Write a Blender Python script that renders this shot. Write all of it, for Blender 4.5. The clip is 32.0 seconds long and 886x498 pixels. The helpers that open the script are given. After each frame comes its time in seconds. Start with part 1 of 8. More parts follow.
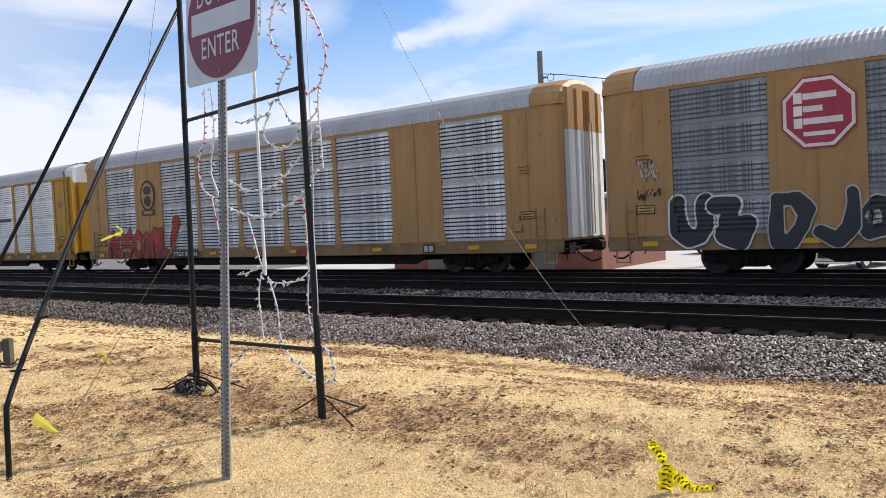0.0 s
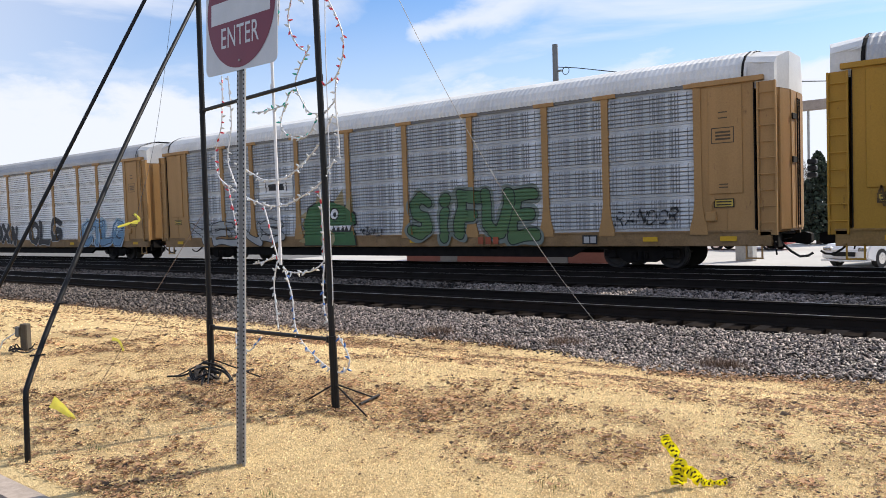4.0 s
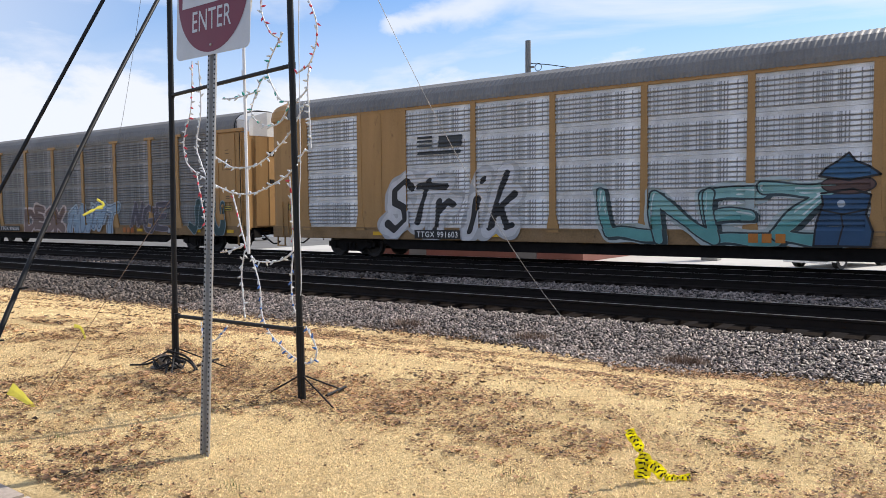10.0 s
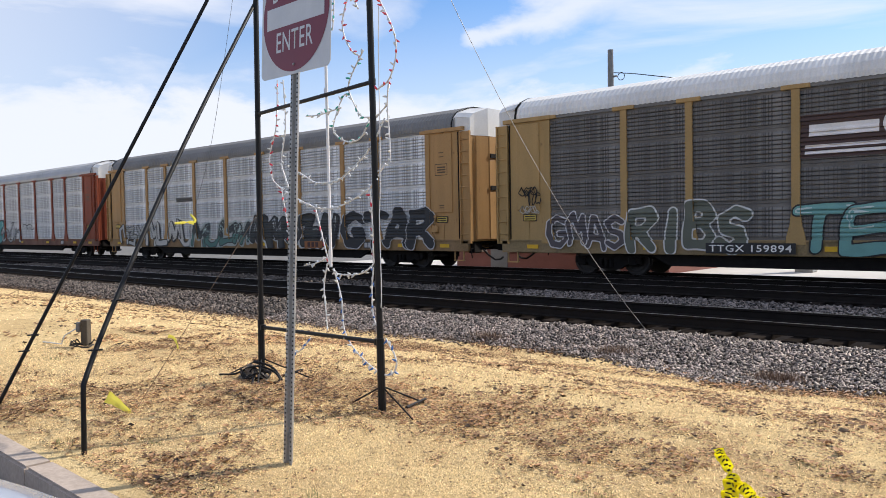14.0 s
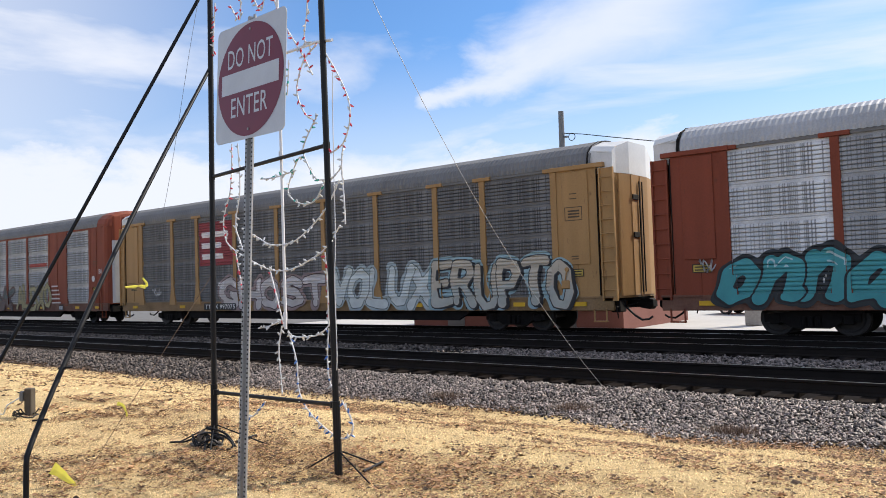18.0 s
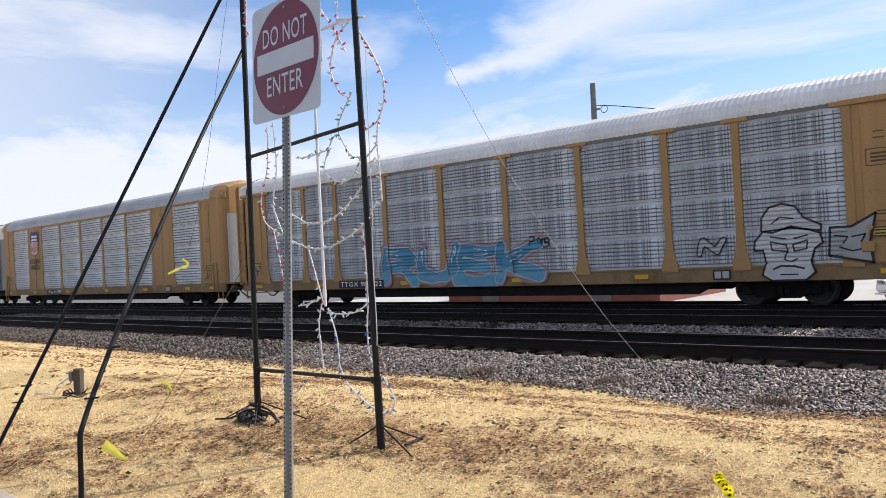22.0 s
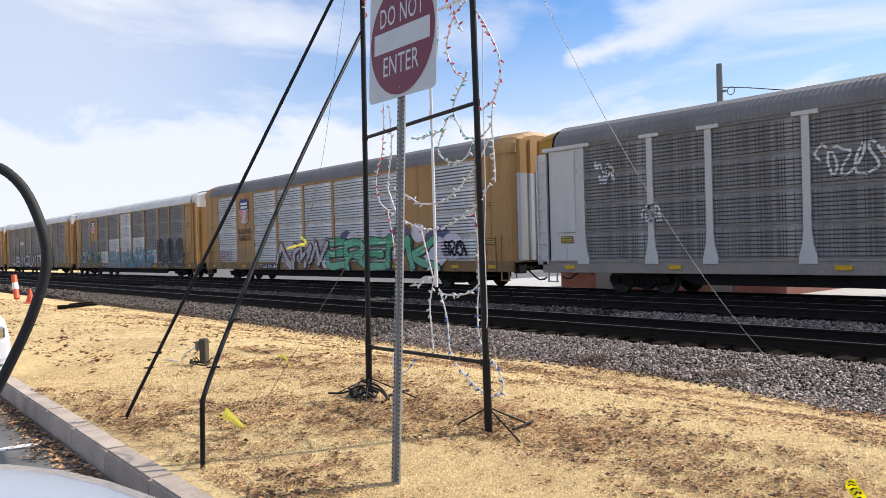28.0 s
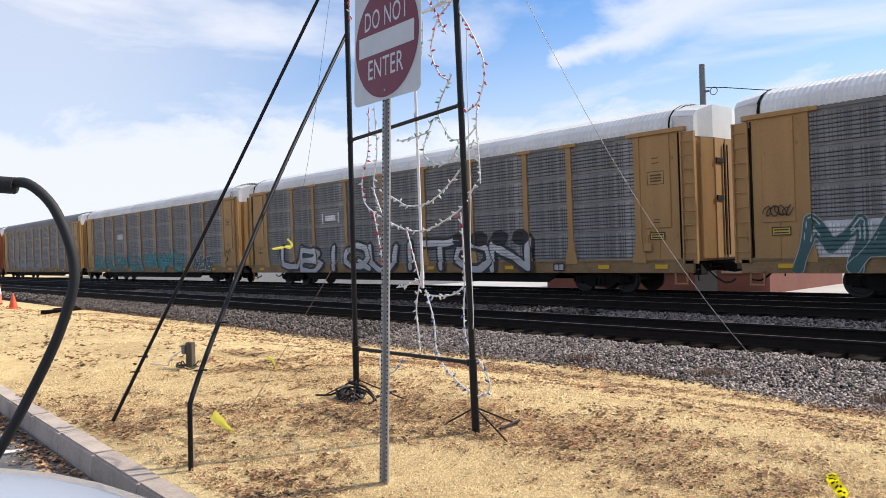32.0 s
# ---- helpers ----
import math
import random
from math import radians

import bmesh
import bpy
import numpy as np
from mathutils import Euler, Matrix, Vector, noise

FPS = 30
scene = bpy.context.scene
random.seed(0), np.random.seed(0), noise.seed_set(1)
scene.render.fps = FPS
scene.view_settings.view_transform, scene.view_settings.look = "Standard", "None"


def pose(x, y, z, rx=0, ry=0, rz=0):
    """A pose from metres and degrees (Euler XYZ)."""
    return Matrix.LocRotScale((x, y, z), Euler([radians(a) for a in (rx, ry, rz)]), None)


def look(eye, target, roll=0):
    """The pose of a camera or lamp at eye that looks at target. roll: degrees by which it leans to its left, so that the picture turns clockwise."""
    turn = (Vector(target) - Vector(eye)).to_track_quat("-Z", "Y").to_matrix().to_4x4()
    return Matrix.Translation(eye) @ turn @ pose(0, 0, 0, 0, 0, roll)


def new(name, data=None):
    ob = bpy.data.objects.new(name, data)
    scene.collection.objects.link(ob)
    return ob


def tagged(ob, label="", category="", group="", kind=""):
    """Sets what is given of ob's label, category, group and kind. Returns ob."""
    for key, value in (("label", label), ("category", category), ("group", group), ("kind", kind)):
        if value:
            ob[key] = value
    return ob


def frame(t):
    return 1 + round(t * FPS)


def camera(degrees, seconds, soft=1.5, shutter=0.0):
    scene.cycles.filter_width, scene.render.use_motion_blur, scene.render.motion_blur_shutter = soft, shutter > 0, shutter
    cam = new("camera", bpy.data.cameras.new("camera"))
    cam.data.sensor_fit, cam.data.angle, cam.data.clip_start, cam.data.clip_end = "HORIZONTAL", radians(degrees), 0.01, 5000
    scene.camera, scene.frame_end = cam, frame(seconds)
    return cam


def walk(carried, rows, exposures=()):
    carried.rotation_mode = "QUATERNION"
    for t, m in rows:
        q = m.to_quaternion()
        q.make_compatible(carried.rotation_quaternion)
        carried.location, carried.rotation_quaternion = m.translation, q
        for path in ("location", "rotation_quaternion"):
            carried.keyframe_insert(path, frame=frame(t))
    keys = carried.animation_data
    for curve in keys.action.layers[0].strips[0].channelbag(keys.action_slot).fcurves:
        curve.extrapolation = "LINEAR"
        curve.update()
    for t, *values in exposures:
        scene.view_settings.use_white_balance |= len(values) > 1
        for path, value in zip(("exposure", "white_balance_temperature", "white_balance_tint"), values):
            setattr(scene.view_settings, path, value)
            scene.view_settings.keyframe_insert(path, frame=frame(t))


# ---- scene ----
cam = camera(59.55, 32.0, soft=0.9)
EYE_Z = 1.32
# seconds, shift of the eye from its stand (m), yaw to the left of +y, pitch, roll (degrees)
PATH = [
    (0.0, 0.006, 0.020, 0.009, 37.25, -1.91, -2.61),
    (0.5, -0.001, 0.027, 0.006, 37.68, -1.99, -2.46),
    (1.0, 0.001, 0.018, 0.008, 37.72, -2.06, -2.29),
    (1.5, 0.007, 0.009, 0.007, 37.48, -2.10, -2.16),
    (2.0, 0.010, 0.009, 0.009, 37.09, -2.23, -2.09),
    (2.5, 0.009, 0.021, 0.005, 37.02, -2.39, -2.06),
    (3.0, 0.008, 0.013, 0.002, 37.16, -2.46, -2.06),
    (3.5, 0.004, 0.002, 0.003, 37.63, -2.50, -2.01),
    (4.0, -0.002, -0.004, 0.006, 38.15, -2.43, -1.86),
    (4.5, 0.010, -0.008, 0.010, 38.55, -2.36, -1.73),
    (6.5, 0.006, -0.001, 0.007, 38.91, -2.58, -1.55),
    (7.0, 0.001, 0.002, 0.003, 38.22, -2.39, -1.14),
    (7.5, 0.004, -0.010, 0.004, 37.05, -2.21, -0.77),
    (8.0, 0.005, -0.017, 0.001, 35.56, -2.11, -0.54),
    (8.5, 0.001, -0.009, 0.000, 34.41, -2.30, -0.44),
    (9.0, -0.006, -0.001, -0.005, 34.17, -2.63, -0.32),
    (9.5, -0.019, 0.005, -0.006, 34.86, -2.99, -0.40),
    (10.0, -0.017, 0.000, -0.002, 35.86, -2.95, -0.54),
    (10.5, -0.006, -0.002, 0.006, 36.69, -2.67, -0.55),
    (11.0, 0.001, 0.008, 0.006, 37.38, -2.35, -0.50),
    (11.5, 0.001, 0.008, 0.002, 38.30, -2.29, -0.26),
    (12.0, -0.004, 0.005, -0.003, 40.27, -2.79, 0.17),
    (12.5, 0.006, -0.004, -0.009, 42.17, -3.30, 0.26),
    (13.0, 0.007, -0.014, -0.008, 43.58, -3.55, 0.04),
    (13.5, 0.009, 0.001, -0.007, 43.55, -3.22, -0.47),
    (14.0, 0.002, 0.011, 0.001, 41.90, -1.96, -1.03),
    (14.5, 0.008, 0.008, -0.001, 39.89, -0.43, -1.16),
    (15.0, 0.011, 0.001, 0.007, 38.67, 0.83, -0.83),
    (15.5, 0.024, -0.005, 0.002, 38.50, 1.90, -0.37),
    (17.5, 0.027, 0.004, 0.000, 39.41, 2.56, -1.26),
    (18.0, 0.037, -0.011, 0.009, 38.60, 2.32, -1.85),
    (18.5, 0.050, -0.028, -0.005, 37.64, 2.03, -2.62),
    (19.0, 0.057, -0.034, 0.000, 36.58, 1.73, -2.99),
    (19.5, 0.049, -0.039, -0.003, 35.63, 1.48, -3.08),
    (20.0, 0.021, -0.021, -0.011, 34.53, 1.63, -2.51),
    (20.5, -0.030, 0.018, -0.002, 36.55, 2.17, -1.41),
    (21.0, -0.029, -0.013, -0.015, 39.20, -0.32, -0.78),
    (21.5, -0.009, -0.019, -0.009, 40.85, -0.03, -2.24),
    (22.0, 0.012, -0.031, -0.003, 41.09, 0.71, -2.97),
    (22.5, 0.008, -0.035, 0.002, 40.42, 1.10, -2.83),
    (23.0, 0.005, -0.029, -0.004, 39.58, 1.49, -2.61),
    (23.5, -0.002, -0.020, 0.001, 39.43, 1.71, -2.43),
    (24.0, -0.002, -0.012, -0.001, 40.35, 1.94, -2.30),
    (24.5, -0.004, -0.014, 0.001, 42.01, 1.84, -2.28),
    (25.0, -0.017, 0.001, 0.006, 44.32, 1.42, -2.36),
    (25.5, -0.024, 0.019, -0.007, 46.71, 0.65, -2.52),
    (26.0, -0.009, 0.022, -0.004, 48.43, -0.10, -2.70),
    (26.5, 0.001, -0.000, -0.012, 49.65, -0.55, -2.57),
    (28.5, -0.032, 0.017, -0.012, 49.33, -0.02, -1.38),
    (29.0, -0.020, 0.015, -0.013, 49.02, 0.20, -1.59),
    (29.5, -0.015, 0.011, -0.012, 48.64, 0.39, -1.92),
    (30.0, -0.009, 0.003, -0.008, 48.27, 0.48, -2.18),
    (30.5, -0.005, -0.000, -0.013, 47.99, 0.52, -2.42),
    (31.0, -0.001, -0.001, -0.014, 47.96, 0.45, -2.41),
    (31.5, 0.005, -0.003, -0.011, 48.12, 0.30, -2.24),
    (32.0, 0.001, -0.008, -0.012, 48.43, -0.11, -2.02),
]


def aim(dx, dy, dz, yaw, pitch, roll):
    return pose(dx, dy, EYE_Z + dz, 0, 0, yaw) @ pose(0, 0, 0, 90 + pitch, 0, 0) @ pose(0, 0, 0, 0, 0, roll)


walk(cam, [(row[0], aim(*row[1:])) for row in PATH])


# ---- world and sun ----
SUN_AZ, SUN_EL = radians(23), radians(40)   # azimuth clockwise from +y, elevation
SUN_DIR = Vector((math.sin(SUN_AZ) * math.cos(SUN_EL), math.cos(SUN_AZ) * math.cos(SUN_EL), math.sin(SUN_EL)))
scene.view_settings.exposure = 0.24


def make_world():
    w = bpy.data.worlds.new("sky")
    w.use_nodes = True
    scene.world = w
    nt = w.node_tree
    nt.nodes.clear()
    N = nt.nodes.new
    L = nt.links.new
    out, bg = N("ShaderNodeOutputWorld"), N("ShaderNodeBackground")
    sky = N("ShaderNodeTexSky")
    sky.sky_type, sky.sun_disc = "NISHITA", False
    sky.sun_elevation, sky.sun_rotation = SUN_EL, SUN_AZ
    sky.air_density, sky.dust_density, sky.ozone_density = 1.0, 0.6, 2.5
    co = N("ShaderNodeTexCoord")
    sep = N("ShaderNodeSeparateXYZ")
    L(co.outputs["Generated"], sep.inputs[0])

    def mn(op, *args):
        n = N("ShaderNodeMath"); n.operation = op
        for i, v in enumerate(args):
            if isinstance(v, (int, float)):
                n.inputs[i].default_value = v
            else:
                L(v, n.inputs[i])
        return n.outputs[0]

    def soft(v, lo, hi, to0=0.0, to1=1.0):
        n = N("ShaderNodeMapRange"); n.interpolation_type = "SMOOTHSTEP"
        for i, q in enumerate((v, lo, hi, to0, to1)):
            if isinstance(q, (int, float)):
                n.inputs[i].default_value = q
            else:
                L(q, n.inputs[i])
        return n.outputs[0]

    def streaks(scale, rot, loc, size, rough=0.55):
        mp = N("ShaderNodeMapping")
        mp.inputs["Rotation"].default_value = (0, 0, radians(rot))
        mp.inputs["Scale"].default_value = scale
        mp.inputs["Location"].default_value = loc
        cmb = N("ShaderNodeCombineXYZ")
        L(az, cmb.inputs[0]); L(el, cmb.inputs[1])
        L(cmb.outputs[0], mp.inputs[0])
        no = N("ShaderNodeTexNoise")
        no.inputs["Scale"].default_value, no.inputs["Detail"].default_value, no.inputs["Roughness"].default_value = size, 8, rough
        no.inputs["Distortion"].default_value = 0.4
        L(mp.outputs[0], no.inputs["Vector"])
        return no.outputs["Fac"]
    # bearing and height of the sky point, in degrees
    az = mn("MULTIPLY", mn("ARCTAN2", sep.outputs[0], sep.outputs[1]), 57.2958)
    el = mn("MULTIPLY", mn("ARCSINE", sep.outputs[2]), 57.2958)
    wisp = streaks((0.035, 0.13, 1), -18, (3.1, 0.4, 0), 1.0)
    puff = streaks((0.11, 0.22, 1), -12, (0.6, 7.3, 0), 1.0, 0.6)
    # a bank over the horizon, higher to one side
    top = mn("ADD", mn("MULTIPLY", mn("SUBTRACT", puff, 0.5), 9.0), 9.3)
    bank = soft(mn("SUBTRACT", el, top), -1.6, 2.2, 0.93, 0.0)
    # one broad feathered streak that widens upwards
    al = mn("ADD", mn("MULTIPLY", mn("ADD", az, 40.5), 0.936), mn("MULTIPLY", mn("SUBTRACT", el, 12.6), 0.351))
    ac = mn("SUBTRACT", mn("MULTIPLY", mn("SUBTRACT", el, 12.6), 0.936), mn("MULTIPLY", mn("ADD", az, 40.5), 0.351))
    ac = mn("ADD", ac, mn("MULTIPLY", mn("SUBTRACT", puff, 0.5), 6.5))
    width = mn("ADD", 0.5, mn("MULTIPLY", mn("MAXIMUM", al, 0.0), 0.2))
    streak = mn("MULTIPLY", soft(mn("DIVIDE", mn("ABSOLUTE", ac), width), 0.0, 2.0, 0.8, 0.0), soft(al, -0.5, 1.2))
    streak = mn("MULTIPLY", streak, soft(al, 18, 30, 1.0, 0.0))
    thin = soft(wisp, 0.41, 0.72, 0.0, 0.88)
    # paler towards one end of the tracks
    pale = mn("MULTIPLY", soft(az, -76, -44, 0.62, 0.03), mn("MULTIPLY", soft(az, -130, -85), soft(el, 22, 45, 1.0, 0.0)))
    haze = soft(el, 0.0, 20.0, 0.8, 0.0)
    # added white overhead, out of view, to whiten the fill on shaded sides
    fill_veil = soft(el, 21, 38, 0.0, 0.5)
    d = mn("MAXIMUM", mn("MAXIMUM", mn("MAXIMUM", bank, fill_veil), streak), mn("MAXIMUM", thin, mn("MAXIMUM", pale, haze)))
    tint = N("ShaderNodeMix"); tint.data_type, tint.blend_type = "RGBA", "MULTIPLY"
    tint.inputs["Factor"].default_value = 1.0
    L(sky.outputs[0], tint.inputs["A"])
    tint.inputs["B"].default_value = (0.68, 1.06, 1.42, 1)
    mix = N("ShaderNodeMix"); mix.data_type = "RGBA"
    L(d, mix.inputs["Factor"])
    L(tint.outputs["Result"], mix.inputs["A"])
    mix.inputs["B"].default_value = (8.0, 8.2, 8.9, 1)
    L(mix.outputs["Result"], bg.inputs[0])
    bg.inputs[1].default_value = 0.10
    L(bg.outputs[0], out.inputs[0])


make_world()
sun = new("sun", bpy.data.lights.new("sun", "SUN"))
sun.data.energy, sun.data.angle, sun.data.color = 5.0, radians(0.6), (1.0, 0.91, 0.79)
sun.matrix_world = look(SUN_DIR * 50, (0, 0, 0))


# ---- materials ----
def material(name, color, rough=0.7, metal=0.0, var=0.25, scale=6.0, fine=60.0, bump=0.15, tint=None, rand=0.0, dist=0.01, streak=0.0, island=0.0, spec=0.5, rust=0.0):
    """A worn surface: base colour varied by a broad and a fine noise, with fine relief; streak: vertical dirt runs."""
    m = bpy.data.materials.new(name)
    m.use_nodes = True
    nt = m.node_tree
    N, L = nt.nodes.new, nt.links.new
    b = nt.nodes["Principled BSDF"]
    b.inputs["Roughness"].default_value, b.inputs["Metallic"].default_value = rough, metal
    b.inputs["Specular IOR Level"].default_value = spec
    co = N("ShaderNodeTexCoord")
    n1, n2 = N("ShaderNodeTexNoise"), N("ShaderNodeTexNoise")
    n1.inputs["Scale"].default_value, n2.inputs["Scale"].default_value = scale, fine
    n1.inputs["Detail"].default_value = n2.inputs["Detail"].default_value = 5
    src = co.outputs["Object"]
    if streak:
        mp = N("ShaderNodeMapping")
        mp.inputs["Scale"].default_value = (1.3, 1.3, 0.22)
        L(src, mp.inputs[0])
        L(mp.outputs[0], n1.inputs["Vector"])
    else:
        L(src, n1.inputs["Vector"])
    L(src, n2.inputs["Vector"])
    add = N("ShaderNodeMath"); add.operation = "MULTIPLY_ADD"
    L(n2.outputs["Fac"], add.inputs[0]); add.inputs[1].default_value = 0.45
    L(n1.outputs["Fac"], add.inputs[2])
    mr = N("ShaderNodeMapRange")
    mr.inputs["From Min"].default_value, mr.inputs["From Max"].default_value = 0.42, 1.0
    mr.inputs["To Min"].default_value, mr.inputs["To Max"].default_value = 1 - var, 1 + var
    L(add.outputs[0], mr.inputs["Value"])
    last = mr.outputs[0]
    if rand or island:
        info = N("ShaderNodeObjectInfo") if rand else N("ShaderNodeNewGeometry")
        mr2 = N("ShaderNodeMapRange")
        amount = rand or island
        mr2.inputs["To Min"].default_value, mr2.inputs["To Max"].default_value = 1 - amount, 1 + amount
        L(info.outputs["Random" if rand else "Random Per Island"], mr2.inputs["Value"])
        mu = N("ShaderNodeMath"); mu.operation = "MULTIPLY"
        L(last, mu.inputs[0]); L(mr2.outputs[0], mu.inputs[1])
        last = mu.outputs[0]
    cmix = N("ShaderNodeMix"); cmix.data_type = "RGBA"
    cmix.inputs["A"].default_value = (*color, 1)
    cmix.inputs["B"].default_value = (*(tint or color), 1)
    L(n1.outputs["Fac"], cmix.inputs["Factor"])
    mul = N("ShaderNodeMix"); mul.data_type, mul.blend_type = "RGBA", "MULTIPLY"
    mul.inputs["Factor"].default_value = 1.0
    L(cmix.outputs["Result"], mul.inputs["A"])
    L(last, mul.inputs["B"])
    done = mul.outputs["Result"]
    if rust:
        # chips and runs of rust and soot
        mp2 = N("ShaderNodeMapping")
        mp2.inputs["Scale"].default_value = (1.0, 1.0, 0.35)
        L(src, mp2.inputs[0])
        n3 = N("ShaderNodeTexNoise")
        n3.inputs["Scale"].default_value, n3.inputs["Detail"].default_value, n3.inputs["Roughness"].default_value = 4.5, 9, 0.72
        L(mp2.outputs[0], n3.inputs["Vector"])
        r3 = N("ShaderNodeMapRange")
        r3.inputs["From Min"].default_value, r3.inputs["From Max"].default_value = 0.6, 0.72
        r3.inputs["To Max"].default_value = rust
        L(n3.outputs["Fac"], r3.inputs["Value"])
        m3 = N("ShaderNodeMix"); m3.data_type = "RGBA"
        L(r3.outputs[0], m3.inputs["Factor"])
        L(done, m3.inputs["A"])
        m3.inputs["B"].default_value = (0.06, 0.035, 0.022, 1)
        done = m3.outputs["Result"]
    L(done, b.inputs["Base Color"])
    if bump:
        bp = N("ShaderNodeBump")
        bp.inputs["Strength"].default_value, bp.inputs["Distance"].default_value = bump, dist
        L(add.outputs[0], bp.inputs["Height"])
        L(bp.outputs[0], b.inputs["Normal"])
    return m


def panel_material(name, grey, warm=0.0, grime=0.35, metal=0.7, rough=0.34, strap_at=0.39, dotted=False, dull=0.16):
    """Galvanised side sheet: vertical scuff bands, rows of small round perforations, grime."""
    m = material(name, (grey * (1 + warm), grey, grey * (1 - warm)), rough, metal, grime, 1.2, 26, 0.08, streak=1.0, spec=0.12)
    nt = m.node_tree
    N, L = nt.nodes.new, nt.links.new
    b = nt.nodes["Principled BSDF"]
    co = N("ShaderNodeTexCoord")
    sep = N("ShaderNodeSeparateXYZ")
    L(co.outputs["Object"], sep.inputs[0])

    def math_node(op, a, bb=None):
        n = N("ShaderNodeMath"); n.operation = op
        for i, v in enumerate((a, bb)):
            if v is None:
                continue
            if isinstance(v, (int, float)):
                n.inputs[i].default_value = v
            else:
                L(v, n.inputs[i])
        return n.outputs[0]
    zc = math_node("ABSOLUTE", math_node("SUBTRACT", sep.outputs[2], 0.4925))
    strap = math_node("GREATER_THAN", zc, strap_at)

    def grid(px, pz, rx, rz, stagger=0.0):
        row = math_node("DIVIDE", sep.outputs[2], pz)
        sx = math_node("DIVIDE", sep.outputs[0], px)
        if stagger:
            sx = math_node("ADD", sx, math_node("MULTIPLY", math_node("FLOOR", row), stagger))
        u = math_node("MULTIPLY", math_node("SUBTRACT", math_node("FRACT", sx), 0.5), px / rx)
        v = math_node("MULTIPLY", math_node("SUBTRACT", math_node("FRACT", row), 0.5), pz / rz)
        return math_node("LESS_THAN", math_node("ADD", math_node("MULTIPLY", u, u), math_node("MULTIPLY", v, v)), 1.0)
    if dotted:
        # staggered rows of round holes in the flat bands
        dot = math_node("MULTIPLY", grid(0.085, 0.062, 0.023, 0.018, 0.5), strap)
    else:
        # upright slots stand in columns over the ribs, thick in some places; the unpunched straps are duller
        def column(width, cut):
            wn = N("ShaderNodeTexWhiteNoise"); wn.noise_dimensions = "1D"
            L(math_node("FLOOR", math_node("DIVIDE", sep.outputs[0], width)), wn.inputs["W"])
            return math_node("GREATER_THAN", wn.outputs["Value"], cut), wn.outputs["Value"]
        fine_, _ = column(0.043, 0.45)
        _, broad = column(0.31, 0.5)
        slot = math_node("MULTIPLY", fine_, math_node("ADD", math_node("MULTIPLY", broad, 0.36), 0.08))
        mark = math_node("MULTIPLY", grid(0.043, 0.0383, 0.013, 0.0165), 0.42)
        dot = math_node("MULTIPLY", math_node("MULTIPLY", math_node("ADD", slot, math_node("MULTIPLY", mark, fine_)), 1.05), math_node("SUBTRACT", 1.0, strap))
        rivet = math_node("MULTIPLY", grid(0.46, 0.985, 0.016, 0.016), 0.8)
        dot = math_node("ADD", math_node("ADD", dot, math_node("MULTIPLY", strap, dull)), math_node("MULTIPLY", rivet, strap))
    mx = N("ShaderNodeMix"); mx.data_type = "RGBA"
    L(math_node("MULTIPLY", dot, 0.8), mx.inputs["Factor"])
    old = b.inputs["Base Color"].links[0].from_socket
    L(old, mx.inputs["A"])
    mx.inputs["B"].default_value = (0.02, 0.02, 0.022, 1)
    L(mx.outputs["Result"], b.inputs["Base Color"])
    return m


def lawn_material():
    """Dry turf: pale straw with worn brown patches, clumps, a coarse grain and painted shade between tufts."""
    m = bpy.data.materials.new("dry_lawn")
    m.use_nodes = True
    nt = m.node_tree
    N, L = nt.nodes.new, nt.links.new
    b = nt.nodes["Principled BSDF"]
    b.inputs["Roughness"].default_value, b.inputs["Specular IOR Level"].default_value = 0.95, 0.1
    co = N("ShaderNodeTexCoord")

    def cloud(scale, detail, lo, hi, rough=0.6):
        n = N("ShaderNodeTexNoise")
        n.inputs["Scale"].default_value, n.inputs["Detail"].default_value, n.inputs["Roughness"].default_value = scale, detail, rough
        L(co.outputs["Object"], n.inputs["Vector"])
        mr = N("ShaderNodeMapRange"); mr.interpolation_type = "SMOOTHSTEP"
        mr.inputs["From Min"].default_value, mr.inputs["From Max"].default_value = lo, hi
        L(n.outputs["Fac"], mr.inputs["Value"])
        return mr.outputs[0], n.outputs["Fac"]

    def blend(fac, a, colour, share):
        k = N("ShaderNodeMath"); k.operation = "MULTIPLY"
        L(fac, k.inputs[0]); k.inputs[1].default_value = share
        x = N("ShaderNodeMix"); x.data_type = "RGBA"
        L(k.outputs[0], x.inputs["Factor"])
        if isinstance(a, tuple):
            x.inputs["A"].default_value = (*a, 1)
        else:
            L(a, x.inputs["A"])
        x.inputs["B"].default_value = (*colour, 1)
        return x.outputs["Result"]
    worn, _ = cloud(0.9, 6, 0.42, 0.62)
    clump, _ = cloud(7.0, 6, 0.5, 0.66, 0.7)
    tuft_shade, grain = cloud(48.0, 5, 0.54, 0.68, 0.75)
    pale, _ = cloud(21.0, 5, 0.52, 0.7, 0.7)
    c = blend(worn, (0.74, 0.56, 0.29), (0.56, 0.4, 0.2), 0.8)
    c = blend(clump, c, (0.27, 0.165, 0.085), 0.5)
    c = blend(pale, c, (0.86, 0.7, 0.41), 0.6)
    # fine dark spots: the shade between grass tufts, put into the colour
    c = blend(tuft_shade, c, (0.1, 0.06, 0.036), 0.75)
    L(c, b.inputs["Base Color"])
    bp = N("ShaderNodeBump")
    bp.inputs["Strength"].default_value, bp.inputs["Distance"].default_value = 0.9, 0.03
    L(grain, bp.inputs["Height"])
    L(bp.outputs[0], b.inputs["Normal"])
    return m


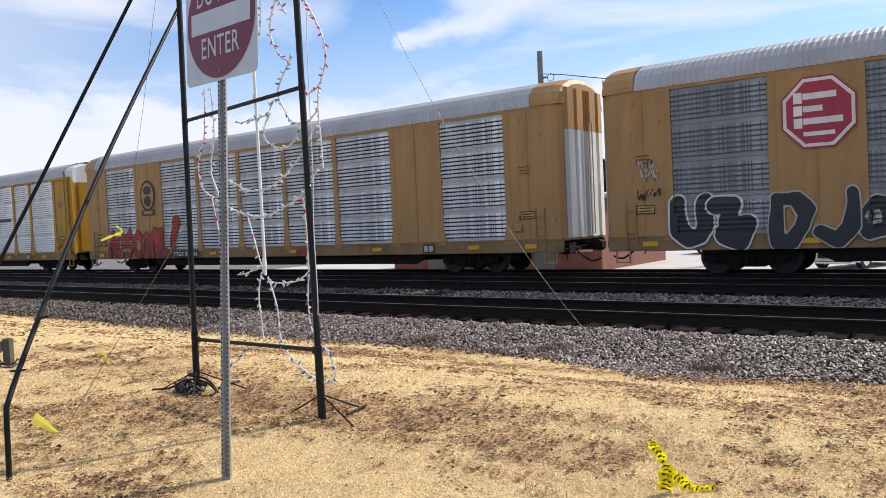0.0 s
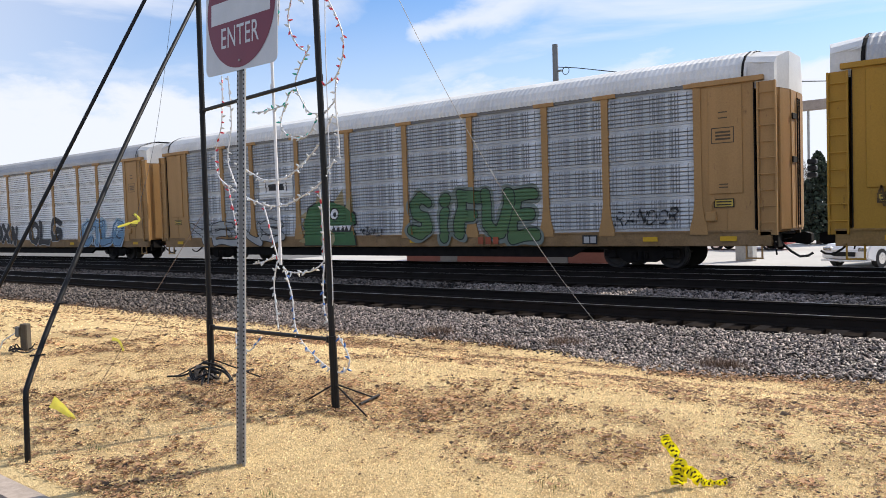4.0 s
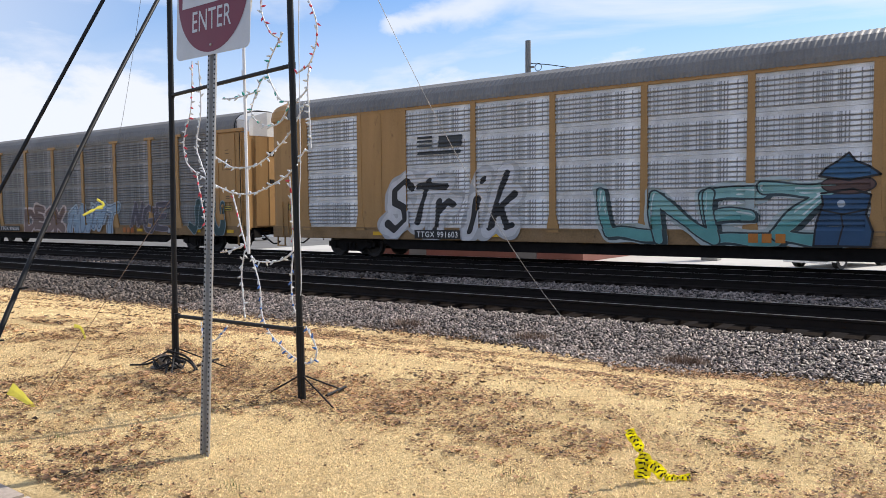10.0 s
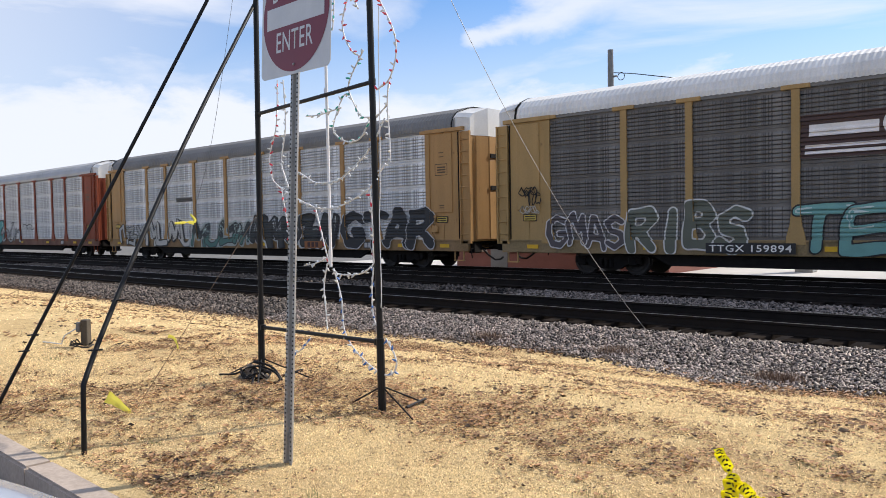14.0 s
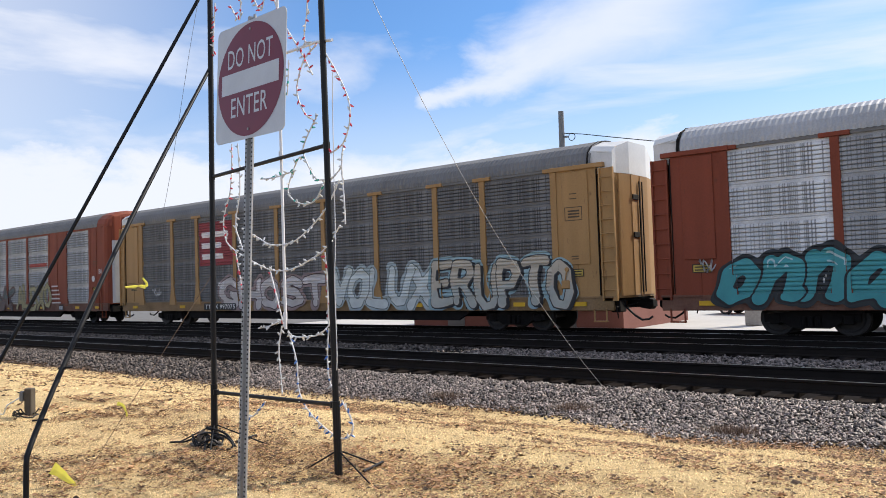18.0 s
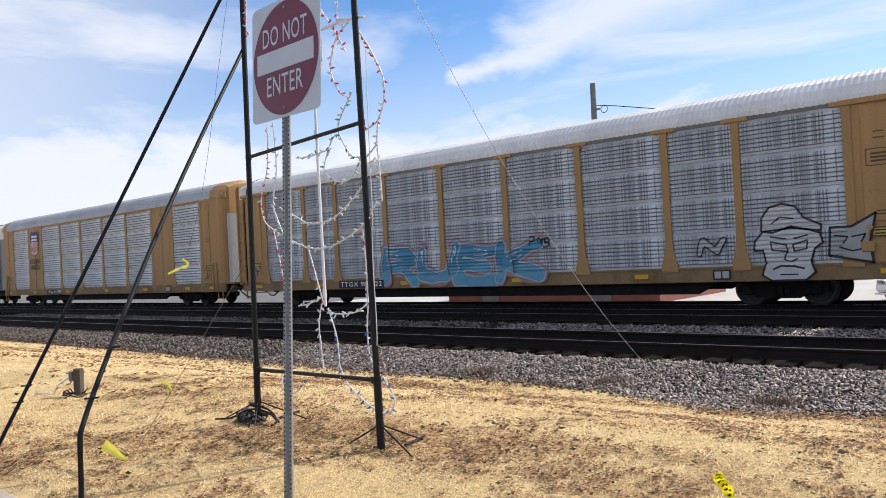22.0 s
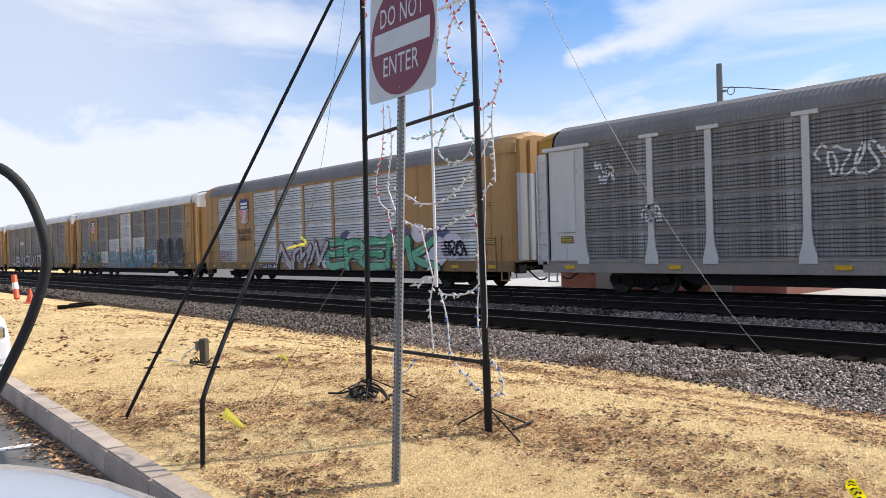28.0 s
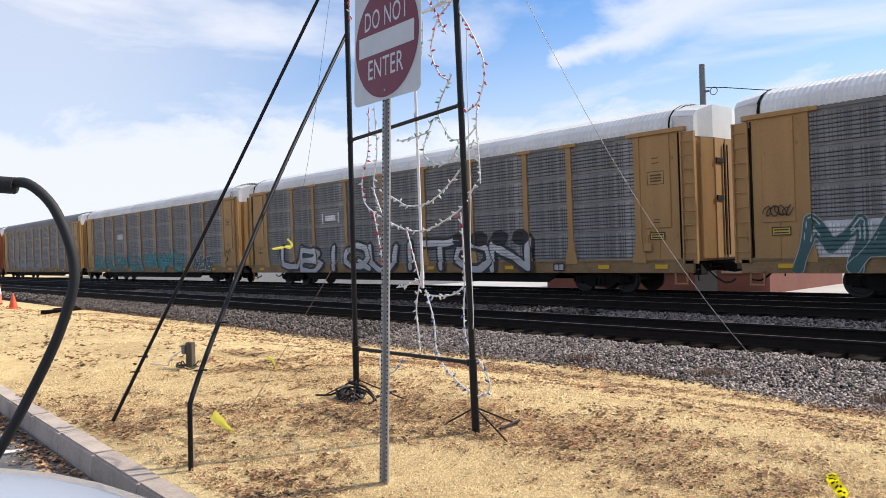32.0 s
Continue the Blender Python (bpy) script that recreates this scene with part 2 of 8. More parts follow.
def leafy(m, share):
    """Lets light shine through thin blades, leaves and film."""
    nt = m.node_tree
    b = nt.nodes["Principled BSDF"]
    tr, mx = nt.nodes.new("ShaderNodeBsdfTranslucent"), nt.nodes.new("ShaderNodeMixShader")
    nt.links.new(b.inputs["Base Color"].links[0].from_socket, tr.inputs["Color"])
    mx.inputs[0].default_value = share
    nt.links.new(b.outputs[0], mx.inputs[1])
    nt.links.new(tr.outputs[0], mx.inputs[2])
    nt.links.new(mx.outputs[0], nt.nodes["Material Output"].inputs[0])
    return m


def paint(name, color, rough=0.55):
    return material(name, color, rough, 0.0, 0.18, 3.0, 40, 0.05)


M = {}
M["yellow_sun"] = material("golden_paint", (0.42, 0.24, 0.025), 0.5, 0, 0.22, 1.5, 30, 0.06, tint=(0.34, 0.18, 0.03), streak=1.0, rust=0.7, spec=0.25)
M["yellow_tan"] = material("faded_tan_paint", (0.42, 0.245, 0.095), 0.55, 0, 0.25, 1.5, 30, 0.06, tint=(0.34, 0.2, 0.085), streak=1.0, rust=0.7, spec=0.25)
M["yellow_pale"] = material("pale_yellow_paint", (0.42, 0.28, 0.115), 0.6, 0, 0.25, 1.5, 30, 0.06, tint=(0.32, 0.21, 0.09), streak=1.0, rust=0.7, spec=0.25)
M["red_ox"] = material("oxide_red_paint", (0.25, 0.058, 0.028), 0.6, 0, 0.28, 1.5, 30, 0.06, tint=(0.19, 0.046, 0.024), streak=1.0, rust=0.7, spec=0.25)
M["grey_paint"] = material("light_grey_paint", (0.28, 0.282, 0.285), 0.55, 0, 0.25, 1.5, 30, 0.06, tint=(0.22, 0.218, 0.215), streak=1.0, rust=0.7, spec=0.25)
M["white_frame"] = material("chalky_white_paint", (0.66, 0.66, 0.64), 0.55, 0, 0.22, 1.5, 30, 0.06, tint=(0.44, 0.44, 0.44), streak=1.0, rust=0.7, spec=0.25)
M["galv_sheet"] = material("galvanised_door_sheet", (0.5, 0.52, 0.55), 0.45, 0.4, 0.25, 1.5, 30, 0.06, tint=(0.4, 0.42, 0.45), streak=1.0, rust=0.7)
M["white_paint"] = material("weathered_white_paint", (0.72, 0.71, 0.68), 0.5, 0, 0.2, 2.0, 30, 0.05, tint=(0.6, 0.57, 0.52), streak=1.0, rust=0.7)
M["roof"] = material("galvanised_roof", (0.44, 0.44, 0.44), 0.42, 0.35, 0.25, 0.8, 20, 0.05, tint=(0.34, 0.34, 0.35))
M["roof_dark"] = material("weathered_roof", (0.2, 0.195, 0.19), 0.55, 0.3, 0.28, 0.8, 20, 0.05, tint=(0.15, 0.15, 0.15))
M["roof_white"] = material("white_roof", (0.66, 0.66, 0.65), 0.5, 0.0, 0.18, 0.8, 20, 0.05)
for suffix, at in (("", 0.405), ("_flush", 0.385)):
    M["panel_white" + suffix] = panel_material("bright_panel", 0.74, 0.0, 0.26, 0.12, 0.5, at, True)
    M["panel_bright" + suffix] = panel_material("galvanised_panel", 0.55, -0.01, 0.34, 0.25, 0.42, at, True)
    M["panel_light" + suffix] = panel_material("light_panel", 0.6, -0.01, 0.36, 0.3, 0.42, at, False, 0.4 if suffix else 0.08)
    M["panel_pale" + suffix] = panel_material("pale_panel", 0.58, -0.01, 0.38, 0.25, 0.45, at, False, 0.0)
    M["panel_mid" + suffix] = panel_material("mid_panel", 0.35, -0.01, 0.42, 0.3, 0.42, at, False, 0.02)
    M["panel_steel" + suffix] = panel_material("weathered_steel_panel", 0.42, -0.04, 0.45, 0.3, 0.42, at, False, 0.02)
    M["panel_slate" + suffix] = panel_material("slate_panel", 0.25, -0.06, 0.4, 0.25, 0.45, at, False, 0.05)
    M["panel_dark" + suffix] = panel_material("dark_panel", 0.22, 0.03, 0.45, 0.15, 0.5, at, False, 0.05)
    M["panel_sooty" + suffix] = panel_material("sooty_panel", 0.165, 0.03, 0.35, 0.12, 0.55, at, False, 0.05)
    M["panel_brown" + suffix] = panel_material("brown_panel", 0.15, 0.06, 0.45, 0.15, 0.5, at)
# darker companions of the sheets: painted shade for the recesses under the ribs
M["groove_light"] = material("black_rib_shade", (0.03, 0.03, 0.032), 0.8, 0, 0.3, 3, 30, 0.1)
M["groove_pale"] = material("pale_rib_shade", (0.33, 0.335, 0.34), 0.6, 0.2, 0.4, 2, 26, 0.1)
M["groove_steel"] = material("steel_rib_shade", (0.17, 0.175, 0.185), 0.6, 0.2, 0.4, 2, 26, 0.1)
M["groove_mid"] = material("mid_rib_shade", (0.19, 0.195, 0.2), 0.6, 0.3, 0.4, 2, 26, 0.1)
M["groove_dark"] = material("dark_rib_shade", (0.085, 0.08, 0.078), 0.8, 0, 0.4, 2, 26, 0.1)
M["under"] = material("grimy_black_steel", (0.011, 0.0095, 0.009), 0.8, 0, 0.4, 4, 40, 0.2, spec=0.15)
M["wheel"] = material("worn_wheel_steel", (0.03, 0.026, 0.024), 0.6, 0.3, 0.3, 4, 40, 0.1)
M["black"] = material("black_paint", (0.009, 0.009, 0.010), 0.5, 0, 0.2, 5, 50, 0.08, spec=0.25)
M["white"] = paint("white_lettering", (0.75, 0.75, 0.72))
M["grass"] = lawn_material()
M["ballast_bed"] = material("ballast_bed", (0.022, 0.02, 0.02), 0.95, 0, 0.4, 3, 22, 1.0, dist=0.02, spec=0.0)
M["rail"] = material("dark_rail_steel", (0.014, 0.011, 0.0095), 0.75, 0.0, 0.3, 3, 40, 0.1, spec=0.15)
M["rail_head"] = material("polished_rail_head", (0.35, 0.34, 0.33), 0.3, 1.0, 0.1, 3, 40, 0.02)
M["tie"] = material("creosoted_tie", (0.022, 0.018, 0.0155), 0.9, 0, 0.4, 8, 60, 0.5, rand=0.35, spec=0.0)
M["galv"] = material("galvanised_post", (0.37, 0.365, 0.35), 0.5, 0.4, 0.2, 10, 80, 0.1)
M["sign_red"] = material("sign_red_sheeting", (0.165, 0.012, 0.026), 0.4, 0, 0.06, 10, 80, 0.02)
M["sign_white"] = material("sign_white_sheeting", (0.55, 0.55, 0.55), 0.4, 0, 0.06, 10, 80, 0.02)
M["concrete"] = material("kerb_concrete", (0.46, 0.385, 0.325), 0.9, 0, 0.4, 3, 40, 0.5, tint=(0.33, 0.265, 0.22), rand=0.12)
M["asphalt"] = material("worn_asphalt", (0.12, 0.118, 0.115), 0.92, 0, 0.3, 1.5, 70, 0.5)
M["lot"] = material("pale_concrete_lot", (0.43, 0.42, 0.4), 0.9, 0, 0.15, 0.2, 3, 0.1)

M["stone"] = material("crushed_granite", (0.115, 0.093, 0.083), 0.5, 0, 0.45, 9, 90, 0.3, tint=(0.25, 0.205, 0.178), island=1.0, spec=0.35)
M["straw"] = leafy(material("dry_grass_blades", (0.82, 0.62, 0.33), 0.85, 0, 0.1, 1, 20, 0.0, tint=(0.94, 0.77, 0.46), island=0.8), 0.25)
M["thatch"] = leafy(material("brown_thatch", (0.24, 0.135, 0.065), 0.9, 0, 0.15, 1, 20, 0.0, tint=(0.36, 0.22, 0.11), island=0.85), 0.15)
M["leaf"] = leafy(material("dead_oak_leaves", (0.15, 0.075, 0.038), 0.8, 0, 0.35, 1.5, 60, 0.1, tint=(0.45, 0.275, 0.15), island=0.95), 0.15)
M["weed"] = material("green_weed", (0.1, 0.14, 0.03), 0.8, 0, 0.2, 5, 60, 0.0, island=0.4)
M["dry_weed"] = material("dry_weed_stems", (0.2, 0.135, 0.095), 0.9, 0, 0.2, 5, 60, 0.0, island=0.5)
M["bag_film"] = leafy(material("grey_plastic_film", (0.42, 0.38, 0.34), 0.4, 0, 0.4, 12, 60, 0.3, tint=(0.26, 0.21, 0.17)), 0.4)
M["twig"] = material("dry_twigs", (0.11, 0.07, 0.045), 0.9, 0, 0.2, 5, 60, 0.1, island=0.4)
M["wood"] = material("weathered_wood", (0.085, 0.07, 0.05), 0.85, 0, 0.3, 6, 60, 0.4)
M["cord_white"] = material("white_cord", (0.68, 0.68, 0.68), 0.5, 0, 0.08, 9, 60, 0.0)
M["pvc"] = material("white_plastic_pipe", (0.74, 0.74, 0.74), 0.4, 0, 0.06, 9, 60, 0.02)
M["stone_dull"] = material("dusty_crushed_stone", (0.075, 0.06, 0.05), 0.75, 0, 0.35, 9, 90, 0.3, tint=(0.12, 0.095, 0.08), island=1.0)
M["tape_pale"] = leafy(material("pale_yellow_tape", (0.8, 0.74, 0.12), 0.35, 0, 0.06, 9, 60, 0.05), 0.5)
M["tape"] = leafy(material("yellow_warning_tape", (0.8, 0.72, 0.01), 0.35, 0, 0.06, 9, 60, 0.05), 0.55)
M["orange"] = material("orange_cone_plastic", (0.62, 0.09, 0.03), 0.5, 0, 0.12, 9, 60, 0.05)
M["car_white"] = material("white_car_paint", (0.78, 0.79, 0.81), 0.16, 0, 0.02, 2, 30, 0.0)
M["car_silver"] = material("silver_car_paint", (0.5, 0.53, 0.57), 0.18, 0.35, 0.03, 2, 30, 0.0)
M["car_red"] = material("red_car_paint", (0.35, 0.02, 0.02), 0.2, 0, 0.03, 2, 30, 0.0)
M["car_dark"] = material("dark_car_paint", (0.02, 0.022, 0.025), 0.2, 0, 0.03, 2, 30, 0.0)
M["glass_dark"] = material("dark_window_glass", (0.015, 0.018, 0.02), 0.06, 0, 0.02, 2, 30, 0.0)
M["hood_paint"] = material("pale_silver_car_paint", (0.4, 0.44, 0.52), 0.2, 0.4, 0.03, 2, 30, 0.0)
M["rubber"] = material("black_rubber", (0.014, 0.014, 0.015), 0.7, 0, 0.15, 9, 60, 0.1)
M["chrome"] = material("bright_metal", (0.7, 0.7, 0.7), 0.2, 1.0, 0.05, 5, 40, 0.0)
M["brick"] = material("red_brick_wall", (0.23, 0.085, 0.06), 0.9, 0, 0.2, 1, 12, 0.2, tint=(0.19, 0.075, 0.06), rand=0.1)
M["mortar"] = material("grey_mortar", (0.3, 0.27, 0.25), 0.95, 0, 0.1, 2, 30, 0.1)
M["line"] = material("white_road_paint", (0.68, 0.68, 0.66), 0.8, 0, 0.15, 8, 60, 0.1)
M["evergreen"] = material("evergreen_leaves", (0.035, 0.05, 0.03), 0.8, 0, 0.3, 2, 30, 0.0, island=0.5)
M["bark"] = material("grey_bark", (0.13, 0.11, 0.095), 0.95, 0, 0.25, 4, 40, 0.3)
M["bulb_red"] = material("red_bulb_glass", (0.62, 0.06, 0.085), 0.25, 0, 0.05, 9, 60, 0.0)
M["bulb_white"] = material("clear_bulb_glass", (0.62, 0.64, 0.64), 0.2, 0, 0.05, 9, 60, 0.0)
M["bulb_blue"] = material("blue_bulb_glass", (0.06, 0.16, 0.45), 0.25, 0, 0.05, 9, 60, 0.0)
M["bulb_green"] = material("green_bulb_glass", (0.05, 0.35, 0.28), 0.25, 0, 0.05, 9, 60, 0.0)
M["steel_pole"] = material("grey_steel_pole", (0.16, 0.165, 0.17), 0.6, 0.4, 0.15, 3, 40, 0.1)

# frames are grimier along the sill
for k, c in (("yellow_sun", (0.36, 0.2, 0.03)), ("yellow_tan", (0.34, 0.2, 0.07)), ("yellow_pale", (0.33, 0.24, 0.1)), ("red_ox", (0.17, 0.045, 0.025)), ("grey_paint", (0.22, 0.22, 0.22)), ("white_frame", (0.4, 0.39, 0.37))):
    M[k + "_sill"] = material("grimy_sill", c, 0.7, 0, 0.55, 1.6, 18, 0.1, tint=(0.12, 0.08, 0.05), rust=0.9)


# ---- mesh helpers ----
def link(name, me, mats, parent=None, label=""):
    """Links a mesh as one object under a thing or a part; the material sits on the object, so that meshes can be shared."""
    ob = new(name, me)
    if not isinstance(mats, (list, tuple)):
        mats = [mats]
    while len(me.materials) < len(mats):
        me.materials.append(None)
    for slot, mt in zip(ob.material_slots, mats):
        slot.link = "OBJECT"
        slot.material = mt
    if parent is not None:
        ob.parent = parent
    if label:
        ob["label"] = label
    return ob


def to_mesh(bm, name="m", smooth=False):
    me = bpy.data.meshes.new(name)
    bmesh.ops.recalc_face_normals(bm, faces=bm.faces[:])
    for f in bm.faces:
        f.smooth = smooth
    bm.to_mesh(me)
    bm.free()
    return me


def part(name, bm, mats, parent, label="", smooth=False):
    return link(name, to_mesh(bm, name, smooth), mats, parent, label)


def thing(name, label, category, m=None, group="", kind=""):
    e = new(name)
    e.empty_display_size = 0.2
    if m is not None:
        e.matrix_world = m
    return tagged(e, label, category, group, kind)


def box(bm, x0, x1, y0, y1, z0, z1, mi=0, bevel=0.0):
    r = bmesh.ops.create_cube(bm, size=1, matrix=Matrix.LocRotScale(((x0 + x1) / 2, (y0 + y1) / 2, (z0 + z1) / 2), None, (abs(x1 - x0), abs(y1 - y0), abs(z1 - z0))))
    fs = {f for v in r["verts"] for f in v.link_faces}
    for f in fs:
        f.material_index = mi
    if bevel:
        es = {e for v in r["verts"] for e in v.link_edges}
        bmesh.ops.bevel(bm, geom=list(es), offset=bevel, segments=1, affect="EDGES")
    return r["verts"]


def rod(bm, a, b, r, seg=8, r2=None, mi=0, caps=True):
    a, b = Vector(a), Vector(b)
    d = b - a
    m = Matrix.Translation((a + b) / 2) @ d.to_track_quat("Z", "Y").to_matrix().to_4x4()
    res = bmesh.ops.create_cone(bm, cap_ends=caps, segments=seg, radius1=r, radius2=r if r2 is None else r2, depth=d.length, matrix=m)
    for f in {f for v in res["verts"] for f in v.link_faces}:
        f.material_index = mi


def tube(name, pts, r, mat, parent=None, label="", res=2, smooth=True):
    """A round cord through the points."""
    cu = bpy.data.curves.new(name, "CURVE")
    cu.dimensions, cu.bevel_depth, cu.bevel_resolution, cu.use_fill_caps = "3D", r, res, True
    sp = cu.splines.new("POLY")
    sp.points.add(len(pts) - 1)
    for p, q in zip(sp.points, pts):
        p.co = (*q, 1)
    ob = bpy.data.objects.new(name, cu)
    me = bpy.data.meshes.new_from_object(ob)
    bpy.data.objects.remove(ob)
    bpy.data.curves.remove(cu)
    for p in me.polygons:
        p.use_smooth = smooth
    me.materials.clear()
    return link(name, me, mat, parent, label)


def prism(bm, outline, y0, y1, mi=0):
    """A plate: the outline of (x, z) pairs, from y0 to y1."""
    a = [bm.verts.new((x, y0, z)) for x, z in outline]
    b = [bm.verts.new((x, y1, z)) for x, z in outline]
    fs = [bm.faces.new(a), bm.faces.new(b[::-1])]
    n = len(a)
    for i in range(n):
        fs.append(bm.faces.new((a[i], b[i], b[(i + 1) % n], a[(i + 1) % n])))
    for f in fs:
        f.material_index = mi


def text_mesh(text, size, offset=0.0, shear=0.0, width=1.0, spacing=1.0):
    """Letters of the built-in font as a flat mesh in x and y, centred."""
    cu = bpy.data.curves.new("letters", "FONT")
    cu.body, cu.size, cu.offset, cu.shear = text, size, offset, shear
    cu.align_x, cu.align_y, cu.space_character = "CENTER", "CENTER", spacing
    cu.resolution_u = 3
    ob = bpy.data.objects.new("letters", cu)
    me = bpy.data.meshes.new_from_object(ob)
    bpy.data.objects.remove(ob)
    bpy.data.curves.remove(cu)
    me.materials.clear()
    for v in me.vertices:
        v.co.x *= width
    return me


# ---- ground, tracks ----
RAIL_Z = -0.41                   # rail top of the far track
TRACKS = ((12.98, -0.3), (18.14, -0.3), (22.55, RAIL_Z))   # centre line and rail top; the train runs on the far one


def ground_z(x, y):
    if y < 4.5:
        z = 0.0
    elif y < 9.6:
        k = (y - 4.5) / 5.1
        z = -0.68 * k * k * (3 - 2 * k)
    elif y < 27.0:
        z = -0.68 if y < 9.9 else -0.78
    else:
        z = -1.05
    return z


def grid_mesh(xs, ys, zf):
    vs = [(x, y, zf(x, y)) for y in ys for x in xs]
    n = len(xs)
    fs = [(j * n + i, j * n + i + 1, (j + 1) * n + i + 1, (j + 1) * n + i) for j in range(len(ys) - 1) for i in range(n - 1)]
    me = bpy.data.meshes.new("sheet")
    me.from_pydata(vs, [], fs)
    for p in me.polygons:
        p.use_smooth = True
    return me


def steps(*runs):
    out = []
    for a, b, d in runs:
        n = max(1, round((b - a) / d))
        out += [a + (b - a) * i / n for i in range(n)]
    return out + [runs[-1][1]]


xs = steps((-1500, -200, 130), (-200, -40, 8), (-40, -14, 0.8), (-14, 8, 0.16), (8, 60, 4), (60, 1500, 120))
ys = steps((1.41, 3.4, 0.07), (3.4, 4.4, 0.14), (4.4, 11, 0.3), (11, 27.5, 1.5), (27.5, 40, 2), (40, 1500, 120))


def kerb_y(x):
    return 1.57 + 0.035 * (-4.0 - x) if x < -4.0 else 1.57 + 0.02 * (-4.0 - x)


def lawn_z(x, y):
    z = ground_z(x, y)
    if y < kerb_y(x) + 0.07 and abs(x) < 40:
        return -0.3
    if y < 12 and abs(x) < 60:
        z += 0.02 * noise.noise((x * 0.7, y * 0.7, 0)) * min(1, max(0, y - 1.8) * 2) + 0.006 * noise.noise((x * 3, y * 3, 5))
    return z


tagged(link("ground", grid_mesh(xs, ys, lawn_z), M["grass"]), "short dry straw-coloured lawn sloping to the tracks", "lawn", kind="structure")

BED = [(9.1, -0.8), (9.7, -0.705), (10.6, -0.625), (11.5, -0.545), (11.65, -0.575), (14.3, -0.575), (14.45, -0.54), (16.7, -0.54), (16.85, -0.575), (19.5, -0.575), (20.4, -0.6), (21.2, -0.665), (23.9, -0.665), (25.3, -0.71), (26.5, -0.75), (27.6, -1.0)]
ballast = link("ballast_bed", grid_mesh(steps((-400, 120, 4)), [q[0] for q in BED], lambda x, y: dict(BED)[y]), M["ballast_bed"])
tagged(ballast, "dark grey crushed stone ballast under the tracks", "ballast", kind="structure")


def rail_mesh(x0, x1):
    prof = [(-0.068, -0.186), (0.068, -0.186), (0.068, -0.172), (0.012, -0.15), (0.009, -0.05), (0.036, -0.036), (0.036, -0.006), (0.028, 0), (-0.028, 0), (-0.036, -0.006), (-0.036, -0.036), (-0.009, -0.05), (-0.012, -0.15), (-0.068, -0.172)]
    n = len(prof)
    vs = [(x, y, z) for x in (x0, x1) for y, z in prof]
    fs = [(i, (i + 1) % n, n + (i + 1) % n, n + i) for i in range(n)]
    me = bpy.data.meshes.new("rail")
    me.from_pydata(vs, [], fs)
    me.materials.append(None), me.materials.append(None)
    me.polygons[7].material_index = 1
    return me


RAIL = rail_mesh(-400, 120)
bm = bmesh.new()
box(bm, -0.11, 0.11, -1.3, 1.3, -0.34, -0.186, bevel=0.012)
TIE = to_mesh(bm, "tie")
track_list = []
for cy, top in TRACKS:
    tr = thing("railway_track", "steel rails on dark creosoted wooden ties", "railway track", pose(0, cy, top), "railway tracks", "structure")
    for s in (-1, 1):
        r = link("rail", RAIL, [M["rail"], M["rail_head"]], tr)
        r.location = (0, s * 0.753, 0)
    track_list.append(tr)


# ---- railcars ----
# each car: origin over the rail top at its middle, x ahead, the side at -y faces the road
HALF = 14.05
EDGES = (-13.35, -12.0, -9.25, -7.2, -4.32, -1.44, 1.44, 4.32, 7.2, 9.25, 12.0, 13.35)
SILL_B, SILL_T, EAVE = 0.68, 1.09, 5.03
SHEET_H = (EAVE - SILL_T) / 4


def sheet_profile(ribs, rib_h, depth, slot=0.27):
    """(z, y) of one side sheet, from its foot: a flat seam, then ribs standing out."""
    band = SHEET_H - ribs * rib_h
    pts = [(0.0, 0.0), (0.012, -0.014), (0.02, 0.0), (band * 0.5, 0.0)]
    for i in range(ribs):
        z = band * 0.5 + i * rib_h
        pts += [(z + 0.02 * rib_h, 0.012), (z + slot * rib_h, 0.012), (z + (slot + 0.05) * rib_h, -depth), (z + 0.5 * rib_h, -depth), (z + 0.98 * rib_h, -0.25 * depth)]
    return pts + [(SHEET_H - band * 0.5, 0.0), (SHEET_H, 0.0)]


PROFILES = {"flush": sheet_profile(6, 0.128, 0.042), "post": sheet_profile(7, 0.115, 0.036, 0.14)}


def sheet_mesh(w, style):
    pr = PROFILES[style]
    n = len(pr)
    vs = [(x, y, z) for x in (-w / 2, w / 2) for z, y in pr]
    fs = [(i, n + i, n + i + 1, i + 1) for i in range(n - 1)]
    me = bpy.data.meshes.new("side_sheet")
    me.from_pydata(vs, [], fs)
    # the recess under each rib takes a darker material, its shade painted in
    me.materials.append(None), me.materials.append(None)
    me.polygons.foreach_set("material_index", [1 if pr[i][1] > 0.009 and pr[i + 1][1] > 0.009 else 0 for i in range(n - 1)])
    return me


SHEETS = {}


def sheet(w, style):
    if (w, style) not in SHEETS:
        SHEETS[w, style] = sheet_mesh(w, style)
    return SHEETS[w, style]


def roof_section(k=0.0):
    """(y, z) across the roof, eave to eave."""
    pts = [(-1.53, 5.1), (-1.53, 5.24), (-1.45, 5.48), (-1.22, 5.7), (-0.8, 5.88), (-0.3, 5.97)]
    pts = [(y * (1 + k * 0.019), z + k * 0.014) for y, z in pts]
    return pts + [(-y, z) for y, z in reversed(pts)]


def roof_mesh(end):
    per = 0.165
    x = -end
    rows = []
    while x < end:
        for dx, k in ((0, 0), (0.045, 0.75), (0.085, 0.75), (0.13, 0)):
            rows.append((x + dx, roof_section(k)))
        x += per
    n = len(rows[0][1])
    vs = [(x, y, z) for x, sec in rows for y, z in sec]
    fs = [(i * n + j, i * n + j + 1, (i + 1) * n + j + 1, (i + 1) * n + j) for i in range(len(rows) - 1) for j in range(n - 1)]
    me = bpy.data.meshes.new("roof")
    me.from_pydata(vs, [], fs)
    return me


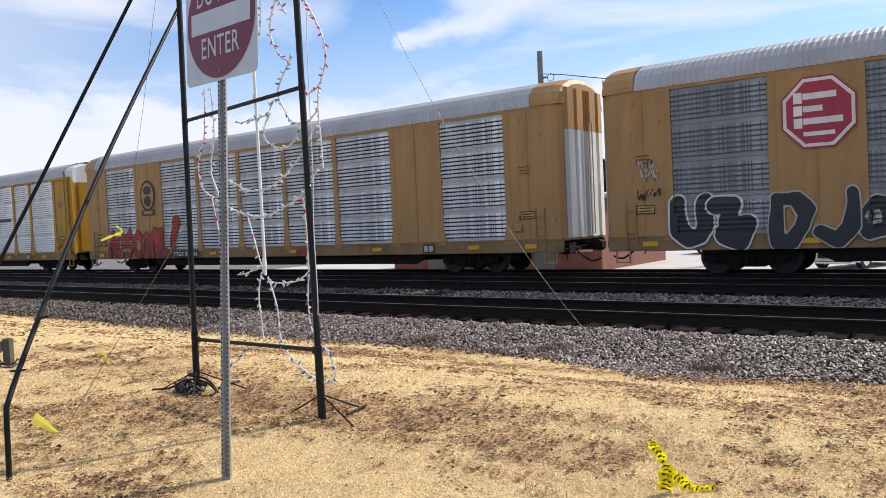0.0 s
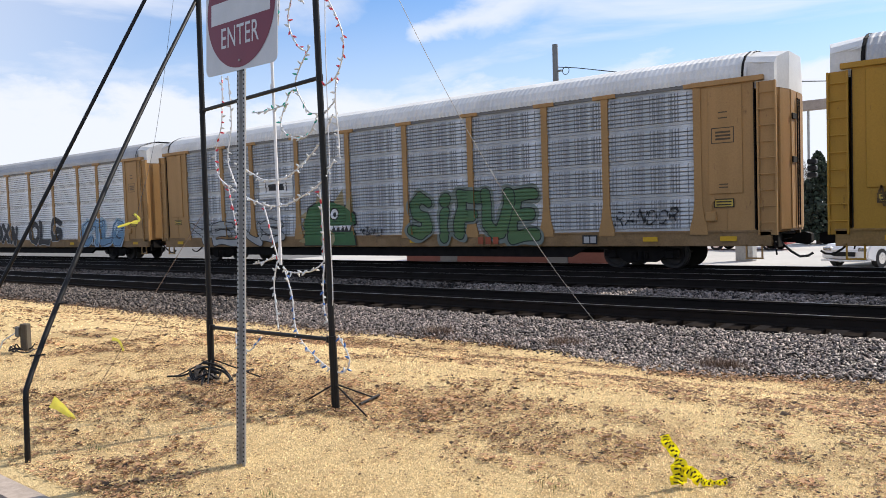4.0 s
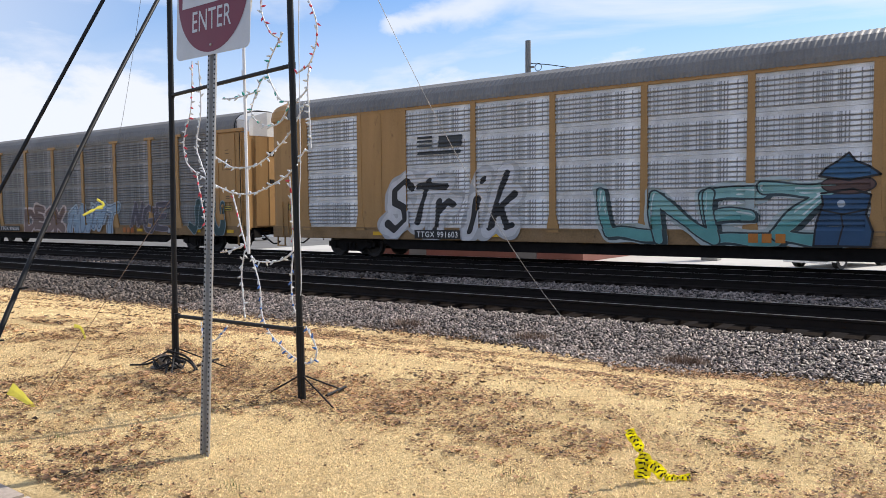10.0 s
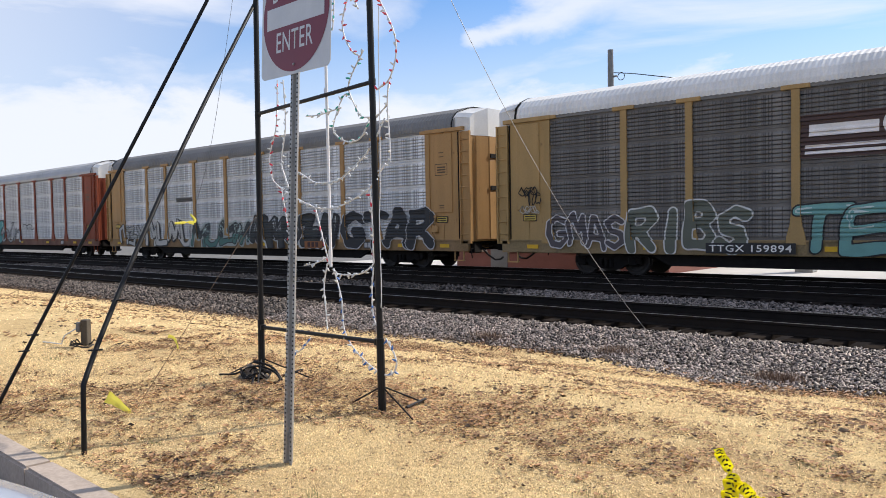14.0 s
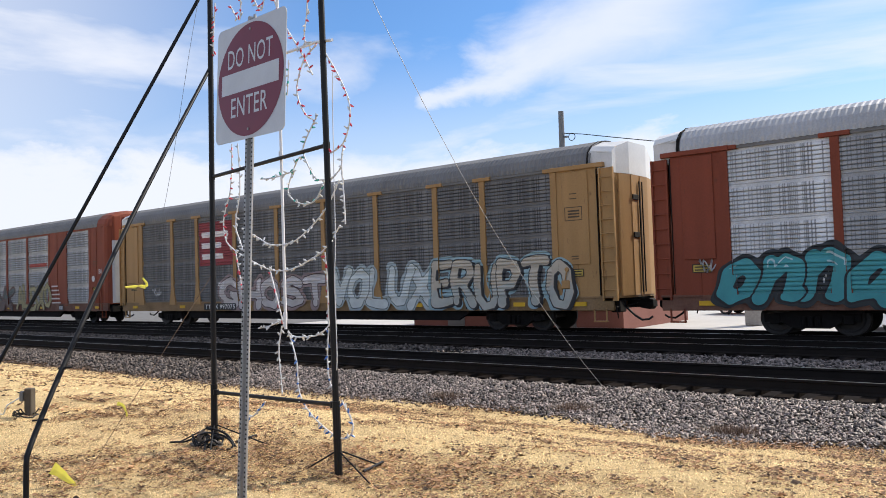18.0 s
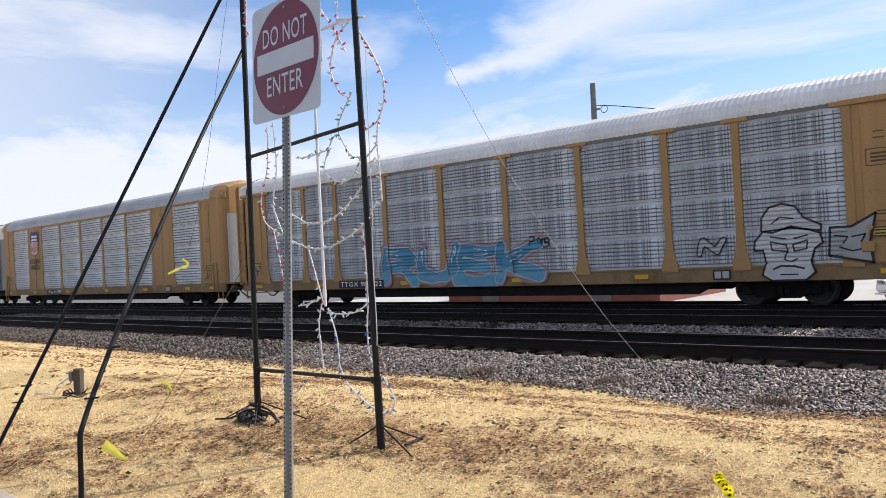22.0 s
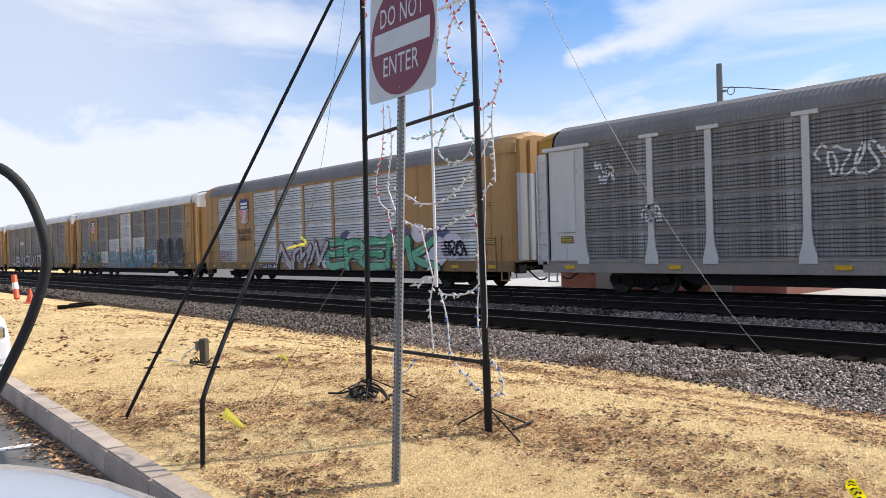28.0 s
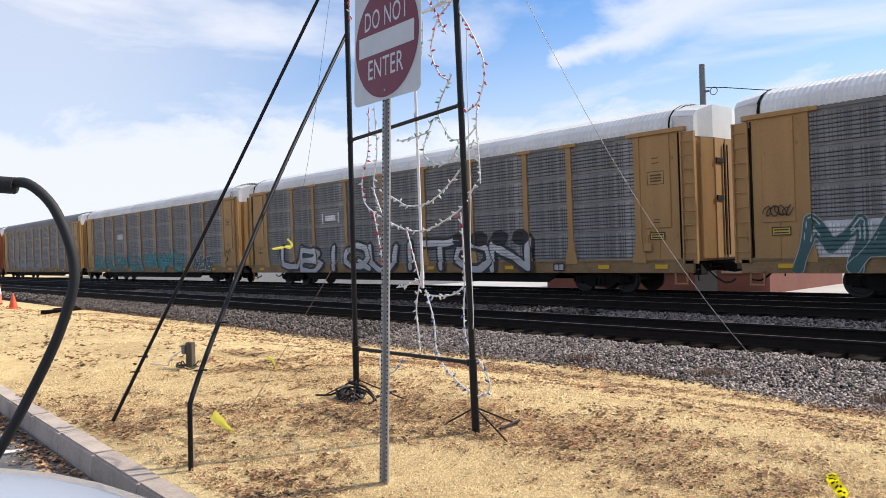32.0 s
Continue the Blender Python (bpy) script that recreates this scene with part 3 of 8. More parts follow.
ROOF = {"flush": roof_mesh(12.95), "post": roof_mesh(13.2)}


def post_mesh(kind):
    bm = bmesh.new()
    if kind == "proud":
        # post with a spreading foot and a tee head
        out = [(-0.25, SILL_T - 0.1), (0.25, SILL_T - 0.1), (0.235, SILL_T + 0.12), (0.15, SILL_T + 0.42), (0.105, SILL_T + 0.85), (0.105, EAVE - 0.02), (-0.105, EAVE - 0.02), (-0.105, SILL_T + 0.85), (-0.15, SILL_T + 0.42), (-0.235, SILL_T + 0.12)]
        prism(bm, out, -0.075, 0.03)
        box(bm, -0.36, 0.36, -0.1, 0.02, EAVE - 0.03, EAVE + 0.09, bevel=0.01)
    else:
        out = [(-0.2, SILL_T - 0.1), (0.2, SILL_T - 0.1), (0.19, SILL_T + 0.1), (0.11, SILL_T + 0.45), (0.09, EAVE + 0.02), (-0.09, EAVE + 0.02), (-0.11, SILL_T + 0.45), (-0.19, SILL_T + 0.1)]
        prism(bm, out, -0.06, 0.03)
    return to_mesh(bm, "side_post")


POSTS = {k: post_mesh(k) for k in ("proud", "flush")}


def sill_mesh():
    bm = bmesh.new()
    box(bm, -13.9, 13.9, -1.5, -1.38, SILL_B, SILL_T, bevel=0.015)
    box(bm, -13.9, 13.9, -1.53, -1.4, SILL_T - 0.03, SILL_T + 0.02)
    return to_mesh(bm, "side_sill")


def under_mesh():
    bm = bmesh.new()
    box(bm, -13.8, 13.8, -1.36, 1.36, SILL_T - 0.16, SILL_T - 0.04)
    prism(bm, [(-9.0, 0.9), (-7.9, 0.34), (7.9, 0.34), (9.0, 0.9)], -1.3, -1.18)
    prism(bm, [(-9.0, 0.9), (-7.9, 0.34), (7.9, 0.34), (9.0, 0.9)], 1.18, 1.3)
    prism(bm, [(-9.5, 0.93), (-8.2, 0.5), (8.2, 0.5), (9.5, 0.93)], -0.45, 0.45)
    for x in (-9.0, -5, 0, 5, 9.0):
        box(bm, x - 0.15, x + 0.15, -1.3, 1.3, 0.6, 0.93)
    rod(bm, (-3, -0.9, 0.62), (-1.2, -0.9, 0.62), 0.2, 10)
    box(bm, 2, 2.8, -1.2, -0.6, 0.42, 0.9, bevel=0.03)
    rod(bm, (-9.5, -1.0, 0.62), (9.5, -1.0, 0.62), 0.03, 6)
    return to_mesh(bm, "underframe")


SILL, UNDER = sill_mesh(), under_mesh()


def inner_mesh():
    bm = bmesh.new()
    # one closed black box stands in for the shade inside the car
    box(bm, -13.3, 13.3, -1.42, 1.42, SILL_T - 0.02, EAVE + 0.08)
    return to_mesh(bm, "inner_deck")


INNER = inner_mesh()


def wheelset_mesh():
    """Axle and two flanged wheels, turned as one piece."""
    half = [(0.08, 0.0), (0.08, 0.66), (0.3, 0.67), (0.475, 0.68), (0.475, 0.71), (0.447, 0.73), (0.44, 0.82), (0.36, 0.825), (0.32, 0.795), (0.15, 0.8), (0.13, 0.86), (0.08, 0.87), (0.0, 0.87)]
    line = [(r, -y) for r, y in reversed(half[1:])] + half[1:]
    n, vs, fs = 28, [], []
    for i in range(n):
        a = 2 * math.pi * i / n
        vs += [(r * math.cos(a), y, r * math.sin(a)) for r, y in line]
    k = len(line)
    for i in range(n):
        j = (i + 1) % n
        fs += [(i * k + q, i * k + q + 1, j * k + q + 1, j * k + q) for q in range(k - 1)]
    me = bpy.data.meshes.new("wheelset")
    me.from_pydata(vs, [], fs)
    return me


def bogie_mesh():
    bm = bmesh.new()
    for s in (-1, 1):
        y0, y1 = s * 0.9, s * 1.08
        prism(bm, [(-1.15, 0.36), (-1.15, 0.56), (-0.55, 0.62), (-0.4, 0.7), (0.4, 0.7), (0.55, 0.62), (1.15, 0.56), (1.15, 0.36), (0.75, 0.38), (0.45, 0.2), (-0.45, 0.2), (-0.75, 0.38)], y0, y1)
        for x in (-0.88, 0.88):
            box(bm, x - 0.14, x + 0.14, s * 0.86, s * 1.12, 0.3, 0.56, bevel=0.03)
        for x in (-0.18, 0, 0.18):
            rod(bm, (x, s * 1.1, 0.26), (x, s * 1.1, 0.5), 0.07, 8)
    box(bm, -0.2, 0.2, -1.0, 1.0, 0.42, 0.66, bevel=0.03)
    return to_mesh(bm, "bogie")


def coupler_mesh():
    bm = bmesh.new()
    box(bm, 13.7, 14.2, -0.14, 0.14, 0.72, 0.95, bevel=0.02)
    prism(bm, [(14.15, 0.7), (14.45, 0.66), (14.55, 0.75), (14.55, 0.95), (14.4, 1.0), (14.15, 0.97)], -0.16, 0.14)
    rod(bm, (13.9, -1.0, 0.75), (13.9, 1.0, 0.75), 0.03, 6)
    return to_mesh(bm, "coupler")


WHEELSET, BOGIE, COUPLER = wheelset_mesh(), bogie_mesh(), coupler_mesh()
wheelsets = []


def shell(bm, rings, close=True):
    """Skins a stack of rings of (x, y, z) points."""
    vv = [[bm.verts.new(p) for p in ring] for ring in rings]
    for a, b in zip(vv, vv[1:]):
        for i in range(len(a) - 1):
            bm.faces.new((a[i], a[i + 1], b[i + 1], b[i]))
    if close:
        bm.faces.new(vv[-1])
    return vv


def roof_height(y):
    sec = roof_section(0.4)
    return float(np.interp(y, [q[0] for q in sec], [q[1] for q in sec]))


ROUND = [(13.35, -1.51), (13.62, -1.51), (13.82, -1.45), (13.95, -1.32), (14.0, -1.15)]
ROUND = ROUND + [(x, -y) for x, y in reversed(ROUND)]
SQUARE = [(13.62, -1.41), (13.98, -1.41), (14.0, -1.22), (14.14, -0.6)]
SQUARE = SQUARE + [(x, -y) for x, y in reversed(SQUARE)]


def end_mesh(kind):
    """The fixed end of the car, built at +x."""
    bm = bmesh.new()
    ring = ROUND if kind == "round" else SQUARE
    top = 5.1 if kind == "round" else 4.83
    shell(bm, [[(x, y, z) for x, y in ring] for z in (SILL_T - 0.05, top)])
    return to_mesh(bm, "end_shell")


def end_cap_mesh(kind):
    """The roof's closing piece over the end."""
    bm = bmesh.new()
    if kind == "round":
        a = [(12.95, y, z) for y, z in roof_section(0.8)]
        b = [(13.72, y * 0.995, z - 0.01) for y, z in roof_section(0.6)]
        c = [(13.92, y * 0.965, 5.1 + (z - 5.1) * 0.95) for y, z in roof_section(0.0)]
        d = [(14.0, y * 0.88, 5.1 + (z - 5.1) * 0.8) for y, z in roof_section(0.0)]
        shell(bm, [a, b, c, d])
    else:
        rim = [(13.28, -1.46)] + SQUARE + [(13.28, 1.46)]
        a = [(x + 0.012, y * 1.012, 4.8) for x, y in rim]
        b = [(x + 0.012, y * 1.012, max(5.08, roof_height(y) - 0.12)) for x, y in rim]
        shell(bm, [a, b], False)
        n = len(b)
        back = [(13.28, y * 1.04, max(5.1, roof_height(y) - 0.03)) for _, y in rim]
        shell(bm, [b, back], False)
    return to_mesh(bm, "end_cap")


def roof_seam_mesh():
    """The dark gap strip between roof and end cap."""
    bm = bmesh.new()
    a = [(13.2, y, z) for y, z in roof_section(0.8)]
    b = [(13.25, y, z) for y, z in roof_section(1.3)]
    c = [(13.3, y * 0.99, z) for y, z in roof_section(0.0)]
    shell(bm, [a, b, c], False)
    return to_mesh(bm, "roof_seam")


def end_leaf_mesh(kind, s):
    """One leaf of the folding end doors; slot 0 below, slot 1 the painted head."""
    bm = bmesh.new()
    z0, zm, z1 = SILL_T + 0.02, 4.35, 5.6
    if kind == "round":
        plan = [(14.1, s * 0.02), (14.02, s * 0.06), (14.02, s * 0.2), (14.1, s * 0.24), (14.1, s * 0.62), (14.03, s * 0.66), (14.03, s * 0.78), (14.1, s * 0.84), (14.06, s * 1.16), (13.97, s * 1.27)]
    else:
        z1, zm = 4.78, 4.78
        plan = [(14.16, s * 0.03), (14.185, s * 0.05), (14.185, s * 0.57), (14.165, s * 0.61), (14.06, s * 1.16), (14.02, s * 1.18)]
    rings = [[(x, y, z) for x, y in plan] for z in sorted({z0, zm, z1})]
    shell(bm, rings, False)
    for f in bm.faces:
        f.material_index = 1 if f.calc_center_median().z > zm else 0
    return to_mesh(bm, "end_door")


def lock_rod_mesh(s):
    bm = bmesh.new()
    rod(bm, (14.22, s * 0.1, SILL_T + 0.1), (14.22, s * 0.1, 4.6), 0.022, 6)
    return to_mesh(bm, "lock_rod")


def hinge_mesh():
    bm = bmesh.new()
    box(bm, -0.03, 0.03, -0.2, 0.2, -0.08, 0.08, bevel=0.01)
    return to_mesh(bm, "hinge")


def ladder_mesh():
    """A narrow flanged plate with rungs across it."""
    bm = bmesh.new()
    box(bm, 13.6, 14.03, -1.5, -1.47, SILL_T - 0.12, 4.95)
    for x in (13.6, 14.03):
        box(bm, x - 0.025, x + 0.025, -1.57, -1.465, SILL_T - 0.12, 4.95, bevel=0.006)
    for i in range(9):
        rod(bm, (13.6, -1.57, 1.3 + 0.42 * i), (14.03, -1.57, 1.3 + 0.42 * i), 0.017, 6)
    return to_mesh(bm, "ladder")


def lintel_mesh():
    bm = bmesh.new()
    box(bm, 11.85, 13.75, -1.575, -1.43, EAVE - 0.04, EAVE + 0.1, bevel=0.012)
    return to_mesh(bm, "lintel")


def hatch_mesh():
    """The raised inner plate of an end bay."""
    bm = bmesh.new()
    box(bm, 12.3, 13.2, -1.545, -1.49, SILL_T + 1.0, EAVE - 0.1, bevel=0.012)
    return to_mesh(bm, "hatch_plate")


def step_mesh():
    """Corner steps let into the lower end plate."""
    bm = bmesh.new()
    for z in (1.2, 1.5, 1.8):
        box(bm, 13.0, 13.3, -1.55, -1.5, z, z + 0.03)
    for x in (13.0, 13.3):
        box(bm, x - 0.015, x + 0.015, -1.55, -1.5, 0.75, 2.05)
    return to_mesh(bm, "corner_step")


def brake_mesh():
    """Hand brake gear low on the end bay."""
    bm = bmesh.new()
    box(bm, 12.2, 12.5, -1.6, -1.5, 1.35, 1.62, bevel=0.03)
    rod(bm, (12.35, -1.6, 1.62), (12.42, -1.6, 1.95), 0.02, 6)
    rod(bm, (12.42, -1.62, 1.95), (12.42, -1.57, 1.95), 0.07, 8)
    return to_mesh(bm, "brake_gear")


def hose_mesh():
    """Air hose that hangs in a loop to the next car."""
    cu = bpy.data.curves.new("hose", "CURVE")
    cu.dimensions, cu.bevel_depth, cu.bevel_resolution = "3D", 0.035, 1
    sp = cu.splines.new("POLY")
    pts = [(13.6, -0.75, 0.82), (13.95, -0.7, 0.72), (14.15, -0.62, 0.5), (14.35, -0.55, 0.36), (14.55, -0.5, 0.38), (14.66, -0.48, 0.46)]
    sp.points.add(len(pts) - 1)
    for q, c in zip(sp.points, pts):
        q.co = (*c, 1)
    ob = bpy.data.objects.new("hose", cu)
    me = bpy.data.meshes.new_from_object(ob)
    bpy.data.objects.remove(ob)
    bpy.data.curves.remove(cu)
    me.materials.clear()
    return me


def stirrup_mesh():
    """Step loop under the corner of the sill."""
    bm = bmesh.new()
    for x in (13.25, 13.65):
        box(bm, x - 0.02, x + 0.02, -1.5, -1.45, 0.36, 0.75)
    box(bm, 13.23, 13.67, -1.52, -1.42, 0.34, 0.38)
    return to_mesh(bm, "stirrup_step")


def lever_mesh():
    """Uncoupling lever and brake rods across the end."""
    bm = bmesh.new()
    rod(bm, (13.95, -1.42, 0.78), (14.05, -0.2, 0.85), 0.022, 6)
    rod(bm, (13.95, -1.42, 0.78), (14.0, -1.42, 0.45), 0.022, 6)
    box(bm, 13.7, 14.0, -1.3, -0.85, 0.62, 0.98, bevel=0.03)
    return to_mesh(bm, "uncoupling_lever")


HOSE, STIRRUP, LEVER = hose_mesh(), stirrup_mesh(), lever_mesh()
END = {k: end_mesh(k) for k in ("round", "square")}
CAP = {k: end_cap_mesh(k) for k in ("round", "square")}
LEAVES = {(k, s): end_leaf_mesh(k, s) for k in ("round", "square") for s in (-1, 1)}
RODS = {s: lock_rod_mesh(s) for s in (-1, 1)}
SEAM, HINGE, LADDER, LINTEL, HATCH, STEP, BRAKE = roof_seam_mesh(), hinge_mesh(), ladder_mesh(), lintel_mesh(), hatch_mesh(), step_mesh(), brake_mesh()


def eave_mesh():
    bm = bmesh.new()
    box(bm, -13.35, 13.35, -1.515, -1.44, EAVE - 0.01, EAVE + 0.11)
    return to_mesh(bm, "eave_rail")


EAVE_RAIL = eave_mesh()


def solid_mesh(w, z0=SILL_T, z1=EAVE):
    bm = bmesh.new()
    box(bm, -w / 2, w / 2, -0.045, 0.02, z0, z1, bevel=0.008)
    box(bm, -0.02, 0.02, -0.065, -0.04, z0 + 0.05, z1 - 0.05)
    return to_mesh(bm, "solid_panel")


SOLIDS = {}


def solid(w, z0=SILL_T, z1=EAVE):
    key = (round(w, 3), z0, z1)
    if key not in SOLIDS:
        SOLIDS[key] = solid_mesh(w, z0, z1)
    return SOLIDS[key]


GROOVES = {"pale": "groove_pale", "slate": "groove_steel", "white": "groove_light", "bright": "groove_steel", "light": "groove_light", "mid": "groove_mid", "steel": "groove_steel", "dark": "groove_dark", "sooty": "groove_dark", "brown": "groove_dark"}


def railcar(label, style, frame_mat, panel_mat, roof_mat, end_mat, solids=(), half_solids=(), cap_mat=None, patches=None):
    """style 'post': proud posts; 'flush': smooth frame with rounded ends. solids: bays (0 to 8) closed by painted plate."""
    car = thing("autorack_railcar", label, "railcar", group="autorack train")
    fm = M[frame_mat]
    link("side_sill", SILL, M[frame_mat + "_sill"], car)
    s2 = link("side_sill", SILL, M[frame_mat + "_sill"], car)
    s2.rotation_euler = (0, 0, math.pi)
    link("underframe", UNDER, M["under"], car)
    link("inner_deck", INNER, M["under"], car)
    link("roof", ROOF[style], M[roof_mat], car, "ribbed sheet metal roof")
    proud = style == "post"
    if not proud:
        panel_mat = panel_mat + "_flush"
    for i in range(9):
        a, b = EDGES[i + 1], EDGES[i + 2]
        w, c = round(b - a, 3), (a + b) / 2
        if i in solids:
            o = link("solid_panel", solid(w), fm, car, "painted steel plate")
            o.location = (c, -1.46, 0)
        else:
            for j in range(4):
                if i in half_solids and j >= 2:
                    continue
                pm = (patches or {}).get((i, j), panel_mat)
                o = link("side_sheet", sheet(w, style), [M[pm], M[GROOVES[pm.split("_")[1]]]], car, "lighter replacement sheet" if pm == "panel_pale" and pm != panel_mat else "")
                o.location = (c, -1.46, SILL_T + j * SHEET_H)
            if i in half_solids:
                o = link("solid_panel", solid(w, SILL_T + 2 * SHEET_H, EAVE), fm, car, "painted steel plate")
                o.location = (c, -1.46, 0)
        o = link("far_panel", solid(w), M[panel_mat], car)
        o.matrix_basis = pose(c, 1.46, 0, 0, 0, 180)
    for i in range(1, 11):
        for sgn in (-1, 1):
            o = link("side_post", POSTS["proud" if proud else "flush"], fm, car)
            o.matrix_basis = pose(EDGES[i], sgn * 1.46, 0, 0, 0, 0 if sgn < 0 else 180)
    kind = "square" if proud else "round"
    # post cars: the darker roof colour paints the shade line below the eave
    er = fm if not proud else M["roof_dark"]
    link("eave_rail", EAVE_RAIL, er, car)
    e2 = link("eave_rail", EAVE_RAIL, er, car)
    e2.rotation_euler = (0, 0, math.pi)
    for sgn in (-1, 1):
        turn = pose(0, 0, 0, 0, 0, 0 if sgn > 0 else 180)
        bits = [("end_shell", END[kind], fm, ""), ("end_cap", CAP[kind], M[cap_mat] if cap_mat else (M["roof_white"] if proud else fm), ""), ("coupler", COUPLER, M["under"], ""), ("air_hose", HOSE, M["rubber"], "black rubber air hose"), ("uncoupling_lever", LEVER, M["under"], "")]
        for s in (-1, 1):
            low = M["galv_sheet"] if (s * sgn < 0 and not proud) else M[end_mat]
            bits.append(("end_door", LEAVES[kind, s], [low, fm], "upright folding end door"))
            bits.append(("lock_rod", RODS[s], M["under"] if proud else M["galv"], ""))
        if proud:
            bits.append(("roof_seam", SEAM, M["under"], "dark curved roof seam"))
        for nm, me, mt, lab in bits:
            o = link(nm, me, mt, car, lab)
            o.matrix_basis = turn
        for sd in (-1, 1):
            p = link("end_panel", solid(1.5), fm, car, "painted steel end plate")
            p.matrix_basis = pose(sgn * 12.75, sd * 1.46, 0, 0, 0, 0 if sd < 0 else 180)
        if proud:
            for x in (12.06, 13.5):
                bm = bmesh.new()
                box(bm, x - 0.012, x + 0.012, -1.534, -1.5, SILL_T + 0.05, EAVE - 0.08)
                seam = part("plate_seam", bm, M["under"], car)
                seam.matrix_basis = Matrix.Diagonal((sgn, 1, 1, 1))
        # fittings on the side to the road, mirrored end for end
        flip = Matrix.Diagonal((sgn, 1, 1, 1))
        fit = [("ladder", LADDER), ("lintel", LINTEL), ("hatch_plate", HATCH)] if proud else [("corner_step", STEP)]
        fit.append(("brake_gear", BRAKE))
        fit.append(("stirrup_step", STIRRUP))
        for nm, me in fit:
            if nm == "brake_gear" and sgn < 0:
                continue
            o = link(nm, me, fm, car)
            o.matrix_basis = flip
        if proud:
            for z in (2.95, 4.1):
                h = link("hinge", HINGE, M["under"], car)
                h.matrix_basis = pose(sgn * 14.19, -0.35, z)
        bg = link("bogie", BOGIE, M["under"], car)
        bg.location = (sgn * 10.1, 0, 0)
        for dx in (-0.88, 0.88):
            ws = link("wheelset", WHEELSET, M["wheel"], bg)
            ws.location = (dx, 0, 0.445)
            wheelsets.append((ws, dx))
    return car



KINDS = [
    ("tan autorack with dark perforated sides and a red octagonal emblem", "flush", "yellow_tan", "panel_slate", "roof", "white_paint", (7, 1), ()),
    ("tan autorack with bright galvanised sides and a round emblem", "flush", "yellow_tan", "panel_light", "roof", "white_paint", (7, 1), ()),
    ("golden autorack with bright white perforated sides and a black figure", "post", "yellow_sun", "panel_white", "roof", "yellow_sun", (), ()),
    ("tan autorack with green painted letters and a dinosaur head", "post", "yellow_tan", "panel_steel", "roof_white", "yellow_tan", (), ()),
    ("tan autorack with bright sides, a striped shield and black tags", "post", "yellow_tan", "panel_white", "roof", "yellow_tan", (), (1,)),
    ("tan autorack with dark weathered sides and silver and lilac letters", "post", "yellow_tan", "panel_dark", "roof_dark", "yellow_tan", (), (1,)),
    ("tan autorack with grey sides and black script", "flush", "yellow_tan", "panel_pale", "roof_dark", "white_paint", (7, 1), ()),
    ("tan autorack with dark sides, a shield and blue painted letters", "post", "yellow_tan", "panel_dark", "roof_dark", "yellow_tan", (), (1,)),
    ("pale yellow autorack with brown weathered sides and white tags", "post", "yellow_pale", "panel_brown", "roof_white", "yellow_pale", (), ()),
    ("tan autorack with grey sides and black painted letters", "post", "yellow_tan", "panel_pale", "roof_dark", "yellow_tan", (), ()),
    ("oxide red autorack with light grey sides and turquoise letters", "post", "red_ox", "panel_pale", "roof", "red_ox", (), ()),
    ("tan autorack with dark sides and a red lettered plate", "post", "yellow_tan", "panel_sooty", "roof_dark", "yellow_tan", (), ()),
    ("oxide red autorack with grey perforated sides and dark tags", "flush", "red_ox", "panel_mid", "roof_dark", "white_paint", (7, 1), ()),
    ("tan autorack with grey sides and blue block letters", "post", "yellow_tan", "panel_steel", "roof_white", "yellow_tan", (), ()),
    ("golden tan autorack with a large shield and grey sides", "flush", "yellow_tan", "panel_bright", "roof", "white_paint", (7, 1), ()),
    ("grey autorack with maroon stripes and orange painted letters", "post", "grey_paint", "panel_mid", "roof_dark", "grey_paint", (), ()),
    ("white-framed autorack with dark sides and black tags", "post", "white_frame", "panel_dark", "roof_dark", "white_frame", (), ()),
    ("golden tan autorack with a shield and green painted letters", "flush", "yellow_tan", "panel_bright", "roof_dark", "white_paint", (7, 1), ()),
    ("tan autorack with patched dark sides and teal painted letters", "post", "yellow_tan", "panel_dark", "roof_white", "yellow_tan", (), (1,)),
    ("tan autorack with dark grey sides and white block letters", "post", "yellow_tan", "panel_dark", "roof_white", "yellow_tan", (), ()),
    ("tan autorack with grey sides and teal painted letters", "post", "yellow_tan", "panel_dark", "roof_white", "yellow_tan", (), ()),
    ("tan autorack with grey sides and faded tags", "post", "yellow_tan", "panel_dark", "roof_dark", "yellow_tan", (), ()),
    ("dark weathered autorack with a brown frame", "post", "red_ox", "panel_dark", "roof_dark", "yellow_tan", (), ()),
    ("tan autorack with dark weathered sides", "post", "yellow_tan", "panel_dark", "roof_dark", "yellow_tan", (), ()),
]
CAPS = {16: "yellow_sun"}
PATCHES = {10: {(1, j): "panel_mid" for j in range(4)}, 18: {q: "panel_pale" for q in [(3, 0), (3, 1), (4, 0), (4, 1), (4, 2), (4, 3), (5, 0), (5, 1), (6, 0), (2, 0), (0, 0)]}}
cars = [railcar(*k, CAPS.get(i), PATCHES.get(i)) for i, k in enumerate(KINDS)]
PITCH = 29.295
# seconds, place of the first car's middle along the track
RUN = [(0.0, 4.02), (1.0, 19.7), (2.0, 36.15), (3.0, 52.0), (4.0, 68.3), (7.0, 117.6), (8.0, 133.5), (9.0, 149.8), (10.0, 166.1), (11.0, 182.6),
       (12.0, 199.4), (13.0, 215.5), (14.0, 232.1), (15.0, 248.3), (17.6, 291.2), (19.0, 314.7), (20.0, 330.9), (21.0, 347.4), (22.0, 363.9), (23.0, 380.6),
       (24.5, 405.4), (26.0, 430.5), (29.5, 488.6), (30.0, 497.1), (31.0, 513.9), (32.0, 530.3)]


# ---- emblems, numbers and spray paint on the cars ----
PAINTS = {}


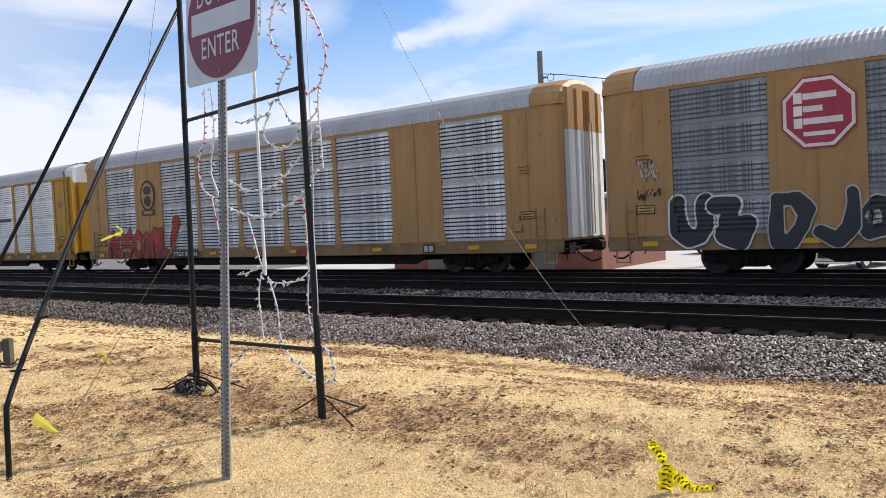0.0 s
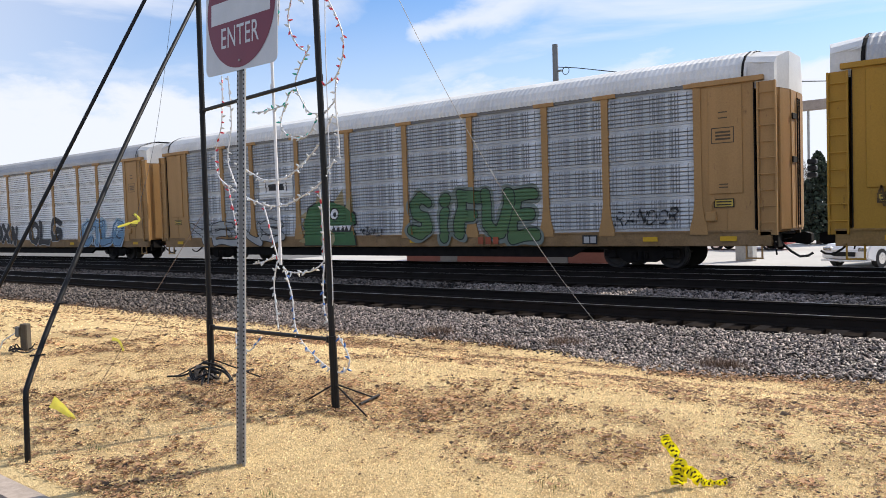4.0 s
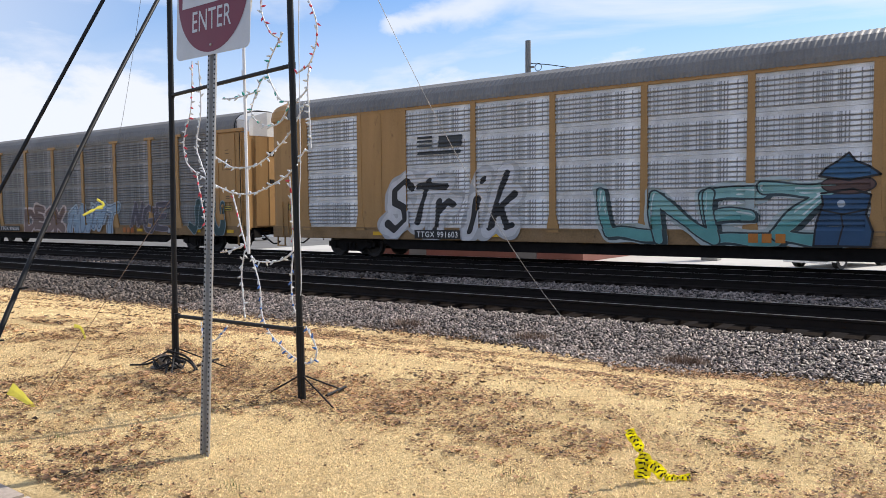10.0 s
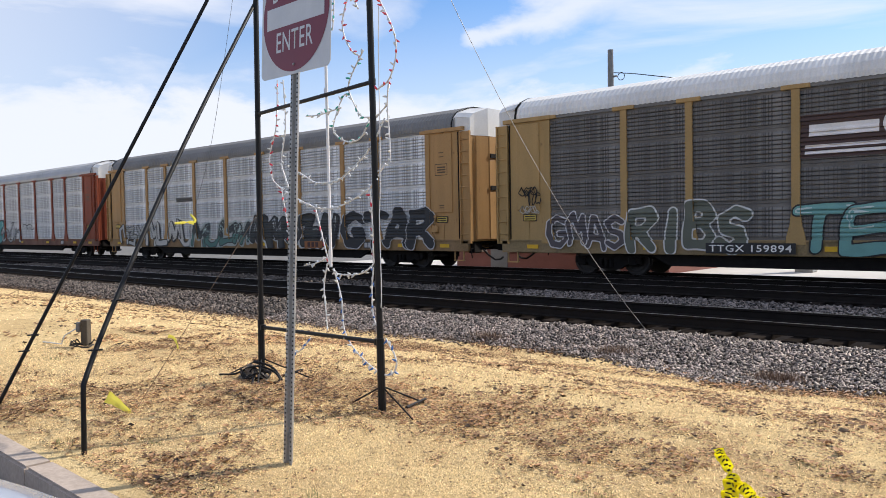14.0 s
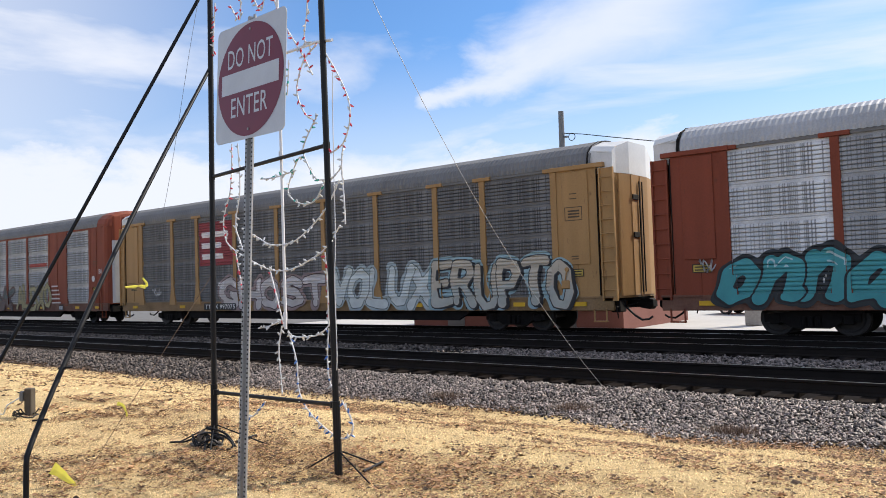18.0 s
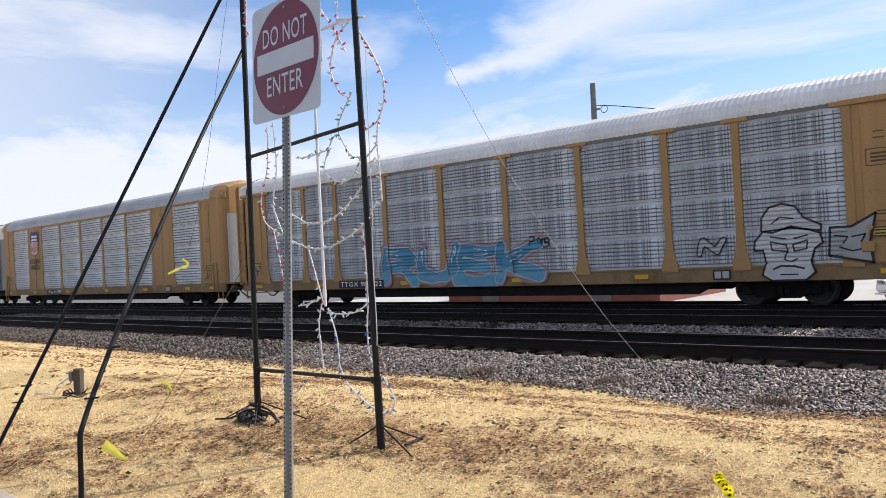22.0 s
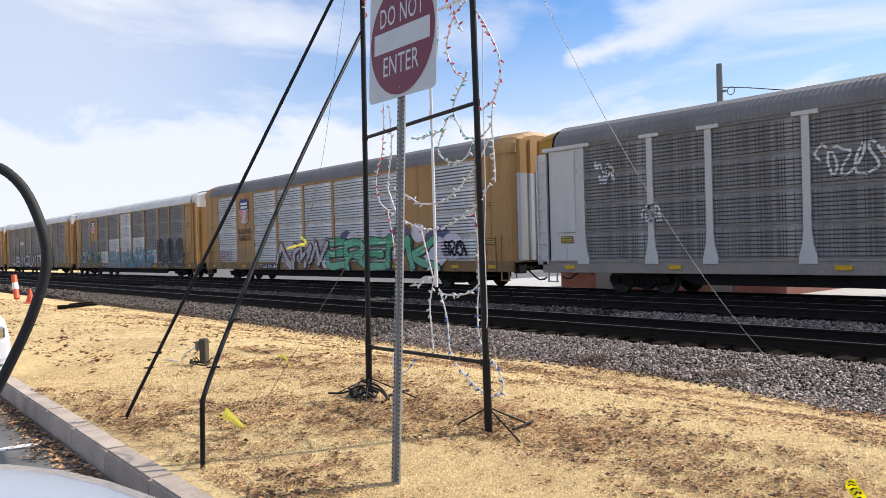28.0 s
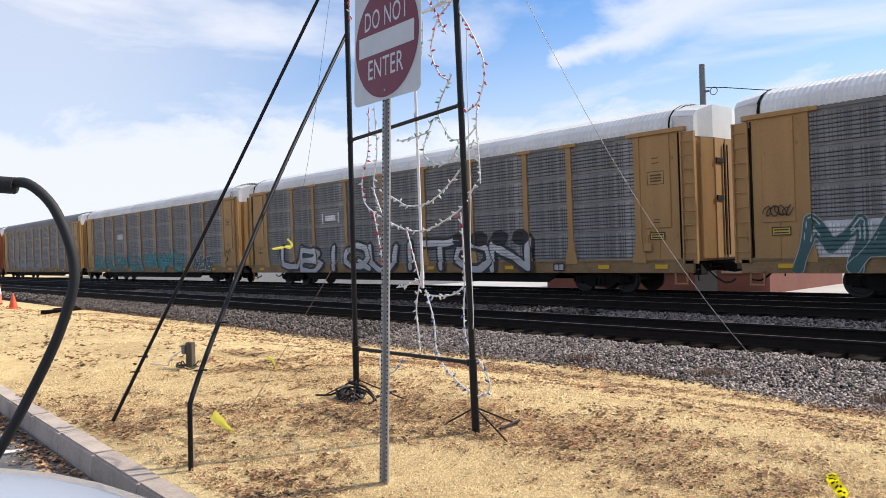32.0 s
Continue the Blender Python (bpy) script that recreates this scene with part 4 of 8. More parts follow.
def spray(r, g, b):
    key = (r, g, b)
    if key not in PAINTS:
        PAINTS[key] = material("sprayed_paint", (r, g, b), 0.6, 0, 0.16, 2.5, 30, 0.05)
    return PAINTS[key]


BLACK, WHITE, SILVER = (0.012, 0.012, 0.014), (0.7, 0.7, 0.7), (0.42, 0.43, 0.45)
LEVELS = {k: [SILL_T + 0.02] + [SILL_T + j * SHEET_H + z for j in range(4) for z, _ in pr if z > 0] for k, pr in PROFILES.items()}


def side_depth(x, z, style, solids, halves):
    """How far out the car's side stands at (x, z)."""
    if z < SILL_T + 0.025:
        return -1.536
    for e in EDGES[1:11]:
        if abs(x - e) < (0.22 if z < SILL_T + 0.55 else 0.12):
            return -1.538
    if abs(x) > 12.0:
        return -1.532
    for i in range(9):
        if EDGES[i + 1] <= x <= EDGES[i + 2] and (i in solids or (i in halves and z > SILL_T + 2 * SHEET_H)):
            return -1.532
    k = (z - SILL_T) % SHEET_H
    for (z0, y0), (z1, y1) in zip(PROFILES[style], PROFILES[style][1:]):
        if z0 <= k <= z1:
            return -1.46 + y0 + (y1 - y0) * (k - z0) / max(1e-6, z1 - z0)
    return -1.46


COATS = [0.004] * len(KINDS)
TALL = Matrix.Translation((0, 0, SILL_T * (1 - 1.03))) @ Matrix.Diagonal((1, 1, 1.03, 1))   # smooth-framed cars stand a little taller over the sill
for car_, kind_ in zip(cars, KINDS):
    if kind_[1] == "flush":
        for ob in car_.children:
            if ob.name.split(".")[0] in ("roof", "side_sheet", "solid_panel", "far_panel", "side_post", "eave_rail", "end_shell", "end_cap", "end_door", "lock_rod", "end_panel", "corner_step", "inner_deck"):
                ob.matrix_basis = TALL @ ob.matrix_basis


def lay(n, layers, label, name="graffiti"):
    """Lays flat shapes on the side of car n, following ribs, posts and sill. layers: (mesh in x and y, colour), back to front."""
    _, style, _, _, _, _, solids, halves = KINDS[n]
    vs, fs, mi, mats = [], [], [], []
    for li, (me, col) in enumerate(layers):
        bm = bmesh.new()
        bm.from_mesh(me)
        bpy.data.meshes.remove(me)
        zs = [v.co.y for v in bm.verts]
        xs_ = [v.co.x for v in bm.verts]
        if not zs:
            bm.free()
            continue
        for z in LEVELS[style]:
            if min(zs) < z < max(zs):
                bmesh.ops.bisect_plane(bm, geom=bm.verts[:] + bm.edges[:] + bm.faces[:], plane_co=(0, z, 0), plane_no=(0, 1, 0))
        for e in EDGES[1:11]:
            for d in (-0.22, -0.12, 0.12, 0.22):
                if min(xs_) < e + d < max(xs_):
                    bmesh.ops.bisect_plane(bm, geom=bm.verts[:] + bm.edges[:] + bm.faces[:], plane_co=(e + d, 0, 0), plane_no=(1, 0, 0))
        lift = COATS[n]
        COATS[n] += 0.0012
        for f in bm.faces:
            c = f.calc_center_median()
            flat = side_depth(c.x, c.y, style, solids, halves)
            on_sheet = flat > -1.5
            idx = []
            for v in f.verts:
                y = flat
                if on_sheet:
                    eps = (c.y - v.co.y) * 1e-3
                    y = side_depth(c.x, v.co.y + eps, style, solids, halves)
                vs.append((v.co.x, y - lift, v.co.y))
                idx.append(len(vs) - 1)
            fs.append(idx)
            mi.append(li)
        bm.free()
    me = bpy.data.meshes.new(name)
    me.from_pydata(vs, [], fs)
    mats = [spray(*c) for _, c in layers]
    for _ in mats:
        me.materials.append(None)
    me.polygons.foreach_set("material_index", mi)
    ob = link(name, me, mats, cars[n], label)
    if style == "flush":
        ob.matrix_basis = TALL
    return ob


def fit_box(me, x0, x1, z0, z1, wob=0.0, seed=0, box_of=None):
    """Stretches letters into a box and gives them a drawn by hand look."""
    bx = box_of or [min(v.co.x for v in me.vertices), max(v.co.x for v in me.vertices), min(v.co.y for v in me.vertices), max(v.co.y for v in me.vertices)]
    for v in me.vertices:
        u = (v.co.x - bx[0]) / (bx[1] - bx[0])
        w = (v.co.y - bx[2]) / (bx[3] - bx[2])
        h = z1 - z0
        x = x0 + u * (x1 - x0)
        z = z0 + w * h
        if wob:
            z += wob * h * (noise.noise((x * 0.9, seed, 0)) + 0.5 * noise.noise((x * 2.2, seed, w)))
            x += wob * h * 0.8 * noise.noise((x * 0.9, w * 1.3, seed + 9))
        v.co.x, v.co.y = x, z
    return bx


def letters(n, text, x0, x1, z0, z1, fill, line=None, halo=None, bold=0.05, wob=0.1, label="", shear=0.0, spacing=0.86, name="graffiti", lw=0.035):
    """Spray painted or stencilled letters in a box on a car's side."""
    probe = text_mesh(text, 1.0, bold, shear, 1, spacing)
    bx = [min(v.co.x for v in probe.vertices), max(v.co.x for v in probe.vertices), min(v.co.y for v in probe.vertices), max(v.co.y for v in probe.vertices)]
    k = lw / max(0.2, (z1 - z0)) * 0.8
    out = []
    for col, off in ((halo, bold + 3.2 * k), (line, bold + k), (fill, bold - (0.3 * k if line else 0))):
        if col is None:
            continue
        me = text_mesh(text, 1.0, off, shear, 1, spacing)
        fit_box(me, x0, x1, z0, z1, wob, n * 3.7 + x0, bx)
        out.append((me, col))
    bpy.data.meshes.remove(probe)
    return lay(n, out, label, name)


def flat(points):
    """A flat shape from one closed outline, or from several."""
    me = bpy.data.meshes.new("flat")
    vs, fs = [], []
    for pts in (points if isinstance(points[0][0], (tuple, list)) else [points]):
        fs.append(list(range(len(vs), len(vs) + len(pts))))
        vs += [(x, z, 0) for x, z in pts]
    me.from_pydata(vs, [], fs)
    return me


def rect(x0, x1, z0, z1):
    return [(x0, z0), (x1, z0), (x1, z1), (x0, z1)]


def disc(x, z, rx, rz=None, n=24, a0=0.0):
    rz = rz or rx
    return [(x + rx * math.cos(a0 + 2 * math.pi * i / n), z + rz * math.sin(a0 + 2 * math.pi * i / n)) for i in range(n)]


def stroke(pts, w):
    """A band of quads along a polyline."""
    out = []
    for (xa, za), (xb, zb) in zip(pts, pts[1:]):
        d = math.hypot(xb - xa, zb - za) or 1e-6
        nx, nz = -(zb - za) / d * w, (xb - xa) / d * w
        ex, ez = (xb - xa) / d * w * 0.6, (zb - za) / d * w * 0.6
        out.append([(xa + nx - ex, za + nz - ez), (xa - nx - ex, za - nz - ez), (xb - nx + ex, zb - nz + ez), (xb + nx + ex, zb + nz + ez)])
    return out


# ---- spray-painted pieces: thick strokes swollen into letters ----
GLYPH = {
    "A": "0,0 .45,1 .6,1 1,0|.2,.32 .8,.32", "B": "0,.5 .6,.55 .85,.78 .6,1 0,1 0,0 .65,0 .95,.25 .6,.52",
    "C": ".95,.82 .6,1 .15,.8 0,.45 .2,.1 .6,0 .95,.2", "D": "0,0 0,1 .55,.95 .95,.6 .9,.3 .5,0 0,0",
    "E": ".9,1 0,1 0,0 .95,0|0,.5 .7,.52", "F": ".9,1 0,1 0,0|0,.5 .65,.5", "G": ".95,.85 .5,1 .1,.8 0,.4 .25,.05 .7,0 .95,.2 .95,.42 .6,.42",
    "H": "0,0 0,1|1,0 1,1|0,.5 1,.5", "I": ".5,0 .5,1", "i": ".5,0 .5,.6|.5,.95 .52,.98", "J": "1,1 1,.3 .6,0 .1,.2", "K": "0,0 0,1|.9,1 .05,.45 .95,0",
    "L": "0,1 0,0 .9,0", "M": "0,0 .1,1 .5,.4 .9,1 1,0", "N": "0,0 .05,1 .95,0 1,1", "O": ".5,1 .1,.8 0,.4 .25,.05 .65,0 .95,.35 .9,.8 .5,1",
    "P": "0,0 0,1 .7,.95 .9,.72 .65,.48 0,.45", "Q": ".5,1 .1,.8 0,.4 .3,.05 .7,.05 .95,.4 .85,.85 .5,1|.6,.3 1,-.1", "R": "0,0 0,1 .7,.97 .9,.75 .6,.5 .05,.48|.45,.48 .95,0",
    "S": ".9,.85 .5,1 .1,.8 .25,.55 .75,.45 .9,.2 .5,0 .05,.15", "T": "0,1 1,1|.5,1 .5,0", "U": "0,1 .05,.25 .4,0 .75,.05 .95,.35 1,1", "V": "0,1 .5,0 1,1",
    "W": "0,1 .25,0 .5,.6 .75,0 1,1", "X": "0,0 1,1|0,1 1,0", "Y": "0,1 .5,.5 1,1|.5,.5 .5,0", "Z": "0,1 .95,1 .05,0 1,0",
    "a": ".8,.55 .4,.62 .05,.35 .2,.02 .6,.1 .85,.6 .85,.1 1,0", "n": "0,.6 .05,0|.05,.35 .4,.62 .75,.5 .8,.05 1,0", "o": ".5,.6 .1,.45 .05,.15 .4,0 .8,.15 .85,.45 .5,.6",
    "l": "0,.3 .5,1 .3,1 .2,.1 .5,0 1,.2", "r": "0,.6 .05,0|.05,.4 .4,.62 .7,.55", "k": ".1,0 .25,1|.8,.62 .2,.25 .45,.3 .8,0 1,.05", "t": ".45,.9 .3,.1|0,.8 1.3,.82",
    "0": "0,.2 .2,1 .5,.2 .8,1 1,.3", "1": ".1,0 0,.7 .4,1 .6,.4 1,.9 .9,0", "2": "0,.9 .6,1 .3,.4 1,.5 .7,0 .1,.1", "3": ".5,1 0,.5 .5,0 1,.5 .5,1|.3,.5 .7,.5", "4": "0,1 .1,0 .9,.1 1,.9 .6,.6", "5": ".1,.1 .3,1 .7,.1 .95,1",
}
GLYPH = {k: [[tuple(float(c) for c in q.split(",")) for q in line.split()] for line in v.split("|")] for k, v in GLYPH.items()}


def rib_depth(style, z):
    k = (z - SILL_T) % SHEET_H
    pr = PROFILES[style]
    return -1.46 + float(np.interp(k, [q[0] for q in pr], [q[1] for q in pr]))


class Wall:
    """A grid over part of a car's side, on which fields are cut into paint."""

    def __init__(self, n, x0, x1, z0, z1, step=0.055):
        _, self.style, _, _, _, _, self.solids, self.halves = KINDS[n]
        self.n, self.faces, self.verts, self.index, self.mats = n, [], [], [], []
        z0, z1 = max(z0, SILL_B + 0.02), min(z1, EAVE)
        xs_ = list(np.arange(x0, x1 + step, step)) + [e + d for e in EDGES[1:11] for d in (-0.22, -0.12, 0.12, 0.22) if x0 < e + d < x1]
        xs_ = sorted(xs_)
        self.xs = np.array([v for i, v in enumerate(xs_) if i == 0 or v - xs_[i - 1] > 1e-4])
        zs_ = sorted([z0, z1] + [z for z in LEVELS[self.style] if z0 < z < z1] + [z for z in (0.74, 0.8, 0.86, 0.92, 0.98, 1.04) if z0 < z < z1])
        full = [zs_[0]]
        for z in zs_[1:]:
            if z - full[-1] < 0.004:
                continue
            k = max(1, math.ceil((z - full[-1]) / 0.06))
            a = full[-1]
            full += [a + (z - a) * (i + 1) / k for i in range(k)]
        self.zs = np.array(full)
        self.X, self.Z = np.meshgrid(self.xs, self.zs)
        self.flat = [[side_depth((a + b) / 2, (c + d) / 2, self.style, self.solids, self.halves) for a, b in zip(self.xs, self.xs[1:])] for c, d in zip(self.zs, self.zs[1:])]
        self.rows = [(rib_depth(self.style, c + 1e-4), rib_depth(self.style, d - 1e-4)) for c, d in zip(self.zs, self.zs[1:])]

    def cut(self, F, colour):
        """Paints where F is below zero."""
        if not (F < 0).any():
            return
        lift = COATS[self.n]
        COATS[self.n] += 0.0009
        self.mats.append(spray(*colour))
        mi = len(self.mats) - 1
        xs_, zs_ = self.xs, self.zs
        inside = F < 0
        cnt = inside[:-1, :-1].astype(int) + inside[1:, :-1] + inside[:-1, 1:] + inside[1:, 1:]
        for r in range(len(zs_) - 1):
            c, nc = 0, len(xs_) - 1
            while c < nc:
                if cnt[r, c] == 0:
                    c += 1
                    continue
                dep = self.flat[r][c]
                ya, yb = (dep, dep) if dep < -1.5 else self.rows[r]
                ya, yb = ya - lift, yb - lift
                za, zb = zs_[r], zs_[r + 1]
                if cnt[r, c] == 4:
                    e = c + 1
                    while e < nc and cnt[r, e] == 4 and self.flat[r][e] == dep:
                        e += 1
                    pts = [(xs_[c], za), (xs_[e], za), (xs_[e], zb), (xs_[c], zb)]
                    c = e
                else:
                    cor = [(xs_[c], za, F[r, c]), (xs_[c + 1], za, F[r, c + 1]), (xs_[c + 1], zb, F[r + 1, c + 1]), (xs_[c], zb, F[r + 1, c])]
                    pts = []
                    for (xa, qa, fa), (xb, qb, fb) in zip(cor, cor[1:] + cor[:1]):
                        if fa < 0:
                            pts.append((xa, qa))
                        if (fa < 0) != (fb < 0):
                            k = fa / (fa - fb)
                            pts.append((xa + (xb - xa) * k, qa + (qb - qa) * k))
                    c += 1
                base = len(self.verts)
                self.verts += [(x, ya + (yb - ya) * (z - za) / (zb - za), z) for x, z in pts]
                self.faces.append(list(range(base, base + len(pts))))
                self.index.append(mi)

    def done(self, label, name="graffiti"):
        me = bpy.data.meshes.new(name)
        me.from_pydata(self.verts, [], self.faces)
        for _ in self.mats:
            me.materials.append(None)
        me.polygons.foreach_set("material_index", self.index)
        ob = link(name, me, self.mats, cars[self.n], label)
        if self.style == "flush":
            ob.matrix_basis = TALL
        return ob


def away(lines, X, Z):
    """Distance from the nearest of the strokes."""
    best = np.full(X.shape, 9.0)
    for line in lines:
        for (xa, za), (xb, zb) in zip(line, line[1:]):
            dx, dz = xb - xa, zb - za
            k = np.clip(((X - xa) * dx + (Z - za) * dz) / max(1e-9, dx * dx + dz * dz), 0, 1)
            best = np.minimum(best, np.hypot(X - xa - k * dx, Z - za - k * dz))
    return best


def piece(n, word, x0, x1, z0, z1, fill, line=BLACK, halo=None, fat=0.15, lw=0.035, second=None, shine=None, shade=None, lean=0.0, wob=0.07, square=0.0, label="spray-painted letters", lap=1.12):
    """Spray paint on car n: each letter a swollen stroke with an outline; digits stand for shapes that spell nothing."""
    h = z1 - z0
    w = (x1 - x0) / len(word)
    g = 0.42 if halo else 0.2
    wall = Wall(n, x0 - g - 0.1, x1 + g + 0.1 + abs(lean) * 0.3, z0 - g, z1 + g, 0.055 if x1 - x0 < 9 else 0.07)
    sd = n * 2.3 + x0
    X = wall.X + wob * (np.sin(wall.Z * 4.1 + sd) + 0.6 * np.sin(wall.X * 2.7 + wall.Z * 2.2 + sd)) * 0.6 - lean * (wall.Z - (z0 + z1) / 2)
    Z = wall.Z + wob * (np.sin(wall.X * 1.9 + sd * 2) + 0.5 * np.sin(wall.X * 4.3 + sd)) * 0.7
    r = 0.72 * fat * min(h, w * 1.25)
    fields = []
    for i, ch in enumerate(word):
        if ch == " ":
            continue
        cx = x0 + (i + 0.5) * w
        ww = w * lap - 2 * r
        up = 0.05 * h * math.sin(i * 2.1 + sd)
        lines = [[(cx + (px - 0.5) * ww, z0 + r + up + pz * (h - 2 * r)) for px, pz in ln] for ln in GLYPH[ch]]
        swell = r * (1 + 0.22 * np.sin(wall.X * 3.3 + i) * np.sin(wall.Z * 4.0 + sd))
        d = away(lines, X, Z)
        if square:
            d = d * (1 - square) + square * away(lines, X + 0.3 * r * np.sign(np.sin(9 * Z)), Z)
        fields.append(d - swell)
    union = np.minimum.reduce(fields)
    if halo and not line:
        wall.cut(union - 0.3 - 0.07 * np.sin(wall.X * 5 + sd) * np.sin(wall.Z * 6), tuple(0.72 * c for c in halo))
        wall.cut(union - 0.2 - 0.05 * np.sin(wall.X * 7 + sd) * np.sin(wall.Z * 5), halo)
    elif halo:
        wall.cut(union - 0.13 - 0.05 * np.sin(wall.X * 5 + sd) * np.sin(wall.Z * 6), halo)
    if shade:
        k = max(1, round(0.12 / 0.055))
        wall.cut(np.minimum.reduce([np.roll(union, (-1, q), (0, 1)) for q in (1, k)]) - lw, shade)
    for par in (0, 1):
        sel = fields[par::2]
        if not sel:
            continue
        F = np.minimum.reduce(sel)
        if line:
            wall.cut(F - 1.3 * lw, line)
        wall.cut(F, fill)
        if second:
            wall.cut(np.maximum(F + 0.01, wall.Z - (z0 + 0.45 * h + 0.1 * np.sin(wall.X * 3.1 + sd))), second)
        if shine:
            wall.cut(np.maximum(np.abs(F + r * 0.55) - 0.022, np.maximum(z0 + 0.5 * h - wall.Z, 0.1 - np.sin(wall.X * 4.4 + sd))), shine)
    return wall.done(label)


def scrawl(n, x0, x1, z0, z1, fill, line, count=4, seed=1, label="spray-painted unreadable tag", inner=True, lw=0.03, halo=None):
    """Swollen shapes in a row that spell nothing."""
    rnd = random.Random(seed * 77 + n)
    word = "".join(rnd.choice("012345") for _ in range(count))
    return piece(n, word, x0, x1, z0, z1, fill, line, halo, 0.17 if inner else 0.1, lw, label=label, lean=rnd.uniform(-0.1, 0.2), wob=0.09)


def thin(n, word, x0, x1, z0, z1, col, fat=0.06, lean=0.15, label="thin spray-painted tag"):
    return piece(n, word, x0, x1, z0, z1, col, None, None, 1.1 * fat, lean=lean, wob=0.03, label=label, lap=0.95)


def wire_tag(n, x0, x1, z0, z1, col, seed=1, turns=3, w=0.018, label="thin spray-painted scribble"):
    """A thin looping line."""
    rnd = random.Random(seed * 31 + n)
    pts = []
    steps_ = 14 * turns
    for i in range(steps_ + 1):
        u = i / steps_
        a = 2 * math.pi * turns * u
        pts.append((x0 + (x1 - x0) * (u * 0.8 + 0.1 + 0.09 * math.sin(a * 1.3 + seed)), (z0 + z1) / 2 + (z1 - z0) * 0.46 * math.sin(a + 0.6 * math.sin(a * 0.7 + seed)) * (0.6 + 0.4 * rnd.random())))
    return lay(n, [(flat(stroke(pts, w)), col)], label)


def number_plate(n, text, x0, x1, dark=True):
    lay(n, [(flat(rect(x0 - 0.1, x1 + 0.1, 0.74, 1.03)), BLACK if dark else (0.5, 0.49, 0.45))], "black stencil panel on the side sill", "number_panel")
    letters(n, text, x0, x1, 0.79, 0.98, (0.75, 0.75, 0.73) if dark else BLACK, bold=0.01, wob=0, label="stencilled car number", spacing=1.1, name="car_number")


def bars(n, x0, x1, rows, col, label="plain bars of lettering"):
    """Rows of (z0, z1, share of the width) as plain bars."""
    lay(n, [(flat([rect(x0, x0 + (x1 - x0) * s, a, b) for a, b, s in rows]), col)], label, "lettering")


def shield(n, x, z, w, h):
    """A striped shield: blue head, red and white stripes."""
    out = lambda g: [(x - w / 2 - g, z + h * 0.36), (x - w * 0.36, z + h / 2 + g), (x, z + h * 0.44 + g), (x + w * 0.36, z + h / 2 + g), (x + w / 2 + g, z + h * 0.36), (x + w * 0.47 + g, z - h * 0.2), (x + w * 0.34, z - h * 0.42 - g * 0.6), (x, z - h / 2 - g), (x - w * 0.34, z - h * 0.42 - g * 0.6), (x - w * 0.47 - g, z - h * 0.2)]
    head = [(x - w / 2, z + h * 0.36), (x - w * 0.36, z + h / 2), (x, z + h * 0.44), (x + w * 0.36, z + h / 2), (x + w / 2, z + h * 0.36), (x + w * 0.495, z + h * 0.06), (x - w * 0.495, z + h * 0.06)]
    stripes = []
    for i in range(7):
        c = x + w * (i - 3) / 7.4
        lo = z - h * (0.46 - 0.12 * abs(i - 3) / 3)
        stripes.append(rect(c - w * 0.035, c + w * 0.035, lo, z + h * 0.05))
    lay(n, [(flat(out(0.03)), (0.02, 0.03, 0.12)), (flat(out(0)), WHITE), (flat(head), (0.015, 0.03, 0.16)), (flat(stripes), (0.4, 0.02, 0.03)),
            (flat([rect(x - w * 0.36, x + w * 0.36, z + h * 0.25, z + h * 0.34), rect(x - w * 0.36, x + w * 0.36, z + h * 0.11, z + h * 0.2)]), WHITE)], "red, white and blue striped shield emblem", "emblem")


def slogan(n, x0, x1, z0, z1, two=True, col=(0.05, 0.03, 0.02)):
    m = (z0 + z1) / 2
    if two:
        letters(n, "BUILDING", x0, x1, m + 0.04, z1, col, bold=0.03, wob=0, spacing=1.05, name="slogan", label="dark painted slogan")
        letters(n, "AMERICA", x0 + 0.05, x1 - 0.05, z0, m - 0.04, col, bold=0.03, wob=0, spacing=1.05, name="slogan", label="dark painted slogan")
    else:
        letters(n, "BUILDING AMERICA", x0, x1, z0, z1, col, bold=0.02, wob=0, spacing=1.0, name="slogan", label="dark painted slogan")


def octagon(x, z, r, c=0.42):
    return [(x - r, z - r * c), (x - r * c, z - r), (x + r * c, z - r), (x + r, z - r * c), (x + r, z + r * c), (x + r * c, z + r), (x - r * c, z + r), (x - r, z + r * c)]


bm = bmesh.new()
box(bm, -0.22, 0.22, -0.004, 0.008, -0.065, 0.065)
REFLECTOR = to_mesh(bm, "reflector")


def mark_bars(n, x0, x1, z0, z1, col, label):
    """A short company mark as three plain blocks."""
    w = (x1 - x0) / 3
    lay(n, [(flat([rect(x0 + i * w, x0 + i * w + w * 0.72, z0, z1) for i in range(3)]), col)], label, "sill_mark")


